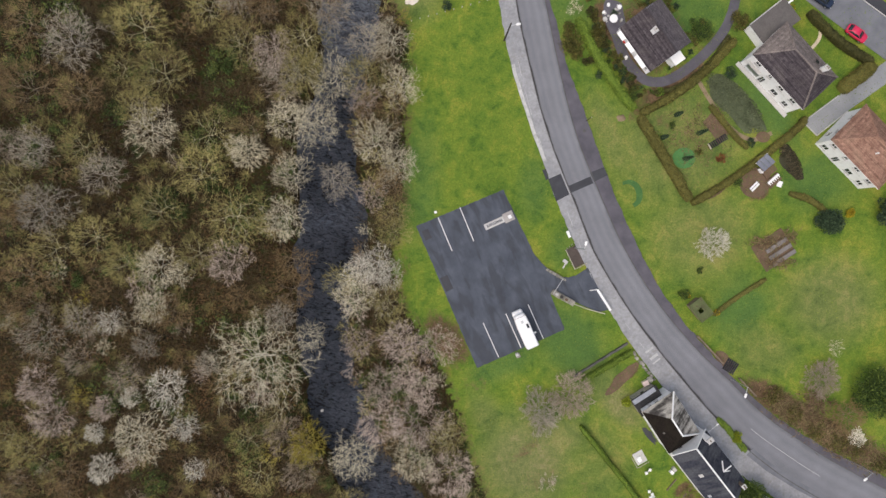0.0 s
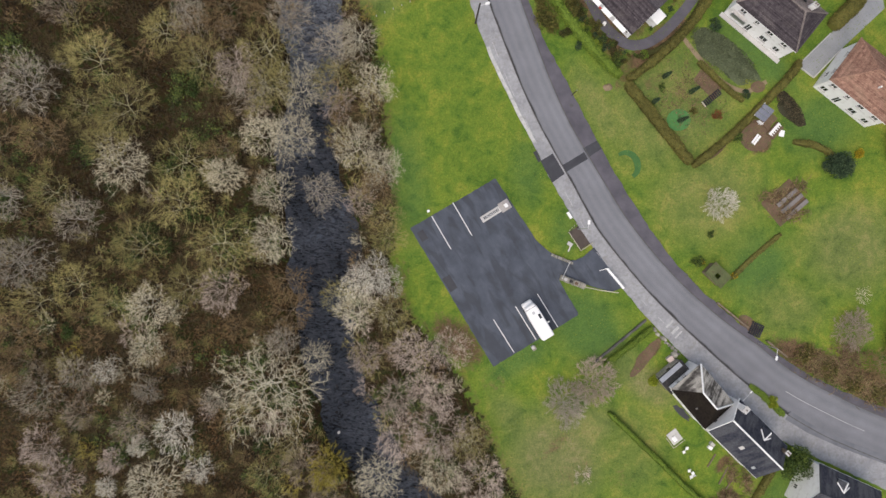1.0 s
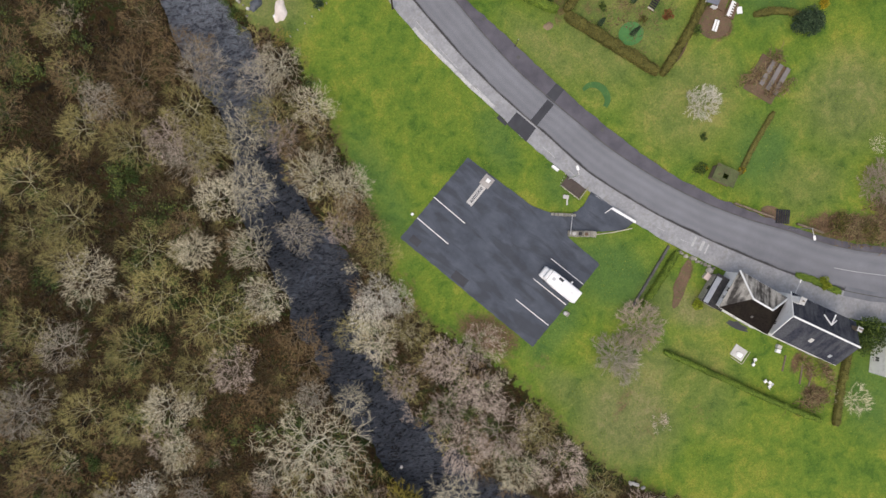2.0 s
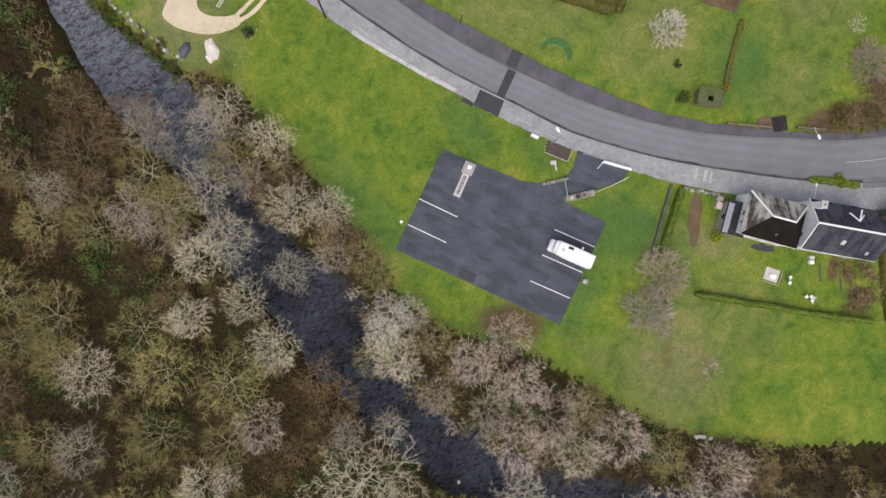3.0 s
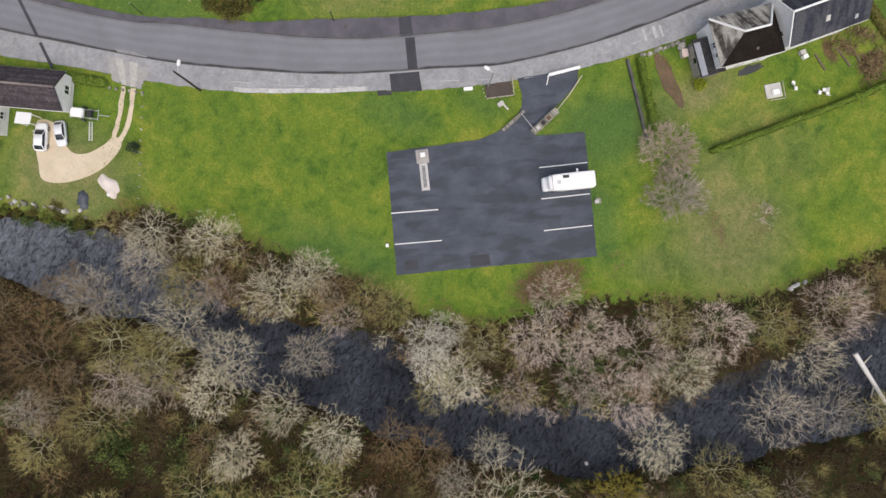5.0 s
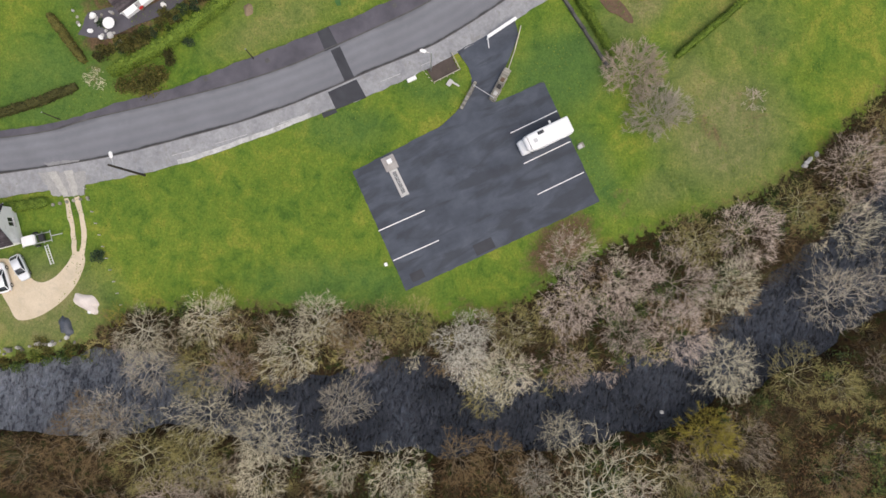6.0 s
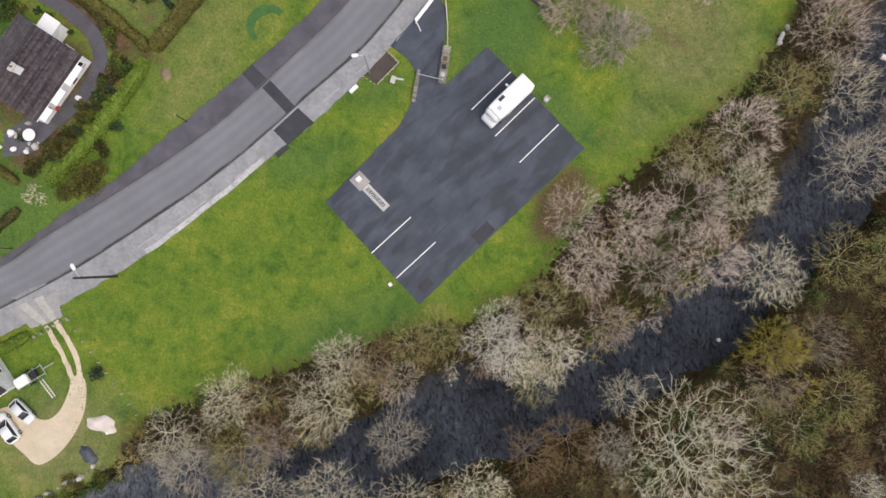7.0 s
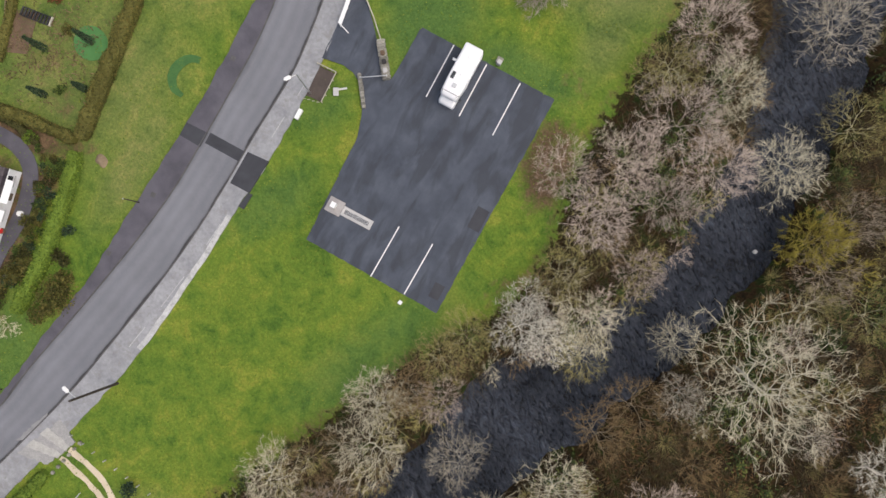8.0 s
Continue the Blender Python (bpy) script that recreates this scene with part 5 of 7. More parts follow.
for sy in (-1, 1):
    part("seam_end", rod((2.62, sy * 0.82, 2.78), (2.3, sy * 1.06, 2.72), 0.025, None, 6), BLACK, mh)
    part("wing_mirror", box(0.16, 0.3, 0.34, (2.35, sy * 1.26, 1.35), 0, 0.05), BLACK, mh)
    part("cab_window", box(0.8, 0.04, 0.5, (1.95, sy * 0.985, 1.2), 0, 0.01), GLASS, mh)
    part("headlight", box(0.2, 0.34, 0.2, (3.3, sy * 0.66, 0.72), 0, 0.05), STEEL, mh)
    part("tail_light", box(0.06, 0.16, 0.5, (-3.46, sy * 0.85, 0.8), 0, 0.02), TAIL, mh)
    for wx in (-1.6, 2.35):
        wheel(mh, wx, sy * 0.92, 0.35, 0.24)
    for wx in (-2.3, -0.5):
        part("side_window", box(0.95, 0.04, 0.55, (wx, sy * 1.14, 1.55), 0, 0.015), GLASS, mh)
part("roof_vent", box(0.5, 0.5, 0.12, (1.55, 0.05, 2.84), 0, 0.05), STEEL, mh, "grey roof vent")
part("rooflight", box(0.85, 0.42, 0.07, (0.55, -0.62, 2.84), 0, 0.03), GLASS, mh, "dark roof window")
part("roof_dome", rod((0.1, 0.1, 2.84), (0.1, 0.1, 2.93), 0.16, 0.1, 14), WHITE, mh)
part("roof_hatch", box(0.5, 0.5, 0.09, (-2.1, 0.1, 2.84), 0, 0.04), WHITE, mh)
part("awning", rod((-3.0, 1.18, 2.7), (0.8, 1.18, 2.7), 0.07), COACH, mh)
part("aerial_arm", box(0.28, 0.5, 0.08, (-1.15, -1.32, 2.4), 0, 0.03), STEEL, mh)
part("door", box(0.65, 0.04, 1.75, (0.55, 1.145, 0.6), 0, 0.01), WHITE, mh)
part("rear_window", box(0.04, 1.2, 0.5, (-3.47, 0, 1.7), 0, 0.01), GLASS, mh)

# ---- trees, bare in late winter ----
def tube(store, p, q, r0, r1, sides):
    verts, faces = store
    d = (q - p).normalized()
    side = d.cross(Vector((0.31, 0.77, 0.55))).normalized()
    up = d.cross(side)
    b = len(verts)
    ring = [(math.cos(2 * math.pi * k / sides), math.sin(2 * math.pi * k / sides)) for k in range(sides)]
    verts += [tuple(p + (side * c + up * s) * r0) for c, s in ring]
    if r1 <= 0:
        verts.append(tuple(q))
        faces += [(b + k, b + (k + 1) % sides, b + sides) for k in range(sides)]
    else:
        verts += [tuple(q + (side * c + up * s) * r1) for c, s in ring]
        faces += [(b + k, b + (k + 1) % sides, b + sides + (k + 1) % sides, b + sides + k) for k in range(sides)]


def twig(store, p, q, w):
    verts, faces = store
    side = (q - p).cross(Vector((0.2, 0.5, 0.84))).normalized() * w
    b = len(verts)
    verts += [tuple(p - side), tuple(p + side), tuple(q)]
    faces.append((b, b + 1, b + 2))


def ribbon(store, p, q, r0, r1):
    """A fine branch, a few centimetres thick at most."""
    verts, faces = store
    d = (q - p).normalized()
    side = d.cross(Vector((0.05, 0.02, 1))).normalized()
    b = len(verts)
    verts += [tuple(p - side * r0), tuple(p + side * r0), tuple(q + side * r1), tuple(q - side * r1)]
    faces.append((b, b + 1, b + 2, b + 3))


def crown_tips(rng, spec):
    """Where the branches end: clustered points in a lobed dome."""
    c, wide, high = spec["crown"]
    out = []
    while len(out) < spec["tips"]:
        d = Vector((rng.gauss(0, 1), rng.gauss(0, 1), rng.gauss(0, 1))).normalized()
        if d.z < spec["skirt"]:
            continue
        lobe = 1 + spec["uneven"] * noise.noise(d * spec["lobes"] + Vector((0, 0, spec["seed"])))
        f = (spec["core"] + (1 - spec["core"]) * rng.random() ** 0.6) * lobe
        p = Vector((c.x + d.x * wide * f, c.y + d.y * wide * f, c.z + d.z * high * f))
        if noise.noise(p * spec["clump"] + Vector((0, 0, spec["seed"]))) > rng.uniform(-0.5, 0.15):
            out.append(p)
    return out


def skeleton(rng, roots, tips, spec):
    """Joins the tips to the stem one by one, from the inside out, each to the branch that leads to it soonest."""
    most = len(roots) + 8 * len(tips)
    at, run, up = np.zeros((most, 3)), np.zeros(most), np.full(most, -1)
    n = 0
    for p, parent in roots:
        at[n], up[n] = p, parent
        run[n] = run[parent] + np.linalg.norm(at[n] - at[parent]) if parent >= 0 else 0.0
        n += 1
    heart = at[n - 1].copy()
    for p in sorted(tips, key=lambda q: (q - Vector(heart)).length):
        p = np.array(p)
        d = np.linalg.norm(at[:n] - p, axis=1)
        k = int(np.argmin(d + spec["direct"] * run[:n] + 4.0 * (run[:n] < spec["clear"])))
        pieces = min(6, max(1, int(d[k] / spec["step"])))
        a = at[k].copy()
        sag = np.array((rng.gauss(0, 1), rng.gauss(0, 1), rng.gauss(0, 0.6) - 0.25)) * spec["bend"] * d[k]
        last = k
        for i in range(1, pieces + 1):
            f = i / pieces
            q = a + (p - a) * f + sag * math.sin(math.pi * f)
            if i < pieces:
                q = q + np.array([rng.gauss(0, 1) for _ in range(3)]) * spec["gnarl"]
            at[n], up[n] = q, last
            run[n] = run[last] + np.linalg.norm(q - at[last])
            last = n
            n += 1
    load = np.zeros(n)
    kids = np.bincount(up[:n][up[:n] >= 0], minlength=n)
    load[kids == 0] = 1.0
    for i in range(n - 1, 0, -1):
        if up[i] >= 0:
            load[up[i]] += load[i]
    return at[:n], up[:n], load


def grow(rng, trunk, crown, roots, spec):
    at, up, load = skeleton(rng, roots, crown_tips(rng, spec), spec)
    thick = spec["tip"] * load ** spec["taper"]
    heart = Vector(spec["crown"][0]) - Vector((0, 0, 0.45 * spec["crown"][2]))
    for i in range(len(at)):
        if up[i] < 0:
            continue
        p, q, r1 = Vector(at[up[i]]), Vector(at[i]), thick[i]
        r0 = min(thick[up[i]], r1 * 1.35)
        if r1 > spec["round"]:
            tube(trunk, p, q, r0, r1, 7 if r1 > 0.12 else 4 if r1 > 0.06 else 3)
        else:
            ribbon(trunk if load[i] > 3 else crown, p, q, r0, r1)
        if load[i] > spec["bare"]:
            continue
        d, out = (q - p).normalized(), (q - heart).normalized()
        fan = spec["fan"] if load[i] <= 1 else spec["spurs"]
        for _ in range(fan):
            e = (d * spec["ahead"] + out * spec["outward"] + Vector((rng.gauss(0, 1), rng.gauss(0, 1), rng.gauss(0.1, 0.8))) * spec["spread"]).normalized()
            start_ = p.lerp(q, rng.random())
            twig(crown, start_, start_ + e * spec["twig"] * rng.uniform(0.45, 1.25), spec["fine"] * rng.uniform(0.7, 1.3))


TALL = dict(tips=620, skirt=-0.12, uneven=0.5, lobes=1.6, core=0.25, clump=0.42, direct=0.36, clear=2.0, step=0.6, bend=0.09, gnarl=0.08, tip=0.0092, taper=0.435, round=0.028, bare=4,
            fan=6, spurs=3, ahead=0.8, outward=0.35, spread=0.5, twig=0.95, fine=0.012)
GREAT = dict(TALL, tips=1050, core=0.2, clump=0.7, direct=0.28, bend=0.1, gnarl=0.1, tip=0.0062, taper=0.44, round=0.02, bare=3, fan=6, spurs=2, twig=0.6, fine=0.0095, spread=0.55, uneven=0.5)
HAZE = dict(TALL, tips=520, uneven=0.4, core=0.4, clump=0.4, direct=0.55, clear=0.6, bend=0.06, gnarl=0.06, tip=0.0062, taper=0.43, round=0.03, bare=4, fan=6, spurs=3, ahead=0.5, outward=0.55, spread=0.62, twig=0.95, fine=0.0115)
SHRUBBY = dict(HAZE, tips=95, skirt=-0.05, uneven=0.5, core=0.3, clear=0.2, step=0.7, tip=0.008, fan=12, spurs=6, twig=0.75, fine=0.0125)
DENSE = dict(HAZE, tips=430, skirt=-0.12, uneven=0.2, lobes=1.2, core=0.3, clear=0.1, direct=0.65, step=0.5, tip=0.0065, bare=3, fan=10, spurs=6, ahead=0.55, outward=0.5, spread=0.6, twig=0.6, fine=0.02)
TREE_PAIRS = {}


def tree_meshes(kind, variant, tint):
    """The trunk's and the crown's mesh of a tree about 5 m in crown radius, made once for each kind."""
    if (kind, variant) not in TREE_PAIRS:
        rng = random.Random(hash_of(kind) * 100 + variant)
        trunk, crown = ([], []), ([], [])
        seed = 7.3 * variant + 0.37 * hash_of(kind)
        if kind in ("tall", "great"):
            h = rng.uniform(2.3, 3.0)
            spec = dict(GREAT if kind == "great" else TALL, seed=seed, crown=(Vector((rng.gauss(0, 0.3), rng.gauss(0, 0.3), h + 0.8)), 5.0, 4.3))
            lean = Vector((rng.gauss(0, 0.2), rng.gauss(0, 0.2), 1))
            roots = [(Vector((0, 0, -0.4)), -1)] + [(lean * (h * k / 4), k - 1) for k in range(1, 5)]
        elif kind == "haze":
            spec = dict(HAZE, seed=seed, crown=(Vector((0, 0, 1.6)), 5.0, 5.4))
            roots = [(Vector((0, 0, -0.4)), -1), (Vector((0, 0, 0.5)), 0), (Vector((rng.gauss(0, 0.2), rng.gauss(0, 0.2), 1.4)), 1)]
        else:
            low = kind == "bushy"
            spec = dict(SHRUBBY if low else DENSE, seed=seed, crown=(Vector((0, 0, 0.5)), 3.3, 3.6))
            roots = [(Vector((0, 0, -0.3)), -1), (Vector((0, 0, 0.15)), 0)]
        grow(rng, trunk, crown, roots, spec)
        spread = float(np.percentile(np.hypot(*np.array(crown[0]).T[:2]), 93))
        TREE_PAIRS[kind, variant] = (trunk, crown, {}, spread)
    trunk, crown, made, spread = TREE_PAIRS[kind, variant]
    if tint not in made:
        made[tint] = (mesh_of("trunk", *trunk, BARKS[tint]), mesh_of("crown", *crown, TWIGS[tint]))
    return (*made[tint], spread)


TREE_WORDS = {"dun": "dun-coloured", "pale": "lichen-pale", "grey": "grey", "olive": "moss-green", "brown": "brown", "pink": "reddish-grey", "yellow": "yellow-green", "white": "whitish"}


def tree(x, y, r, tint, kind="tall", variant=0, tall=1.0, place="in the riverside wood"):
    trunk, crown, spread = tree_meshes(kind, variant, tint)
    unit = r / spread
    ob = thing("shrub" if kind in ("bushy", "dense") else "tree", "%s bare %s %s" % (TREE_WORDS[tint], "many-stemmed bush" if kind in ("bushy", "dense") else "tree with spreading branches", place),
               "bush" if kind in ("bushy", "dense") else "tree", pose(x, y, ground_at(x, y), 0, 0, (x * 37 + y * 91) % 360) @ Matrix.Diagonal((unit, unit, unit * tall, 1)), "woodland " + ("bushes" if kind in ("bushy", "dense") else "trees"))
    for name, me in (("trunk", trunk), ("crown", crown)):
        new(name, me).parent = ob
    return ob


# the trees that stand out: kind, tint, then x, y and crown radius of each
RIVER_TREES = [
    ("tall", "pale", [(-14.2, -38.3, 4.2), (-23.0, -17.0, 2.8), (-13.1, 17.6, 4.0), (-9.1, 14.4, 3.6), (-8.8, 28.3, 3.6), (-26.8, 11.6, 3.9), (-27.9, 3.8, 3.9), (-27.8, 21.2, 3.8), (-21.5, 28.8, 4.4), (-24.0, 20.6, 4.6), (-10.9, 36.0, 3.8), (-14.8, -9.4, 4.0)]),
    ("tall", "grey", [(-28.0, -13.2, 2.8), (-4.5, -52.4, 4.6), (-1.4, -59.7, 4.0), (-22.3, 40.1, 4.3), (-15.2, 35.7, 4.0), (-19.8, 11.2, 3.6)]),
    ("tall", "olive", [(2.1, -33.2, 3.6), (-18.0, -7.0, 3.2), (7.0, -46.4, 3.4), (1.3, -66.3, 3.6), (-25.7, 34.8, 4.8), (-26.4, 29.4, 4.4)]),
    ("tall", "white", [(-11.6, -3.2, 3.5), (-9.3, -5.1, 2.6), (-14.2, -4.6, 3.0)]),
]
BANK_TREES = [
    ("tall", "pink", [(-6.1, -17.0, 4.0), (-30.8, 32.8, 4.0)]),
    ("tall", "brown", [(-25.8, -3.4, 3.7)]),
    ("haze", "pale", [(-3.3, -38.5, 3.4), (4.9, -55.0, 4.2)]),
    ("haze", "olive", [(-9.2, -10.0, 3.3), (-14.9, -47.2, 4.0), (-15.4, 29.4, 4.2), (-9.3, 6.2, 3.2), (-8.7, 2.6, 3.0)]),
    ("haze", "brown", [(16.9, -58.3, 3.4), (-24.0, 43.1, 5.2), (-31.9, 43.6, 5.0), (-9.8, 24.0, 3.4), (-26.3, -8.5, 3.8), (-9.8, 10.9, 3.1)]),
    ("haze", "pink", [(-0.3, -17.1, 3.7), (-3.3, -23.9, 3.8), (-3.3, -30.8, 4.9), (-9.8, -31.2, 4.1), (-14.0, -17.4, 3.0), (-9.5, -24.3, 3.5), (3.4, -40.1, 4.4), (11.8, -53.9, 4.6), (-13.1, 8.8, 2.9), (-15.3, 25.6, 2.9)]),
]
WOOD_TREES = [
    ("great", "pale", [(-29.2, -20.6, 8.4)]),
    ("tall", "pale", [(-50.8, 18.1, 4.6), (-49.0, -5.1, 3.8), (-51.2, -35.0, 5.0), (-50.6, -12.3, 3.2), (-46.1, -6.8, 2.4)]),
    ("tall", "grey", [(-38.5, 42.1, 3.4), (-64.3, 32.4, 5.1), (-58.9, 10.1, 4.0), (-68.5, 3.5, 4.9), (-70.2, 14.3, 3.8), (-50.9, -19.5, 2.5), (-39.9, -22.0, 2.4)]),
    ("tall", "olive", [(-35.2, 3.6, 5.6), (-42.2, 39.6, 3.5)]),
    ("tall", "white", [(-46.8, -26.1, 3.9), (-57.1, -15.5, 2.4), (-43.7, -33.3, 2.6), (-41.5, -40.5, 2.2)]),
    ("dense", "pale", [(-35.2, 15.8, 3.3)]),
    ("dense", "pink", [(-58.7, -31.2, 2.2)]),
    ("dense", "yellow", [(-22.8, -35.7, 3.6)]),
    ("dense", "white", [(-54.1, -29.1, 1.8), (-60.1, -35.7, 1.7), (-58.0, -41.6, 2.6)]),
]
HAZY_TREES = [
    ("haze", "grey", [(-29.9, 29.4, 3.8), (-68.9, -18.1, 4.3), (-62.9, -15.4, 3.1)]),
    ("haze", "olive", [(-41.7, 18.0, 5.2), (-42.8, 11.6, 4.8), (-36.9, 34.2, 4.4), (-49.9, 27.7, 5.0), (-53.8, 35.7, 5.0), (-63.4, 14.8, 3.8), (-57.3, 28.9, 3.2), (-67.5, -3.1, 4.3), (-61.0, -0.9, 4.2), (-55.2, -5.4, 3.7),
                       (-49.8, 4.5, 4.6), (-42.9, -2.9, 3.9), (-32.9, -35.6, 3.5), (-30.8, -41.5, 3.9), (-28.3, -31.0, 2.9), (-71.1, -38.6, 3.5)]),
    ("haze", "brown", [(-72.1, 24.2, 5.2), (-63.7, 23.8, 4.0), (-73.4, 35.5, 4.3), (-36.0, 39.6, 4.4), (-72.0, -8.1, 4.3), (-64.3, -42.7, 3.9)]),
    ("haze", "pink", [(-37.1, -4.1, 4.1), (-67.0, -33.1, 3.7), (-69.6, -27.3, 3.5)]),
]
rng = random.Random(7)
standing = []
for where, stand in (("on the river bank", RIVER_TREES + BANK_TREES), ("in the riverside wood", WOOD_TREES + HAZY_TREES)):
    for kind, tint, places in stand:
        for x, y, rad in places:
            k = len(standing)
            tree(x, y, rad, tint, kind, {"tall": k % 6, "haze": k % 4, "dense": k % 2}.get(kind, 0), rng.uniform(0.9, 1.1) * (0.8 if rad > 6 else 1.0), where)
            standing.append((x, y, rad))


def in_poly(x, y, poly):
    return bool(inside(np.array([x]), np.array([y]), poly)[0])


def scatter(count, box_, test, gap, seed):
    """Random places inside a region, kept apart from one another."""
    r, out = random.Random(seed), []
    for _ in range(count * 40):
        if len(out) >= count:
            break
        x, y = r.uniform(box_[0], box_[1]), r.uniform(box_[2], box_[3])
        if test(x, y) and all((x - a) ** 2 + (y - b) ** 2 > gap * gap for a, b in out):
            out.append((x, y))
    return out


west_poly = [tuple(p) for p in offset(WEST_BANK, -1.5)] + [(30, -200), (-200, -200), (-200, 200), (-16, 200)]
east_poly = STRIP_OUTLINE
TINTS = ("brown", "brown", "dun", "olive", "olive", "dun", "brown")


def seen_from_above(x, y):
    """The part of the wood near the river and the car park."""
    return x * 0.5 - y > -100 and x * 0.5 + y > -100 and x > -84


# dark openings in the wood, free of trees: x, y, radius
GLADES = [(-40.5, 27.5, 6.0), (-29.5, -45.5, 5.0), (-33.5, -37.5, 4.0), (-59.0, 20.5, 4.0), (-31.0, -3.5, 3.0), (-30.5, 10.0, 3.0)]


def clear_of_trees(x, y, slack=0.75):
    return all((x - a) ** 2 + (y - b) ** 2 > r * r for a, b, r in GLADES) and all((x - a) ** 2 + (y - b) ** 2 > (slack * r) ** 2 for a, b, r in standing)


for k, (x, y) in enumerate(scatter(50, (-84, 15, -84, 72), lambda x, y: seen_from_above(x, y) and in_poly(x, y, west_poly) and clear_of_trees(x, y, 1.0), 5.0, 11)):
    tree(x, y, rng.uniform(2.6, 4.4), rng.choice(TINTS), rng.choice(("tall", "haze", "haze")), k % 4, rng.uniform(0.85, 1.15))
for k, (x, y) in enumerate(scatter(130, (-84, 12, -80, 72), lambda x, y: seen_from_above(x, y) and in_poly(x, y, west_poly) and clear_of_trees(x, y, 0.6), 3.6, 12)):
    tree(x, y, rng.uniform(1.6, 3.0), rng.choice(("brown", "brown", "olive", "dun", "olive", "brown")), "bushy", k % 4, rng.uniform(0.6, 1.0), "among the woodland undergrowth")
for k, (x, y) in enumerate(scatter(34, (-82, -24, -72, -6), lambda x, y: seen_from_above(x, y) and in_poly(x, y, west_poly) and clear_of_trees(x, y, 0.7), 4.5, 15)):
    tree(x, y, rng.uniform(1.4, 2.6), rng.choice(("pale", "pink", "pale", "yellow", "brown")), "bushy", k % 4, rng.uniform(0.8, 1.2), "among the woodland undergrowth")
for k, (x, y) in enumerate(scatter(84, (-17, 30, -75, 44), lambda x, y: in_poly(x, y, east_poly), 1.8, 13)):
    tree(x, y, rng.uniform(1.6, 2.8), rng.choice(("pink", "brown", "brown", "olive", "pale", "olive")), "bushy", k % 4, rng.uniform(0.6, 0.9), "on the river bank")


# ---- undergrowth: brambles, dead bracken and ivy, too fine to count ----
def blades(name, places, material, label, category, size, lean, width, seed):
    r = random.Random(seed)
    verts, faces = [], []
    for x, y, z in places:
        a, s = r.uniform(0, 2 * math.pi), size * r.uniform(0.5, 1.4)
        out = Vector((math.cos(a), math.sin(a), 0))
        side = Vector((-out.y, out.x, r.uniform(-0.3, 0.3))) * width * r.uniform(0.6, 1.4)
        p = Vector((x, y, z))
        mid, tip = p + out * s * lean * 0.5 + Vector((0, 0, s * 0.6)), p + out * s * lean * 1.25 + Vector((0, 0, s * r.uniform(0.3, 0.9)))
        b = len(verts)
        verts += [tuple(p - side * 0.5), tuple(p + side * 0.5), tuple(mid + side), tuple(mid - side), tuple(tip)]
        faces += [(b, b + 1, b + 2, b + 3), (b + 3, b + 2, b + 4)]
    return tagged(new(name, mesh_of(name, verts, faces, material)), label, category, "", "stuff")


r = random.Random(21)
spots = []
while len(spots) < 52000:
    x, y = r.uniform(-100, 30), r.uniform(-92, 82)
    if noise.noise(Vector((x * 0.18, y * 0.18, 9))) > r.uniform(-0.55, 0.35):
        spots.append((x, y))
px, py = np.array(spots).T
keep = (inside(px, py, west_poly) | inside(px, py, east_poly))
spots = [(x, y, ground_at(x, y) - 0.03) for (x, y), k in zip(spots, keep) if k]
blades("undergrowth", spots, BRAMBLE, "brown brambles and dead bracken covering the woodland floor", "undergrowth", 0.55, 1.1, 0.055, 22)
bracken = []
for _ in range(52000):
    x, y = r.uniform(-95, -18), r.uniform(-80, 6)
    if noise.noise(Vector((x * 0.13, y * 0.13, 19))) > r.uniform(-0.5, 0.4) and r.uniform(-14, 14) > y:
        bracken.append((x, y))
px, py = np.array(bracken).T
bracken = [(x, y, ground_at(x, y) - 0.03) for (x, y), k in zip(bracken, inside(px, py, west_poly)) if k]
blades("bracken", bracken, BRACKEN, "orange-brown dead bracken on the woodland floor", "bracken", 0.45, 1.2, 0.045, 27)


def thickets(name, places, per, wide, long, width, material, label, seed):
    """Clumps of thin bare shoots that lean out from their feet."""
    g = np.random.default_rng(seed)
    feet = np.repeat(np.array(places), per, 0)
    n = len(feet)
    a, out = g.uniform(0, 2 * np.pi, n), g.uniform(0.15, 1.3, n)
    d = np.c_[np.cos(a) * out, np.sin(a) * out, g.uniform(0.35, 1.0, n)]
    d *= (long * g.uniform(0.5, 1.3, n) / np.linalg.norm(d, axis=1))[:, None]
    p = feet + np.c_[np.cos(a), np.sin(a), np.zeros(n)] * (wide * np.sqrt(g.random(n)))[:, None]
    side = np.c_[-d[:, 1], d[:, 0], 0.3 * d[:, 2]]
    side *= (width * g.uniform(0.6, 1.4, n) / (np.linalg.norm(side, axis=1) + 1e-6))[:, None]
    verts = np.stack([p - side, p + side, p + d], 1).reshape(-1, 3)
    faces = np.arange(3 * n).reshape(-1, 3)
    return tagged(new(name, mesh_of(name, verts.tolist(), faces.tolist(), material)), label, "undergrowth", "", "stuff")


feet, holly = [], []
while len(feet) < 3400:
    x, y = r.uniform(-88, 30), r.uniform(-88, 72)
    if seen_from_above(x, y) and noise.noise(Vector((x * 0.1, y * 0.1, 41))) > r.uniform(-0.55, 0.3) + 0.006 * (y + 10) + (0.35 if x > -42 and y < -20 else 0.0) and (in_poly(x, y, west_poly) or in_poly(x, y, east_poly)):
        feet.append((x, y, ground_at(x, y) - 0.05))
thickets("brushwood", feet, 46, 1.1, 1.7, 0.016, BRUSH, "thickets of thin brown shoots under the trees", 51)
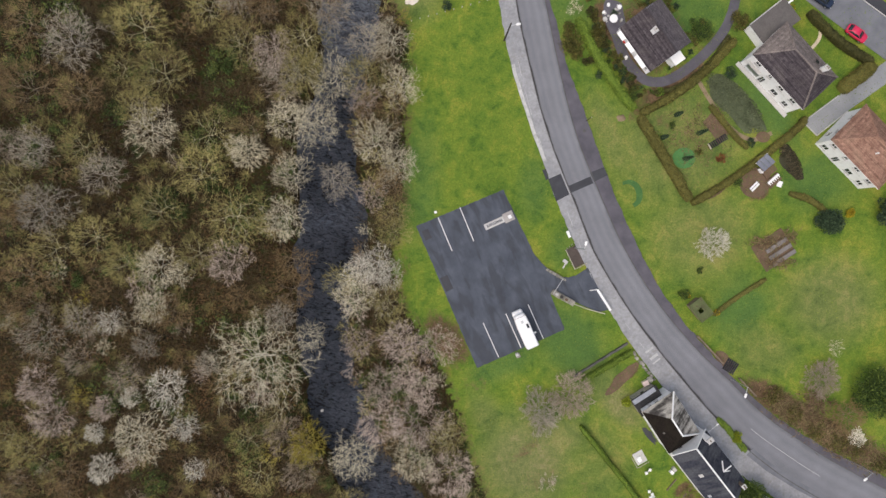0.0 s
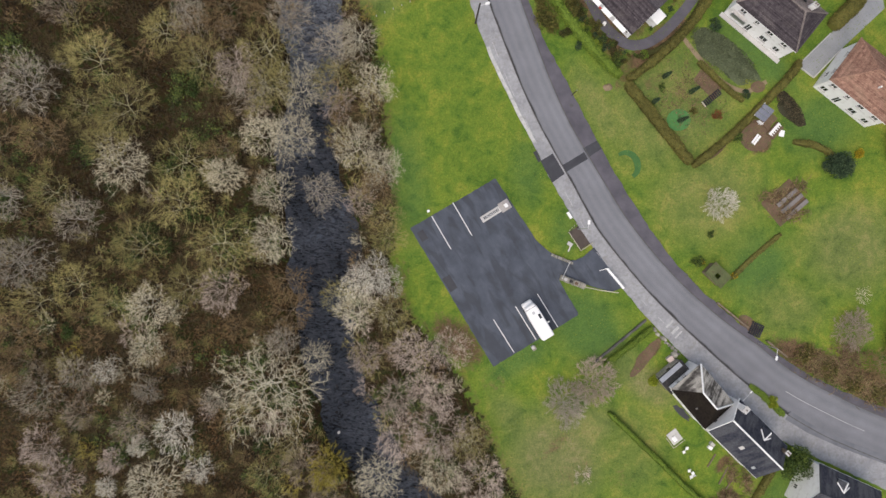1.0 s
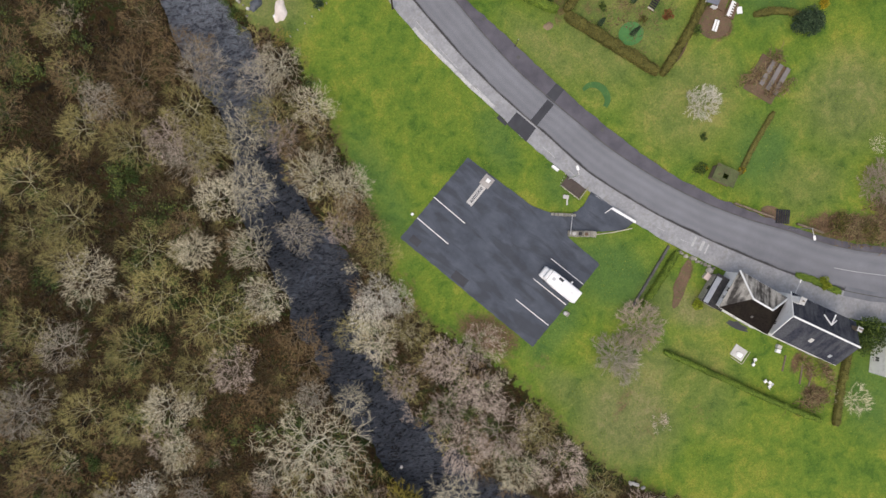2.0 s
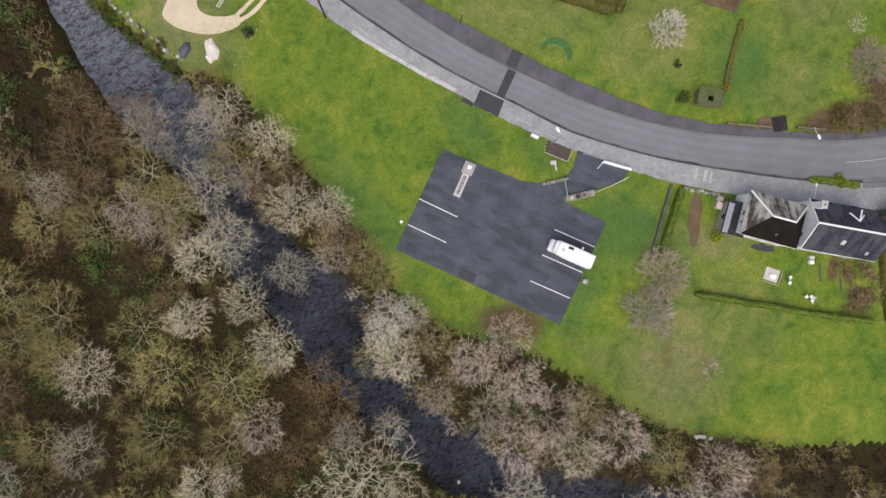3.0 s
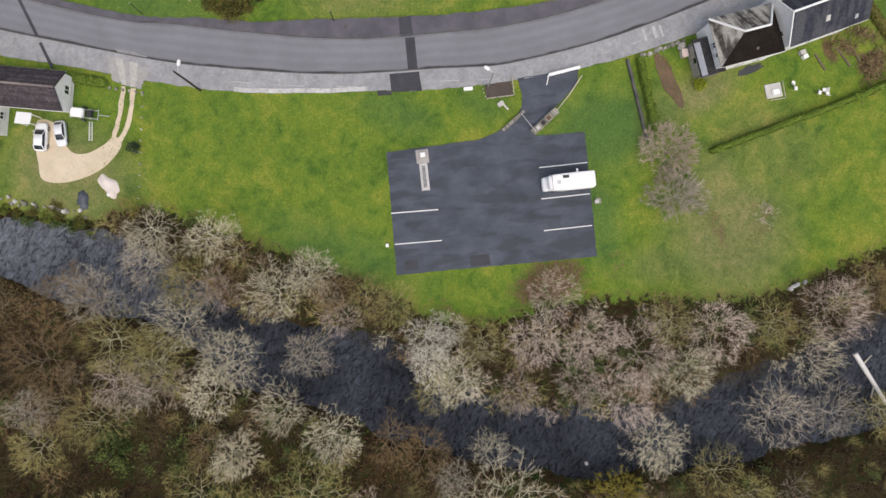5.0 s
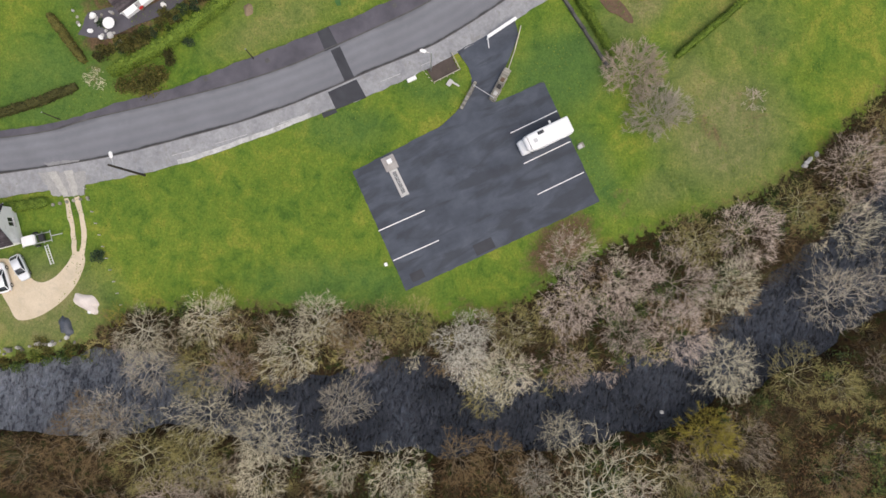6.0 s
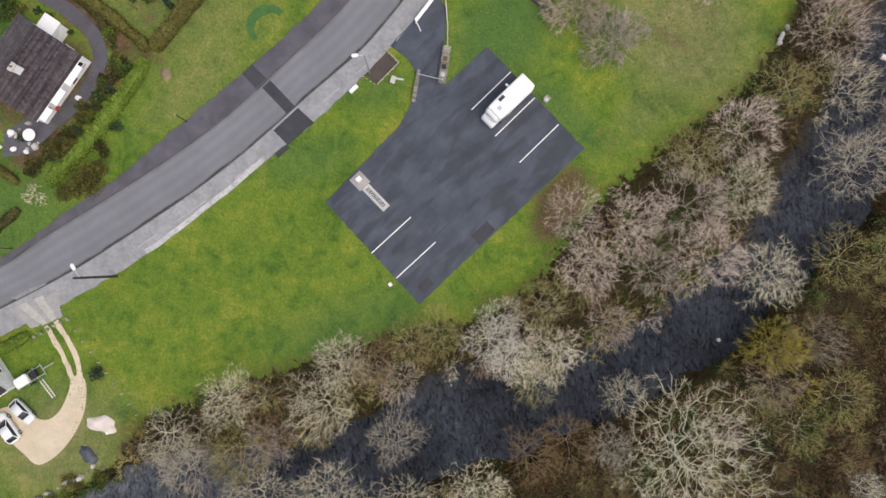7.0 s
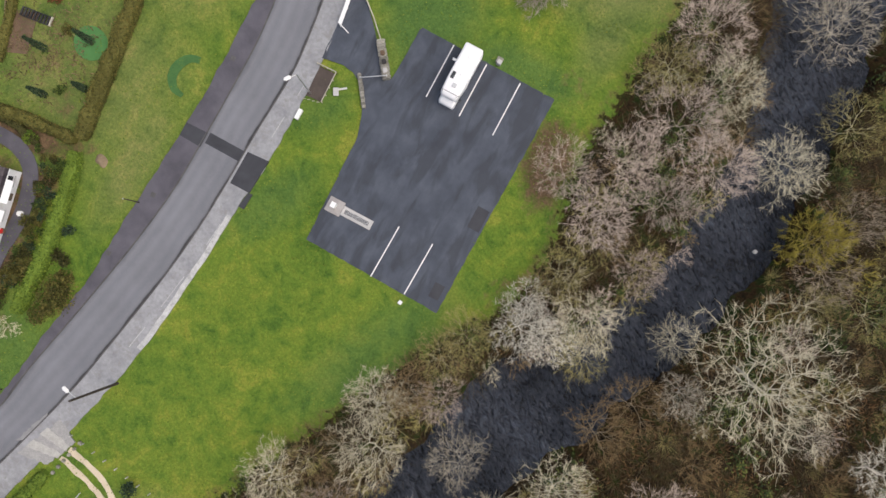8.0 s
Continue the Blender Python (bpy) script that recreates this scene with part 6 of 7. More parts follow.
low = [(x, y, ground_at(x, y)) for x, y in scatter(240, (-82, 8, -76, 40), lambda x, y: seen_from_above(x, y) and in_poly(x, y, west_poly) and clear_of_trees(x, y, 0.8), 2.0, 29)]
thickets("scrub_thicket", low, 130, 0.5, 1.5, 0.014, TWIGS["olive"], "low olive-green scrub between the trees", 53)
while len(holly) < 430:
    x, y = r.uniform(-85, 18), r.uniform(-80, 70)
    if noise.noise(Vector((x * 0.09, y * 0.09, 61))) > r.uniform(0.0, 0.45) and seen_from_above(x, y) and (in_poly(x, y, west_poly) or in_poly(x, y, east_poly)):
        holly.append((x, y))
ivy = []
for cx, cy in holly:
    high = r.uniform(0.5, 2.2)
    for _ in range(85):
        a, d = r.uniform(0, 2 * math.pi), abs(r.gauss(0, 1.0))
        x, y = cx + d * math.cos(a), cy + d * math.sin(a)
        ivy.append((x, y, ground_at(x, y) + max(0.0, high - d * 0.7) * r.random() ** 0.5))
blades("ivy", ivy, IVY, "dark green ivy and holly clumps on the woodland floor", "ivy", 0.24, 1.2, 0.075, 24)

# ---- hedges and garden shrubs ----
def leaf(store, p, n, size, r):
    verts, faces = store
    a = Vector((r.gauss(0, 1), r.gauss(0, 1), r.gauss(0, 1))).normalized()
    t = n.cross(a).normalized() * size
    u = (n * 0.6 + a * 0.5).normalized() * size
    b = len(verts)
    verts += [tuple(p - t * 0.5), tuple(p + u * 0.5 - t * 0.1 + n * 0.02), tuple(p + t * 0.5), tuple(p + u * 1.1)]
    faces += [(b, b + 2, b + 3), (b, b + 1, b + 2)]


def lump(p, amount, scale, seed):
    return amount * noise.fractal(Vector((p.x * scale, p.y * scale, p.z * scale + seed)), 1.0, 2.0, 3)


def hedge(points, width, high, material, label, density=55, leaf_size=0.16, name="hedge"):
    """A clipped hedge along a line: a lumpy body under a coat of leaves."""
    line = curve(points, max(6, int(sum(math.dist(a, b) for a, b in zip(points[:-1], points[1:])) / 0.45)))
    side = offset(line, 1.0) - line
    r = random.Random(int(abs(points[0][0] * 31 + points[0][1] * 17)) + 5)
    profile = [(-0.5, 0.0), (-0.52, 0.5), (-0.42, 0.9), (-0.15, 1.0), (0.15, 1.0), (0.42, 0.9), (0.52, 0.5), (0.5, 0.0)]
    verts, faces, rings = [], [], []
    for i, (p, s) in enumerate(zip(line, side)):
        taper = min(1.0, 0.55 + 0.3 * min(i, len(line) - 1 - i))
        ring = []
        for u, v in profile:
            q = Vector((p[0] + s[0] * u * width * taper, p[1] + s[1] * u * width * taper, v * high * (0.6 + 0.4 * taper) - 0.06))
            q.z += lump(q, 0.22 * high * v, 0.9, 2)
            q += Vector((s[0], s[1], 0)) * lump(q, 0.3 * width * v, 0.8, 7)
            ring.append(q)
        rings.append(ring)
        verts += [tuple(q) for q in ring]
    k = len(profile)
    for i in range(len(rings) - 1):
        for j in range(k - 1):
            faces.append((i * k + j, i * k + j + 1, (i + 1) * k + j + 1, (i + 1) * k + j))
    faces += [tuple(range(k)), tuple(range((len(rings) - 1) * k, len(rings) * k))]
    store = ([], [])
    for i in range(len(rings) - 1):
        for j in range(k - 1):
            a, b, c, d = rings[i][j], rings[i][j + 1], rings[i + 1][j + 1], rings[i + 1][j]
            n = (c - a).cross(d - b)
            area = n.length / 2
            n.normalize()
            if n.dot((a + c) / 2 - Vector((line[i][0], line[i][1], high * 0.4))) < 0:
                n = -n
            for _ in range(int(area * density + r.random())):
                u, v = r.random(), r.random()
                leaf(store, a.lerp(b, u).lerp(d.lerp(c, u), v) + n * r.uniform(-0.03, 0.16) * r.random(), n, leaf_size * r.uniform(0.6, 1.4), r)
    ob = thing(name, label, "hedge", Matrix())
    new("body", mesh_of("body", verts, faces, material)).parent = ob
    new("leaves", mesh_of("leaves", *store, material)).parent = ob
    return ob


def bush(x, y, rad, high, material, label, count=700, leaf_size=0.2, base=0.0, category="bush", pointed=0.0):
    """A leafy shrub: short stems, an uneven leafy crown with gaps."""
    r = random.Random(int(abs(x * 53 + y * 29)) + 3)
    ob = thing("bush", label, category, pose(x, y, ground_at(x, y) + base))
    stems = bmesh.new()
    for k in range(5):
        a = k * 1.26 + r.random()
        rod((0, 0, -0.1), (math.cos(a) * rad * 0.3, math.sin(a) * rad * 0.3, high * 0.5), 0.025, 0.012, 5, stems)
    part("stock", stems, TIMBER, ob)
    store = ([], [])
    clumps = []
    for _ in range(max(7, int(14 * rad))):
        a, d, v = r.uniform(0, 6.283), rad * 0.78 * math.sqrt(r.random()), r.random()
        shrink = 1 - pointed * v
        clumps.append((Vector((math.cos(a) * d * shrink, math.sin(a) * d * shrink, high * (0.2 + 0.62 * v * (1 - 0.4 * (d / rad) ** 2)))), rad * r.uniform(0.22, 0.42) * (1 - 0.5 * pointed * v)))
    for _ in range(count):
        c, s = r.choice(clumps)
        n = Vector((r.gauss(0, 1), r.gauss(0, 1), r.gauss(0.25, 1))).normalized()
        p = c + n * s * r.uniform(0.6, 1.05)
        p.z = max(p.z, 0.02)
        leaf(store, p, n, leaf_size * r.uniform(0.6, 1.4), r)
    new("leaves", mesh_of("leaves", *store, material)).parent = ob
    return ob


hedge([(22, 42.4), (26.3, 35), (30, 30.2), (33.2, 26.7)], 1.2, 1.5, LIME_HEDGE, "bright green clipped hedge above the road", 60)
hedge([(34.2, 25.6), (39.3, 18.2), (44.2, 11.0)], 1.5, 1.3, BROWN_HEDGE, "brown-green clipped hedge around the kitchen garden", 60)
hedge([(34.4, 26.1), (39.6, 29.3), (45, 33.6), (50.6, 40.2)], 1.2, 1.4, BROWN_HEDGE, "brown-green clipped hedge below the bungalow", 60)
hedge([(44.6, 10.4), (52.4, 15.7), (62.3, 24.2), (64.6, 27)], 1.1, 1.2, BROWN_HEDGE, "brown-green clipped hedge between the gardens", 60)
hedge([(63.9, 46.0), (69.5, 41.2), (76, 37.6)], 1.3, 1.5, DARK_HEDGE, "dark clipped hedge along the estate road", 55)
hedge([(76.2, 37.2), (70.6, 32.3)], 2.2, 1.7, BROWN_HEDGE, "broad clipped hedge beside the grey drive", 55)
hedge([(35.3, -16.9), (31, -19.8), (26.2, -22.8)], 0.85, 1.1, LIME_HEDGE, "narrow bright hedge beside the terrace garden", 100, 0.14)
hedge([(26.6, -31.0), (34.4, -39.9), (40, -46.3), (45.8, -52.4)], 0.7, 1.2, LIME_HEDGE, "narrow clipped hedge at the foot of the garden", 70, 0.14)
hedge([(55, -43.6), (51.5, -48.5), (47.8, -54.4)], 0.9, 1.0, BROWN_HEDGE, "thin brown hedge between the gardens", 45)
hedge([(5.5, 49.7), (4.9, 52.6), (4.2, 55.6)], 1.2, 0.7, LIME_HEDGE, "low green hedge between cottage garden and footway", 65)
hedge([(47.0, 28.3), (51.4, 23.5), (54.4, 20.9)], 0.8, 0.7, BROWN_HEDGE, "low brown-green hedge beside the earth path", 60)
hedge([(36.6, 29.9), (41.2, 31.4), (46.4, 35.8), (49.8, 41.0)], 0.8, 0.5, DARK_HEDGE, "dark border along the bungalow's drive", 60, 0.13)
hedge([(51.9, -28.6), (54.6, -31.2), (57.6, -34.6)], 1.0, 0.45, LIME_HEDGE, "low green planting strip between road and footway", 50)
hedge([(49.9, -9.7), (54.2, -6.2), (59.4, -2.6)], 0.7, 0.4, BROWN_HEDGE, "low reddish-brown row of dead plants", 40)
hedge([(62.6, 13.2), (66.5, 12.2), (70.2, 9.8)], 0.9, 0.7, BROWN_HEDGE, "low brown hedge on the lawn", 45)
bush(55.7, -32.0, 1.15, 1.3, LIME_BALL, "bright green shrub beside the road", 1500, 0.14)
bush(34.9, -26.1, 0.95, 1.1, LIME_BALL, "bright yellow-green clipped ball shrub", 1900, 0.13)
bush(57.6, -42.0, 3.1, 5.0, EVERGREEN, "large dark evergreen beside the white house", 6500, 0.2)
bush(70.0, 8.4, 3.1, 3.0, CONIFER, "dark spreading conifer on the lawn", 4800, 0.22, 0, "conifer", 0.5)
bush(74.0, 10.3, 1.0, 1.1, GOLD_LEAF, "golden yellow shrub on the lawn", 500, 0.16)
bush(80.4, 10.9, 3.4, 4.5, CONIFER, "dark broad conifer beside the red-roofed house", 5000, 0.24, 0, "conifer", 0.5)
bush(80.2, -22, 4.8, 5.0, EVERGREEN, "large rounded evergreen on the hillside", 8000, 0.22)
bush(52.6, 14.9, 1.2, 1.3, EVERGREEN, "rounded green shrub beside the bare bed", 600, 0.17)
bush(54.7, 22.0, 0.9, 1.2, CONIFER, "small dark shrub by the hedge", 450, 0.16)
bush(49.5, 18.8, 0.95, 0.7, surface("rust_leaves", (0.11, 0.045, 0.015), (0.24, 0.1, 0.03), 1.0, 8.0), "rust-brown low shrub on the lawn", 500, 0.16)
bush(45.6, 19.9, 0.7, 0.7, BROWN_HEDGE, "small brown shrub on the lawn", 300, 0.15)
bush(40.4, 24.4, 0.7, 0.7, EVERGREEN, "small dark shrub on the lawn", 300, 0.15)
bush(32.6, 29.2, 1.1, 1.2, EVERGREEN, "rounded blue-green shrub by the drive", 600, 0.16)
bush(37.6, 30.1, 0.9, 0.9, LIME_HEDGE, "yellow-flowered low shrub in the garden", 450, 0.15)
bush(50.2, 34.3, 1.2, 1.3, CONIFER, "grey-green rounded shrub on the lawn", 600, 0.17)
bush(60.2, 46.2, 1.1, 1.0, GOLD_LEAF, "yellow-green shrub in the front garden", 500, 0.16)
bush(51.2, 43.5, 2.0, 1.8, BROWN_HEDGE, "brown rounded shrub beside the garage", 1200, 0.2)
bush(44.4, 41.5, 2.2, 1.8, EVERGREEN, "grey-green shrub in the bungalow garden", 1300, 0.2)
bush(25.6, 39.0, 1.9, 1.4, BROWN_HEDGE, "brown-green shrub above the road", 1100, 0.2)
bush(21.2, 37.8, 2.4, 1.3, BROWN_HEDGE, "rusty brown scrub on the road bank", 1200, 0.2)
hedge([(15.9, 58), (16.6, 56.0), (18.2, 51.2), (20.3, 46.6)], 0.95, 0.8, DARK_HEDGE, "low dark brown hedge along the field above the road", 50)
hedge([(29.4, 50.4), (26.3, 47.9), (23.4, 45.7)], 0.8, 0.9, BROWN_HEDGE, "rusty brown hedge beside the bungalow's garden", 50)
tree(21.4, 44.2, 1.5, "pale", "bushy", 2, 0.6, "at the end of the clipped hedge")
bush(26.4, 32.6, 0.8, 0.9, CONIFER, "small dark shrub below the hedge", 350, 0.16)
bush(44.2, -6.0, 1.2, 1.0, EVERGREEN, "green shrub beside the mossy hut", 600, 0.17)
bush(45.2, -6.2, 0.55, 0.8, GOLD_LEAF, "yellow flowering shrub beside the hut", 250, 0.14)
bush(50.6, -9.2, 0.6, 0.6, GOLD_LEAF, "small yellow flowering plant in the row", 220, 0.13)
bush(47.2, -1.7, 0.9, 0.5, EVERGREEN, "low dark clump on the lawn", 260, 0.15)
bush(-1.5, 43.2, 1.0, 1.2, CONIFER, "small dark evergreen beside the drive", 500, 0.16)
bush(-7.8, 60.2, 0.9, 1.3, CONIFER, "small dark shrub on the cottage lawn", 320, 0.16)
for k, (x, y) in enumerate(((66, -27.2), (70.5, -30), (74.8, -31.8), (62, -24), (83, -36), (78.5, -33))):
    bush(x, y, 2.0, 0.9, BROWN_HEDGE, "brown bramble scrub on the road bank", 700, 0.2)
for x, y in ((-16.0, 57.5), (-15.4, 53.5), (-14.6, 50.2), (-14.0, 47.0), (-17.0, 61.5)):
    bush(x, y, 1.3, 1.0, EVERGREEN, "green ivy and scrub on the river wall", 600, 0.17, 0.0)
HOLLY = island_surface("holly_leaves", [(0.0, (0.018, 0.036, 0.01)), (0.6, (0.05, 0.085, 0.018)), (1.0, (0.11, 0.15, 0.03))])
for x, y, rad in ((-49.2, 6.4, 2.4), (-46.6, 4.2, 1.9), (-52.0, 2.6, 1.7), (-50.2, -12.6, 1.2), (-33.0, -31.2, 2.1), (-64.0, -8.6, 1.5), (-55.2, -27.4, 1.1), (-58.6, 20.8, 2.4), (-41.4, 9.2, 1.6), (-37.6, -1.2, 1.7), (-39.6, 30.4, 1.5), (-31.4, -33.6, 1.6), (-47.0, -16.6, 1.2), (-36.2, -28.2, 1.3)):
    bush(x, y, rad, rad * 0.8, HOLLY, "dark green holly thicket on the woodland floor", int(420 * rad), 0.17)
rr = random.Random(61)
for k in range(16):
    f = rr.random()
    bush(-17.2 + 4.0 * f + rr.gauss(0.2, 0.5), 64 - 18 * f, rr.uniform(0.6, 1.2), rr.uniform(0.5, 1.0), rr.choice((EVERGREEN, BROWN_HEDGE, BROWN_HEDGE, HEDGE)), "rough scrub on the bank below the stone wall", 320, 0.16)


def column(x, y, rad, high, material, label):
    """A slim upright conifer: a trunk under a tapering coat of small leaves."""
    r = random.Random(int(x * 31 + y * 7))
    ob = thing("conifer", label, "conifer", pose(x, y, ground_at(x, y)), "slim conifers")
    part("trunk", rod((0, 0, -0.2), (0, 0, high * 0.9), 0.07, 0.02, 6), TIMBER, ob)
    store = ([], [])
    for _ in range(1100):
        v, a = r.random() ** 0.85, r.uniform(0, 6.283)
        d = rad * (1 - 0.75 * v ** 1.8) * (0.55 + 0.45 * r.random())
        n = Vector((math.cos(a), math.sin(a), 0.7)).normalized()
        leaf(store, Vector((math.cos(a) * d, math.sin(a) * d, 0.1 + v * (high - 0.15))), n, 0.13 * r.uniform(0.6, 1.3), r)
    new("leaves", mesh_of("leaves", *store, material)).parent = ob


for x, y, h in ((40.9, 26.2, 3.2), (45.2, 23.2, 4.0), (42.9, 18.4, 3.9), (38.7, 22.0, 3.0)):
    column(x, y, 0.42, h, CONIFER, "slim dark upright conifer on the lawn")
tree(48.5, 3.6, 2.9, "white", "dense", 1, 0.8, "on the lawn")
tree(70.7, -20.3, 3.3, "dun", "dense", 0, 0.7, "on the hillside")
tree(24.2, -25.3, 4.0, "dun", "dense", 1, 0.75, "at the edge of the field")
tree(18.9, -28.6, 3.9, "grey", "dense", 0, 0.65, "at the edge of the field")
tree(21.5, -41.5, 1.8, "pink", "bushy", 1, 0.4, "in the field")
tree(75.5, -27.0, 3.4, "brown", "dense", 1, 0.6, "on the hillside")
tree(78.2, -31, 1.7, "white", "dense", 0, 0.6, "on the hillside")
tree(73.2, -14.6, 1.6, "pale", "bushy", 3, 0.35, "on the hillside")
tree(52.5, -52.0, 3.0, "pale", "bushy", 0, 0.8, "behind the terrace")
tree(-8.8, 40.6, 1.7, "yellow", "bushy", 2, 0.7, "at the corner of the field")


DRIVE = curve([(28.6, 42.0), (30.2, 37.6), (32.5, 34.2), (35.9, 31.9), (39.8, 32.8), (43.8, 35.8), (47.7, 40.2), (50.2, 45.6), (51.5, 56)], 60)
rr = random.Random(77)
for k in range(95):
    a = rr.uniform(0, 6.283)
    x, y = 35.4 + math.cos(a) * rr.uniform(6.0, 10.5), 39.5 + math.sin(a) * rr.uniform(6.2, 10)
    if y < 49 and x > 25 and not (x > 40 and y > 43) and distance(np.array([x]), np.array([y]), DRIVE)[0] > 1.5:
        bush(x, y, rr.uniform(0.4, 0.9), rr.uniform(0.4, 0.9), rr.choice((EVERGREEN, BROWN_HEDGE, CONIFER, HEDGE, BROWN_HEDGE)), "small garden shrub in the bungalow's border", 170, 0.15)


border = curve([(24.9, 43.4), (27.8, 37.4), (31.0, 33.0), (34.0, 29.2)], 40)
for k, (x, y) in enumerate(border):
    bush(x + rr.gauss(0, 0.35), y + rr.gauss(0, 0.35), rr.uniform(0.5, 0.9), rr.uniform(0.5, 1.0), rr.choice((DARK_HEDGE, EVERGREEN, DARK_HEDGE, BROWN_HEDGE, CONIFER)), "dark mixed shrub in the border behind the bright hedge", 260, 0.15)
for x, y in ((21.1, 37.3), (20.4, 40.3), (22.3, 36.0), (24.5, 43.6), (26.1, 41.0), (24.3, 35.0)):
    bush(x, y, rr.uniform(1.0, 1.5), rr.uniform(0.9, 1.3), rr.choice((BROWN_HEDGE, DARK_HEDGE)), "rough olive-brown shrub on the road bank", 800, 0.16)


# ---- garden beds, paths and lawns ----
def oval(cx, cy, rx, ry, turn, n=26, rough=0.06):
    a = radians(turn)
    out = []
    for k in range(n):
        t = 2 * math.pi * k / n
        s = 1 + rough * noise.noise(Vector((cx + math.cos(t) * 2, cy + math.sin(t) * 2, 1)))
        u, v = math.cos(t) * rx * s, math.sin(t) * ry * s
        out.append((cx + u * math.cos(a) - v * math.sin(a), cy + u * math.sin(a) + v * math.cos(a)))
    return out


def band(name, points, width, z, material, label, category, n=40):
    line = curve(points, n)
    wob = np.array([0.06 * noise.noise(Vector((p[0], p[1], 4))) for p in line])[:, None]
    nrm = offset(line, 1.0) - line
    return setting(name, strip(name, line + nrm * (width / 2 + wob), line - nrm * (width / 2 + wob), -0.2, z, material), label, category)


band("pavement_drive", DRIVE[::4].tolist(), 1.75, 0.035, FOOTPATH, "narrow dark asphalt drive round the bungalow", "drive")
lay(worn_edge([(27.0, 46.8), (29.9, 45.6), (31.3, 41.2), (30.6, 38.2), (28.4, 39.6), (26.4, 43.6)], 0.7, 0.15, 12), "pavement_terrace", FOOTPATH, "dark paved terrace beside the bungalow", "terrace", 0.03)
band("pavement_path", [(44.4, 33.2), (46.8, 29.6), (50.8, 24.8), (55.0, 22.6), (58.8, 24.0)], 0.75, 0.02, PATH_EARTH, "narrow trodden earth path between garden beds", "path")
for k, (o, m, text) in enumerate((([(46, 25.3), (48.4, 28.1), (51.6, 24.2), (49.2, 21.5)], EARTH, "rectangular bare brown vegetable bed"), (oval(56.3, 14.8, 2.9, 2.7, 30), EARTH, "bare brown soil patch by the cold frames"),
                                 (oval(57.2, 23.2, 1.3, 1.0, 0), EARTH, "dark bare soil at the path's end"), (oval(49.2, 13.0, 2.6, 0.8, 38), EARTH, "strip of bare soil along the hedge"),
                                 (oval(52.6, -18.0, 1.2, 2.2, 40), EARTH, "worn bare soil by the steps"))):
    lay(o, "pavement_bed", m, text, "garden bed", 0.022)
LAWN = surface("fine_lawn", (0.055, 0.16, 0.045), (0.09, 0.235, 0.07), 0.8, 9.0, 0.95, 0, 0.5, 0.03)
crescent = [tuple(p) for p in curve([(34.4, 9.2), (35.5, 10.2), (35.7, 12.0), (34.9, 13.5), (33.2, 14.2), (31.9, 13.7)], 14)]
crescent += [tuple(p) for p in curve([(32.0, 13.2), (33.2, 13.3), (34.2, 12.6), (34.6, 11.4), (34.5, 10.4), (33.9, 9.8)], 14)]
lay(crescent, "pavement_crescent", surface("rank_grass", (0.035, 0.1, 0.028), (0.075, 0.17, 0.045), 0.8, 7.0, 0.95, 0, 0.6, 0.04), "crescent of rank dark green grass on the bank", "grass patch", 0.012)
lay(oval(42.9, 18.6, 2.1, 1.9, 0, 26, 0.02), "pavement_lawn", LAWN, "round smooth bright green lawn", "lawn", 0.02)


def mound(name, cx, cy, rx, ry, turn, high, material, label, count, leaf_size, category="planting"):
    """A low bed of ground-hugging plants: a rounded body under leaves."""
    r, a = random.Random(int(cx * 7 + cy)), radians(turn)
    verts, faces = [], []
    n_r, n_a = 6, 28
    for i in range(n_r + 1):
        for k in range(n_a):
            t, d = 2 * math.pi * k / n_a, i / n_r
            s = 1 + 0.45 * noise.noise(Vector((cx + 1.3 * math.cos(t), cy + 1.3 * math.sin(t), 6)))
            u, v = math.cos(t) * rx * d * s, math.sin(t) * ry * d * s
            p = Vector((cx + u * math.cos(a) - v * math.sin(a), cy + u * math.sin(a) + v * math.cos(a), high * (1 - d ** 3) - 0.05))
            p.z += lump(p, 0.3 * high * (1 - d), 0.9, 3)
            verts.append(tuple(p))
    for i in range(n_r):
        for k in range(n_a):
            faces.append((i * n_a + k, i * n_a + (k + 1) % n_a, (i + 1) * n_a + (k + 1) % n_a, (i + 1) * n_a + k))
    for _ in range(count):
        t, d = r.uniform(0, 6.283), math.sqrt(r.random())
        u, v = math.cos(t) * rx * d, math.sin(t) * ry * d
        p = Vector((cx + u * math.cos(a) - v * math.sin(a), cy + u * math.sin(a) + v * math.cos(a), high * (1 - d ** 3) - 0.02))
        leaf((verts, faces), p, Vector((0, 0, 1)), leaf_size * r.uniform(0.6, 1.4), r)
    return tagged(new(name, mesh_of(name, verts, faces, material)), label, category)


HEATHER = island_surface("heather_leaves", [(0.0, (0.075, 0.09, 0.048)), (0.6, (0.11, 0.135, 0.068)), (1.0, (0.15, 0.17, 0.09))])
BROWN_HEATHER = island_surface("brown_heather", [(0.0, (0.03, 0.03, 0.015)), (0.6, (0.075, 0.065, 0.035)), (1.0, (0.13, 0.1, 0.06))])
mound("heather_bed", 51.7, 29.0, 7.2, 2.8, -42, 0.45, HEATHER, "long oval bed of grey-green ground-cover plants", 2200, 0.2)
mound("heather_bed", 62.7, 18.9, 3.7, 1.5, -58, 0.4, BROWN_HEATHER, "oval bed of dark brown heather on the lawn", 1400, 0.18)
mound("tree_stump", 31.0, 25.2, 0.75, 0.65, 0, 0.3, PATH_EARTH, "pale sawn stump on the grass bank", 0, 0.1, "stump")

# ---- estate road and grey drive ----
est = curve([(55, 58), (68.3, 48.8), (82, 40.2), (100, 29)], 30)
setting("road_estate", strip("road_estate", offset(est, 3.1), offset(est, -3.1), -0.2, 0.03, ESTATE), "dark grey estate road behind the houses", "road")
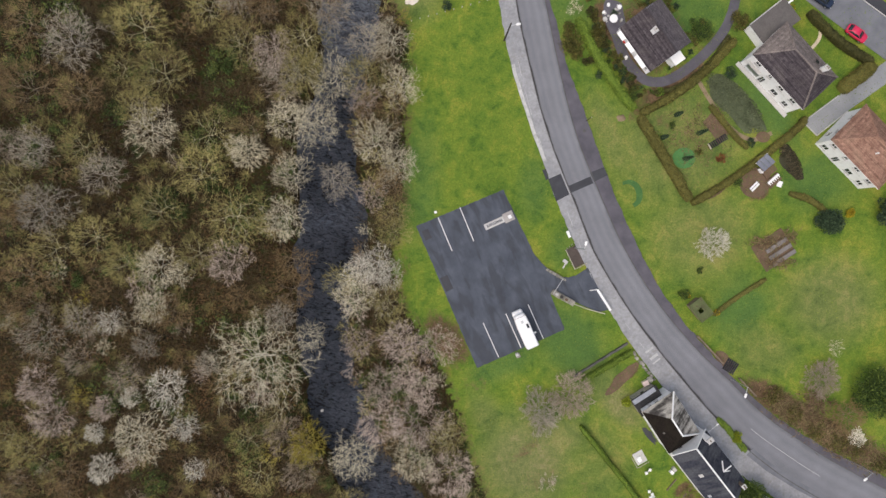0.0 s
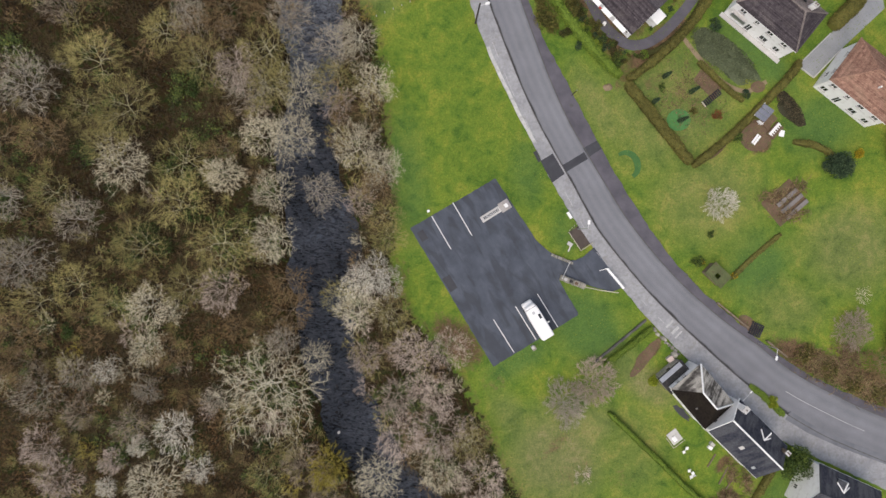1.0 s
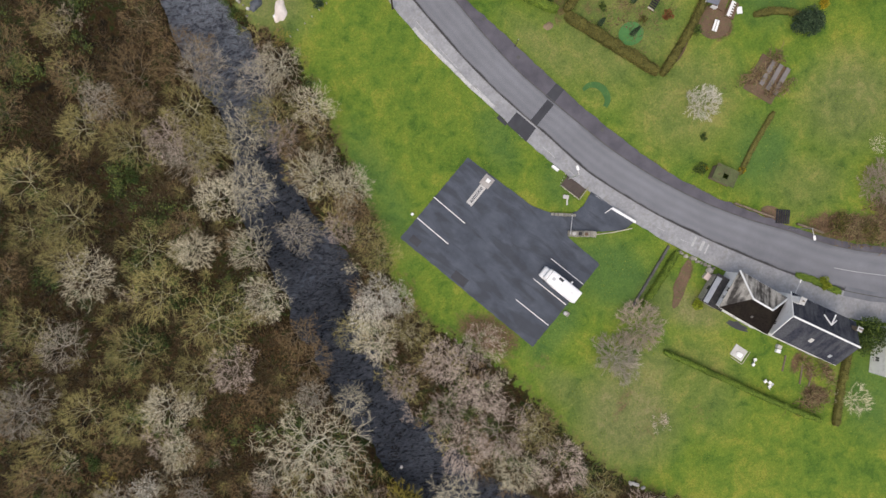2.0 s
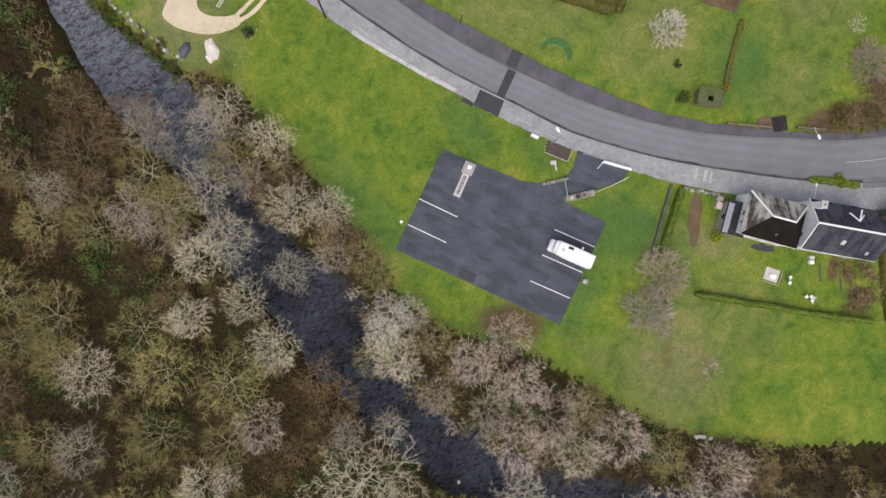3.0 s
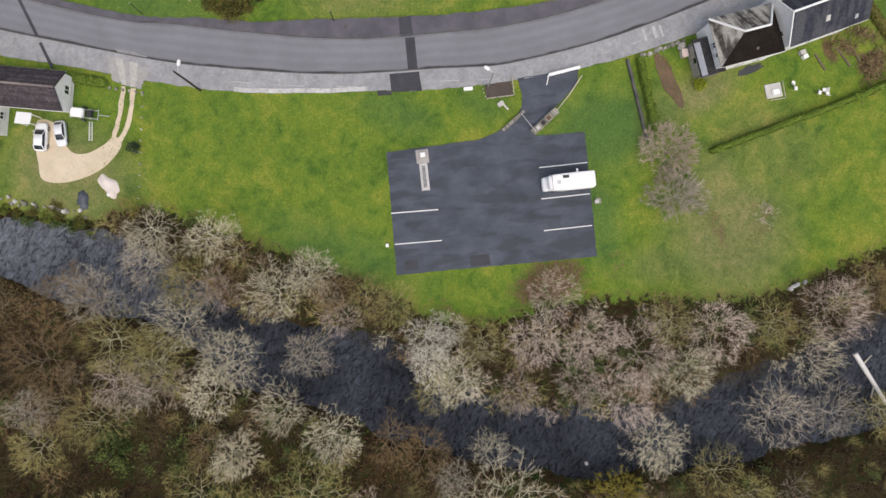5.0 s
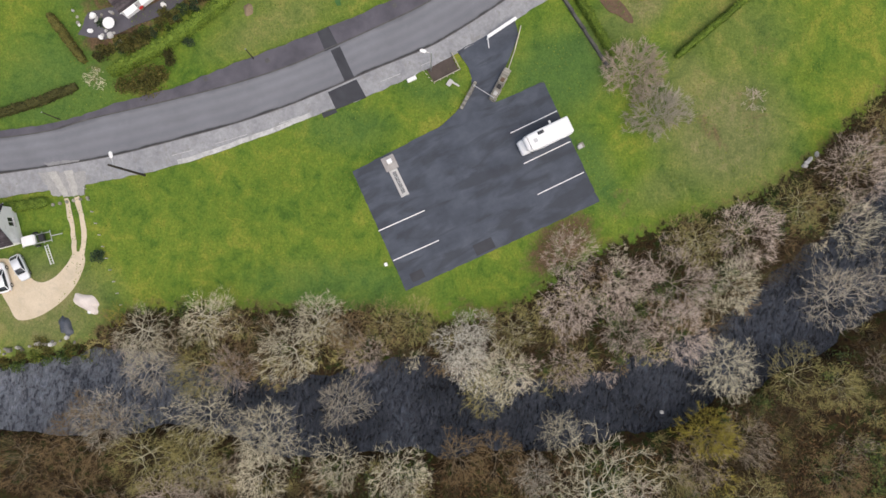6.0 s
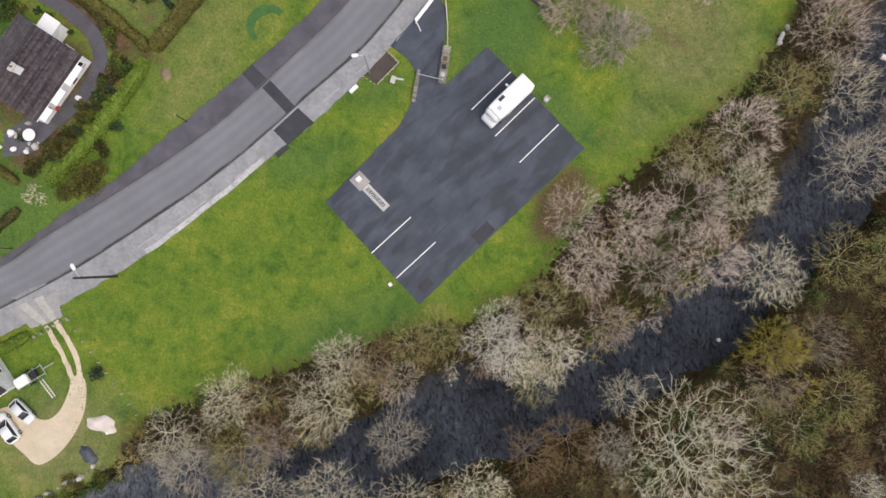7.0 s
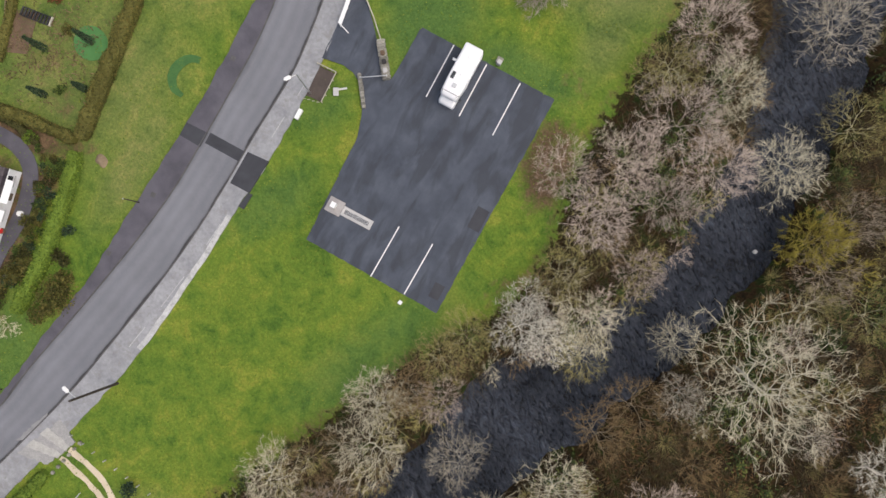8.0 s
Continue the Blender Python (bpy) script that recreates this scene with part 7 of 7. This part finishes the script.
setting("pavement_estate", strip("pavement_estate", offset(est, 5.2), offset(est, 3.1), -0.2, 0.13, DARK_PATCH), "dark footway beside the estate road", "footway")
setting("kerb_estate", strip("kerb_estate", offset(est, 3.25), offset(est, 3.1), -0.2, 0.15, PALE_CONCRETE), "pale kerb of the estate road", "kerb")
lay([(64.4, 26.3), (67.1, 24.0), (72.5, 28.7), (80.5, 35.0), (80, 38.9), (77.4, 36.9)], "pavement_grey_drive", surface("grey_drive", (0.19, 0.2, 0.21), (0.31, 0.32, 0.33), 0.25, 6.0, 0.85), "smooth grey concrete drive between two houses", "drive", 0.03)
for a, b in (((64.4, 26.3), (67.1, 24.0)), ((67.1, 24.0), (72.5, 28.7)), ((64.4, 26.3), (70.6, 31.4))):
    a, b = Vector(a), Vector(b)
    tagged(part("kerb_drive", box((b - a).length, 0.16, 0.3, (*((a + b) / 2), -0.1), math.degrees(math.atan2(b.y - a.y, b.x - a.x)), 0.02), PALE_CONCRETE), "pale concrete edging of the grey drive", "kerb", "", "structure")
band("pavement_garden_path", [(66.6, 44.2), (66.4, 41.5), (64.9, 39.4)], 0.6, 0.02, GRAVEL, "narrow pale front garden path", "path", 14)

# ---- garden things ----
cf = thing("cold_frame", "timber bed with weathered grey planks laid across", "cold frame", pose(61.0, 2.75, 0, 0, 0, 36))
part("soil", box(6.6, 5.4, 0.12, (-0.4, 0.3, -0.06), 0, 0.04), EARTH, cf, "dark soil with dead plants")
GREY_PLANK = surface("grey_planks", (0.1, 0.092, 0.088), (0.22, 0.2, 0.19), 0.8, 9.0, 0.9, 0, 0.4, 0.01, 0.2)
for k, (y, l) in enumerate(((-1.9, 4.9), (-0.55, 4.7), (0.8, 4.4))):
    part("plank", box(l, 0.75, 0.1, (0.35, y, 0.28), 0, 0.02, None, (6, 0)), GREY_PLANK, cf, "grey weathered plank")
    part("support", box(l, 0.1, 0.3, (0.35, y + 0.4, 0)), TIMBER, cf)
gh = thing("greenhouse", "small greenhouse with blue-grey panes and a bed", "greenhouse", pose(57.9, 17.6, 0, 0, 0, 44))
PANE = surface("dusty_glass", (0.12, 0.13, 0.16), (0.22, 0.23, 0.27), 0.8, 5.0, 0.25, 0, 0, 0)
for k in range(3):
    part("pane", box(0.85, 2.1, 0.05, (-0.9 + k * 0.9, 1.1, 1.5), 0, 0.01, None, (-14, 0)), PANE, gh)
for x in (-1.35, 1.35):
    for y in (0.1, 2.1):
        part("post", box(0.09, 0.09, 1.6, (x, y, 0)), WHITE, gh)
part("end_sheet", box(0.1, 1.0, 0.9, (-1.5, 0.4, 0.6), 0, 0.02), WHITE, gh, "white end sheet")
part("bed", box(2.6, 1.5, 0.3, (0.2, -0.9, 0), 0, 0.03), EARTH, gh, "dark earth bed")
frm = thing("vegetable_bed", "dark vegetable bed under a white timber frame", "vegetable bed", pose(59.6, 15.4, 0, 0, 0, 44))
part("bed", box(2.8, 1.6, 0.25, (0, 0, 0), 0, 0.03), EARTH, frm)
part("board", box(2.6, 0.45, 0.1, (0, 0.35, 0.4), 0, 0.02), WHITE, frm, "white board")
for k in range(6):
    part("slat", box(0.16, 0.5, 0.06, (-1.1 + k * 0.44, 0.05, 0.45)), WHITE, frm)
part("end_board", box(1.1, 0.9, 0.1, (0.4, -1.2, 0.15), 30, 0.02), WHITE, frm)
bn = thing("garden_bench", "pale weathered bench on bare soil", "bench", pose(56.0, 14.1, 0, 0, 0, 48))
for y in (-0.22, 0.22):
    part("plank", box(1.9, 0.36, 0.06, (0, y, 0.42), 0, 0.015), WHITE, bn)
for x in (-0.7, 0.7):
    part("leg", box(0.1, 0.7, 0.42, (x, 0, 0)), TIMBER, bn)
lf = thing("raised_bed", "dark slatted raised bed with a pale end", "raised bed", pose(48.9, 21.9, 0, 0, 0, 34))
for k in range(9):
    part("slat", box(0.2, 1.0, 0.08, (-1.5 + k * 0.4, 0, 0.2)), DARK_FELT, lf)
for y in (-0.5, 0.5):
    part("rail", box(3.6, 0.09, 0.26, (0, y, 0)), DARK_FELT, lf)
part("end_rail", box(0.12, 1.1, 0.3, (-1.8, 0, 0)), PALE_TIMBER, lf, "pale end rail")
MOSS = surface("mossy_felt", (0.06, 0.075, 0.03), (0.13, 0.15, 0.06), 0.7, 7.0, 0.95, 0, 0.5, 0.02, 0, (0.08, 0.06, 0.035))
hut = thing("garden_hut", "small old hut with a mossy green roof and hole", "hut", pose(46.9, -8.6, 0, 0, 0, -48))
for m, l in ((pose(0, -1.1, 0), 3.4), (pose(0, 1.1, 0, 0, 0, 180), 3.4), (pose(-1.7, 0, 0, 0, 0, -90), 1.9), (pose(1.7, 0, 0, 0, 0, 90), 1.9)):
    part("wall", wall_panel(l, 1.9, 0.15, []), TIMBER, hut).matrix_basis = m
hole = bmesh.new()
for sx, sy, x, y in ((1.55, 2.7, -1.15, 0), (1.45, 2.7, 1.2, 0), (0.9, 0.75, 0.03, -0.97), (0.9, 1.15, 0.03, 0.78)):
    box(sx, sy, 0.14, (x, y, 1.9), 0, 0.0, hole)
part("roof", hole, MOSS, hut)
part("roof_edge", rod((-1.9, -1.35, 1.98), (1.9, -1.35, 1.98), 0.1), MOSS, hut)
stp = thing("steps", "dark slatted steps down the road bank", "steps", pose(53.75, -18.95, 0, 0, 0, -28))
for k in range(6):
    part("tread", box(0.3, 2.3, 0.08, (-0.95 + k * 0.38, 0, 0.1 + 0.03 * k), 0, 0.01), DARK_FELT, stp)
for y in (-1.1, 1.1):
    part("string", box(2.4, 0.1, 0.2, (0, y, -0.02)), BLACK, stp)
wl = thing("retaining_wall", "low dark brick retaining wall behind the footway", "wall", Matrix())
for a, b in (((47.2, -13.6), (52.3, -18.5)), ((55.4, -21.0), (58.8, -24.2))):
    a, b = Vector(a), Vector(b)
    part("wall_run", box((b - a).length, 0.25, 0.6, (*((a + b) / 2), 0), math.degrees(math.atan2(b.y - a.y, b.x - a.x)), 0.03), TIMBER, wl)
fw = thing("field_wall", "dark low stone wall between field and terrace garden", "wall", Matrix())
for k in range(12):
    a, b = Vector((34.5, -15.5)).lerp(Vector((24.9, -22.1)), k / 12), Vector((34.5, -15.5)).lerp(Vector((24.9, -22.1)), (k + 1) / 12)
    part("stone", box((b - a).length * 1.04, 0.4, 0.4 + 0.1 * (k % 3), (*((a + b) / 2), -0.05), math.degrees(math.atan2(b.y - a.y, b.x - a.x)) + (k % 3 - 1) * 2, 0.06), KERB, fw)
gw = thing("boundary_wall", "low rough stone wall along the footway", "wall", Matrix())
rr = random.Random(5)
for k in range(14):
    p = Vector((35.6, -17.3)).lerp(Vector((39.6, -21.8)), k / 13)
    part("stone", box(rr.uniform(0.35, 0.7), rr.uniform(0.35, 0.6), rr.uniform(0.25, 0.55), (p.x + rr.uniform(-0.15, 0.15), p.y + rr.uniform(-0.15, 0.15), -0.05), rr.uniform(0, 90), 0.08), STONE, gw)
bs = thing("bin_store", "small pale box beside the lean-to", "box", pose(38.0, -22.6, 0, 0, 0, 30))
part("body", box(1.0, 0.8, 0.9, (0, 0, 0), 0, 0.05), PALE_TIMBER, bs)
part("lid", box(1.1, 0.9, 0.08, (0, 0, 0.9), 0, 0.02), surface("pink_lid", (0.5, 0.4, 0.36), (0.66, 0.55, 0.5), 1.0, 8.0), bs)
pd = thing("patio_slab", "square pale patio slab with a white cover", "patio", pose(38.0, -36.5, 0, 0, 0, -58))
part("slab", box(2.3, 2.0, 0.14, (0, 0, -0.04), 0, 0.02), PALE_CONCRETE, pd)
part("cover", box(1.1, 0.75, 0.35, (0.15, -0.25, 0.1), 0, 0.12), WHITE, pd, "white rounded cover")
for y, x, sx, sy in ((0, 1.55, 0.1, 2.3), (-1.3, 0.4, 2.3, 0.1)):
    part("timber_edge", box(sx, sy, 0.1, (x, y, -0.03)), PALE_TIMBER, pd)


def garden_chair(x, y, turn, label="pale folding garden chair on the lawn"):
    ob = thing("garden_chair", label, "chair", pose(x, y, 0, 0, 0, turn), "garden chairs")
    part("seat", box(0.5, 0.5, 0.05, (0, 0, 0.4), 0, 0.01), WHITE, ob)
    part("backrest", box(0.5, 0.06, 0.5, (0, 0.27, 0.42), 0, 0.01, None, (-15, 0)), WHITE, ob)
    for sx in (-0.2, 0.2):
        for sy in (-0.2, 0.2):
            part("leg", rod((sx, sy, -0.03), (sx, sy, 0.42), 0.025, None, 6), STEEL, ob)
    return ob


for x, y, a in ((39.3, -39.2, 20), (39.9, -38.6, 80), (40.0, -42.6, 10), (40.6, -43.1, 200), (40.3, -43.7, 100)):
    garden_chair(x, y, a)
tagged(part("water_butt", box(0.8, 0.6, 0.7, (44.4, -38.3, -0.02), -49, 0.05), PALE_CONCRETE), "pale box beside the house wall", "box", "garden boxes")
tagged(part("water_butt", box(0.75, 0.6, 0.6, (44.0, -38.9, -0.02), -40, 0.05), WHITE), "white box beside the house wall", "box", "garden boxes")
for a, b in (((45.0, -40.2), (43.4, -42.4)), ((47.0, -42.8), (45.2, -45.6)), ((47.8, -44.8), (46.4, -46.6))):
    tagged(part("timber_sleeper", rod((*a, 0.1), (*b, 0.08), 0.14, None, 8), TIMBER), "weathered timber edging a garden bed", "timber", "garden timbers")
# bungalow's terrace
rr = random.Random(9)
for k in range(16):
    x, y = rr.uniform(26.6, 30.4), rr.uniform(42.2, 47.2)
    tagged(part("garden_stone", box(rr.uniform(0.3, 0.6), rr.uniform(0.25, 0.5), rr.uniform(0.15, 0.4), (x, y, -0.04), rr.uniform(0, 90), 0.09), PALE_CONCRETE if k % 3 else STONE), "pale ornamental stone beside the bungalow", "stone", "garden stones")
tb = thing("garden_table", "round white garden table beside the bungalow", "table", pose(28.4, 42.6, 0))
part("tabletop", rod((0, 0, 0.7), (0, 0, 0.75), 0.75, None, 24), WHITE, tb)
part("pedestal", rod((0, 0, -0.03), (0, 0, 0.7), 0.09), WHITE, tb)
fl = thing("flower_tub", "round tub of bright red flowers", "flower tub", pose(30.7, 38.7, 0))
part("tub", rod((0, 0, -0.03), (0, 0, 0.4), 0.3, 0.38, 16), TIMBER, fl)
part("flowers", box(0.7, 0.6, 0.35, (0, 0, 0.38), 0, 0.15), paint_of("red_petals", (0.6, 0.02, 0.02), 0.7), fl)
tagged(part("paving_slab", box(0.8, 0.6, 0.06, (32.0, 35.4, -0.03), 40, 0.01), PALE_CONCRETE), "pale paving slab beside the drive", "slab")

# ---- the cottage's drive and yard ----
lay([tuple(p) for p in curve([(-8.2, 54.3), (-9.8, 53.2), (-9.4, 50.8), (-7.7, 48.2), (-5.4, 46.2), (-2.7, 45.1), (-1.2, 45.2), (-1.0, 46.4), (-2.6, 47.3), (-4.5, 49.1), (-4.8, 51.2), (-2.2, 54.2), (-2.6, 56.6), (-5.6, 55.8), (-8.2, 54.3)], 70)][:-1],
    "pavement_gravel", GRAVEL, "pale gravel yard in front of the cottage", "drive", 0.03)
for points in ([(5.9, 47.6), (4.2, 47.2), (2.4, 46.8), (0.2, 46.4), (-2.0, 46.3)], [(6.1, 46.3), (4.2, 45.8), (2.4, 45.4), (0.2, 45.3), (-1.8, 45.6)]):
    track = ragged(curve(points, 30), 0.1, 4)
    setting("pavement_track", strip("pavement_track", ragged(offset(track, 0.3), 0.14, 6), ragged(offset(track, -0.3), 0.14, 7), -0.2, 0.02, GRAVEL), "pale gravel wheel track to the cottage", "wheel track")
DUST = surface("gravel_dust", (0.3, 0.29, 0.27), (0.5, 0.485, 0.45), 1.6, 7.0, 0.95)
THIN_DUST = surface("thin_gravel_dust", (0.23, 0.228, 0.225), (0.4, 0.39, 0.37), 0.9, 6.0, 0.95)
lay(worn_edge([(9.35, 45.2), (9.1, 51.2), (6.1, 49.2), (6.4, 45.3)], 0.35, 0.14, 17), "pavement_dust", THIN_DUST, "thin pale dust over the footway at the cottage drive", "dust", 0.129)
lay(worn_edge([(10.9, 46.0), (10.4, 50.6), (9.75, 49.9), (10.0, 46.6)], 0.3, 0.12, 18), "road_dust", surface("road_dust", (0.2, 0.2, 0.205), (0.29, 0.288, 0.285), 0.9, 6.0, 0.95), "thin pale dust on the road at the cottage drive", "dust", 0.034)
for o in ([(9.3, 48.9), (9.1, 50.0), (6.0, 47.9), (6.1, 47.2)], [(9.5, 46.9), (9.4, 48.0), (6.1, 46.7), (6.3, 46.0)]):
    lay(worn_edge(o, 0.3, 0.09, 19), "pavement_wheel_mark", DUST, "pale dusty wheel marks over the footway", "wheel mark", 0.133)
for a, b, z in (((4.75, 57.2), (7.4, 60.0), 0.13), ((7.4, 60.0), (12.3, 65.2), 0.036)):
    a, b = Vector(a), Vector(b)
    tagged(part("road_tar_strip", box((b - a).length, 0.42, 0.012, (*((a + b) / 2), z - 0.012), math.degrees(math.atan2(b.y - a.y, b.x - a.x))), DARK_PATCH), "dark tarred strip across the road and footway", "asphalt patch", "", "structure")
heap = mound("sand_mound", -7.4, 44.6, 1.7, 1.0, 60, 0.4, SAND, "heap of pale sand on the grass", 0, 0.1, "sand heap")
tarp = mound("tarpaulin", -10.4, 47.2, 1.3, 0.8, 20, 0.6, surface("blue_grey_tarpaulin", (0.05, 0.06, 0.075), (0.1, 0.11, 0.13), 0.8, 5.0, 0.5), "heap under a dark blue-grey tarpaulin", 0, 0.1, "tarpaulin")
tagged(part("white_sack", box(0.5, 0.4, 0.35, (-8.6, 44.2, -0.03), 30, 0.12), WHITE), "white sack beside the sand heap", "sack")
rw = thing("river_wall", "low pale stone wall along the river bank", "wall", Matrix())
for k in range(40):
    p = Vector((-15.2, 61.5)).lerp(Vector((-12.1, 46.2)), k / 39)
    p += Vector((rr.gauss(0, 0.28), rr.gauss(0, 0.15)))
    if rr.random() < 0.3:
        continue
    part("stone", box(rr.uniform(0.25, 0.75), rr.uniform(0.25, 0.55), rr.uniform(0.4, 0.7), (p.x, p.y, -0.2), 78 + rr.uniform(-35, 35), 0.08), STONE if k % 4 else PALE_CONCRETE, rw)
fn = thing("post_fence", "row of short white posts along the field edge", "fence", Matrix())
for k in range(11):
    p = Vector((7.2, 45.2)).lerp(Vector((-7.6, 40.2)), k / 10)
    part("post", box(0.1, 0.1, 0.6, (p.x, p.y, -0.05), 10 * k), PALE_CONCRETE, fn)
for k in range(6):
    p = Vector((5.0, 49.2)).lerp(Vector((6.0, 44.9)), k / 5)
    tagged(part("entrance_stone", box(0.4, 0.35, 0.35, (p.x, p.y, -0.05), 20 * k, 0.08), STONE), "rough stone edging the cottage entrance", "stone", "entrance stones")
bt = thing("boat_trailer", "steel boat trailer with white covered load", "trailer", pose(0.6, 50.6, 0, 0, 0, -75))
part("frame_rail", rod((-2.2, -0.55, 0.55), (1.6, -0.55, 0.55), 0.06), STEEL, bt)
part("frame_rail", rod((-2.2, 0.55, 0.55), (1.6, 0.55, 0.55), 0.06), STEEL, bt)
for x in (-2.0, -0.7, 0.6, 1.6):
    part("crossbar", rod((x, -0.75, 0.58), (x, 0.75, 0.58), 0.05), STEEL, bt)
part("drawbar", rod((1.6, 0, 0.55), (3.0, 0, 0.45), 0.06), STEEL, bt)
part("load", box(1.7, 1.2, 0.6, (-1.0, 0, 0.6), 0, 0.12), WHITE, bt, "white covered load")
part("box", box(0.7, 0.9, 0.45, (0.6, 0, 0.6), 0, 0.06), BLACK, bt)
for sy in (-0.85, 0.85):
    wheel(bt, -0.4, sy, 0.3, 0.18)
ld = thing("ladder", "white ladder lying on the grass", "ladder", pose(-1.4, 49.5, 0.02, 0, 0, 20))
for y in (-0.2, 0.2):
    part("stile", box(2.6, 0.07, 0.06, (0, y, 0)), WHITE, ld)
for k in range(8):
    part("rung", box(0.05, 0.4, 0.05, (-1.15 + k * 0.33, 0, 0.01)), WHITE, ld)
fc = thing("picket_fence", "short white picket fence before the cottage", "fence", pose(-6.1, 63.2, 0, 0, 0, 100))
for k in range(7):
    part("picket", box(0.16, 0.9, 0.05, (-1.5 + k * 0.5, 0, 0.9)), WHITE, fc)
for x in (-1.5, 1.5):
    part("post", box(0.12, 0.12, 0.92, (x, 0, 0)), WHITE, fc)
# weir stones and driftwood
lg = thing("fallen_trunk", "long bleached trunk lying in the river", "fallen trunk", Matrix())
part("trunk", rod((7.6, -61.4, -1.1), (2.4, -68.4, -1.15), 0.36, 0.26, 12), surface("bleached_wood", (0.5, 0.48, 0.45), (0.72, 0.7, 0.66), 1.0, 8.0), lg)
part("branch", rod((4.6, -65.6, -1.1), (2.4, -65.8, -1.0), 0.16, 0.06, 8), PALE_TIMBER, lg)
part("branch", rod((6.4, -63, -1.1), (8.2, -63.6, -0.8), 0.14, 0.05, 8), PALE_TIMBER, lg)
for x, y in ((13.6, -49.3), (13.2, -48.9), (12.7, -48.6), (14.3, -50.2)):
    tagged(part("field_stone", box(0.8, 0.5, 0.45, (x, y, -0.08), x * 50, 0.14), PALE_CONCRETE), "pale boulder at the edge of the field", "boulder", "boulders")
for x, y in ((-20.5, -30.6),):
    tagged(part("river_rock", box(0.6, 0.45, 0.5, (x, y, -1.55), x * 50, 0.14), PALE_CONCRETE), "pale rock breaking the river surface", "rock", "river rocks")

# ---- grass tufts, too fine to count ----
r = random.Random(41)
tufts = []
bad = [PARK, [tuple(p) for p in KERB_EAST] + [tuple(p) for p in PATH_WEST[::-1]], [tuple(p) for p in PATH_EAST] + [tuple(p) for p in KERB_EAST[::-1]]]
cand = np.array([(r.uniform(-10, 82), r.uniform(-58, 48)) for _ in range(60000)])
cand = cand[[noise.noise(Vector((x * 0.3, y * 0.3, 2))) > r.uniform(-0.5, 0.6) for x, y in cand]]
ok = ~(inside(cand[:, 0], cand[:, 1], STRIP_OUTLINE) | inside(cand[:, 0], cand[:, 1], RIVER_OUTLINE) | inside(cand[:, 0], cand[:, 1], WOOD_OUTLINE))
for poly in bad:
    ok &= ~inside(cand[:, 0], cand[:, 1], poly)
for line in (KERB_WEST, PATH_WEST, PATH_EAST):
    ok &= distance(cand[:, 0], cand[:, 1], line) > 0.5
for x, y in cand[ok]:
    tufts.append((x, y, -0.05))
blades("grass", tufts, GRASS_BLADE, "rough grass tufts in the field and verges", "grass", 0.2, 0.8, 0.05, 42)


# ---- dead scrub on the road bank and rough tufts in the kitchen garden ----
rr = random.Random(91)
places = []
for cx, cy, sx, sy, n in ((66, -27, 5, 2.2, 1500), (73, -31, 5, 2.2, 1600), (80, -34, 5, 2.5, 1200), (70, -25, 3, 2, 500)):
    for _ in range(n):
        u, v = rr.gauss(0, sx * 0.5), rr.gauss(0, sy * 0.5)
        x, y = cx + u * 0.87 + v * 0.5, cy - u * 0.5 + v * 0.87
        places.append((x, y, ground_at(x, y) - 0.02))
for cx, cy, sx, sy, n in ((58.8, 3.9, 3.0, 1.0, 260), (61.4, 0.6, 2.6, 0.9, 240), (63.2, 5.4, 1.6, 1.2, 120), (46.4, -48.9, 2.4, 1.3, 420), (47.6, -43.6, 1.0, 2.4, 150), (50.0, -45.2, 0.9, 2.6, 170)):
    for _ in range(n):
        x, y = cx + rr.gauss(0, sx * 0.5), cy + rr.gauss(0, sy * 0.5)
        places.append((x, y, ground_at(x, y) - 0.02))
blades("scrub", places, SCRUB, "dead brown grass and bracken on the road bank", "scrub", 0.75, 1.1, 0.05, 93)
places = []
for _ in range(2600):
    x, y = rr.gauss(44.5, 3.6), rr.gauss(22.5, 4.2)
    if noise.noise(Vector((x * 0.5, y * 0.5, 31))) > rr.uniform(-0.2, 0.4) and in_poly(x, y, [(35, 25.5), (44.6, 11.5), (56, 19.5), (46.5, 32.5)]):
        places.append((x, y, ground_at(x, y) - 0.02))
blades("rough_tufts", places, SCRUB, "dead brown tufts in the kitchen garden's rough grass", "tufts", 0.3, 1.0, 0.05, 95)
lay(oval(33.9, -22.0, 4.2, 1.0, 48, 34, 0.3), "pavement_worn_soil", EARTH, "strip of worn bare soil in the terrace garden", "garden bed", 0.02)
# Dark oval laid on the ground below the terrace wall.
lay(oval(39.7, -32.4, 2.0, 0.55, -50, 30, 0.4), "pavement_dark_oval", DARK_PATCH, "dark oval patch below the terrace wall", "paving", 0.024)
for k, (x, y) in enumerate(((30.0, 47.4), (29.5, 44.9), (26.7, 43.8), (26.2, 41.2), (27.5, 45.2), (28.2, 46.6), (27.0, 42.6), (31.2, 36.0), (30.8, 39.2))):
    w = rr.uniform(0.35, 0.8)
    tagged(part("garden_pot", box(w, w * rr.uniform(0.6, 1.0), rr.uniform(0.3, 0.6), (x, y, -0.02), rr.uniform(0, 90), 0.12), WHITE if k % 3 else PALE_CONCRETE), "pale garden pot beside the bungalow's drive", "pot", "garden pots")
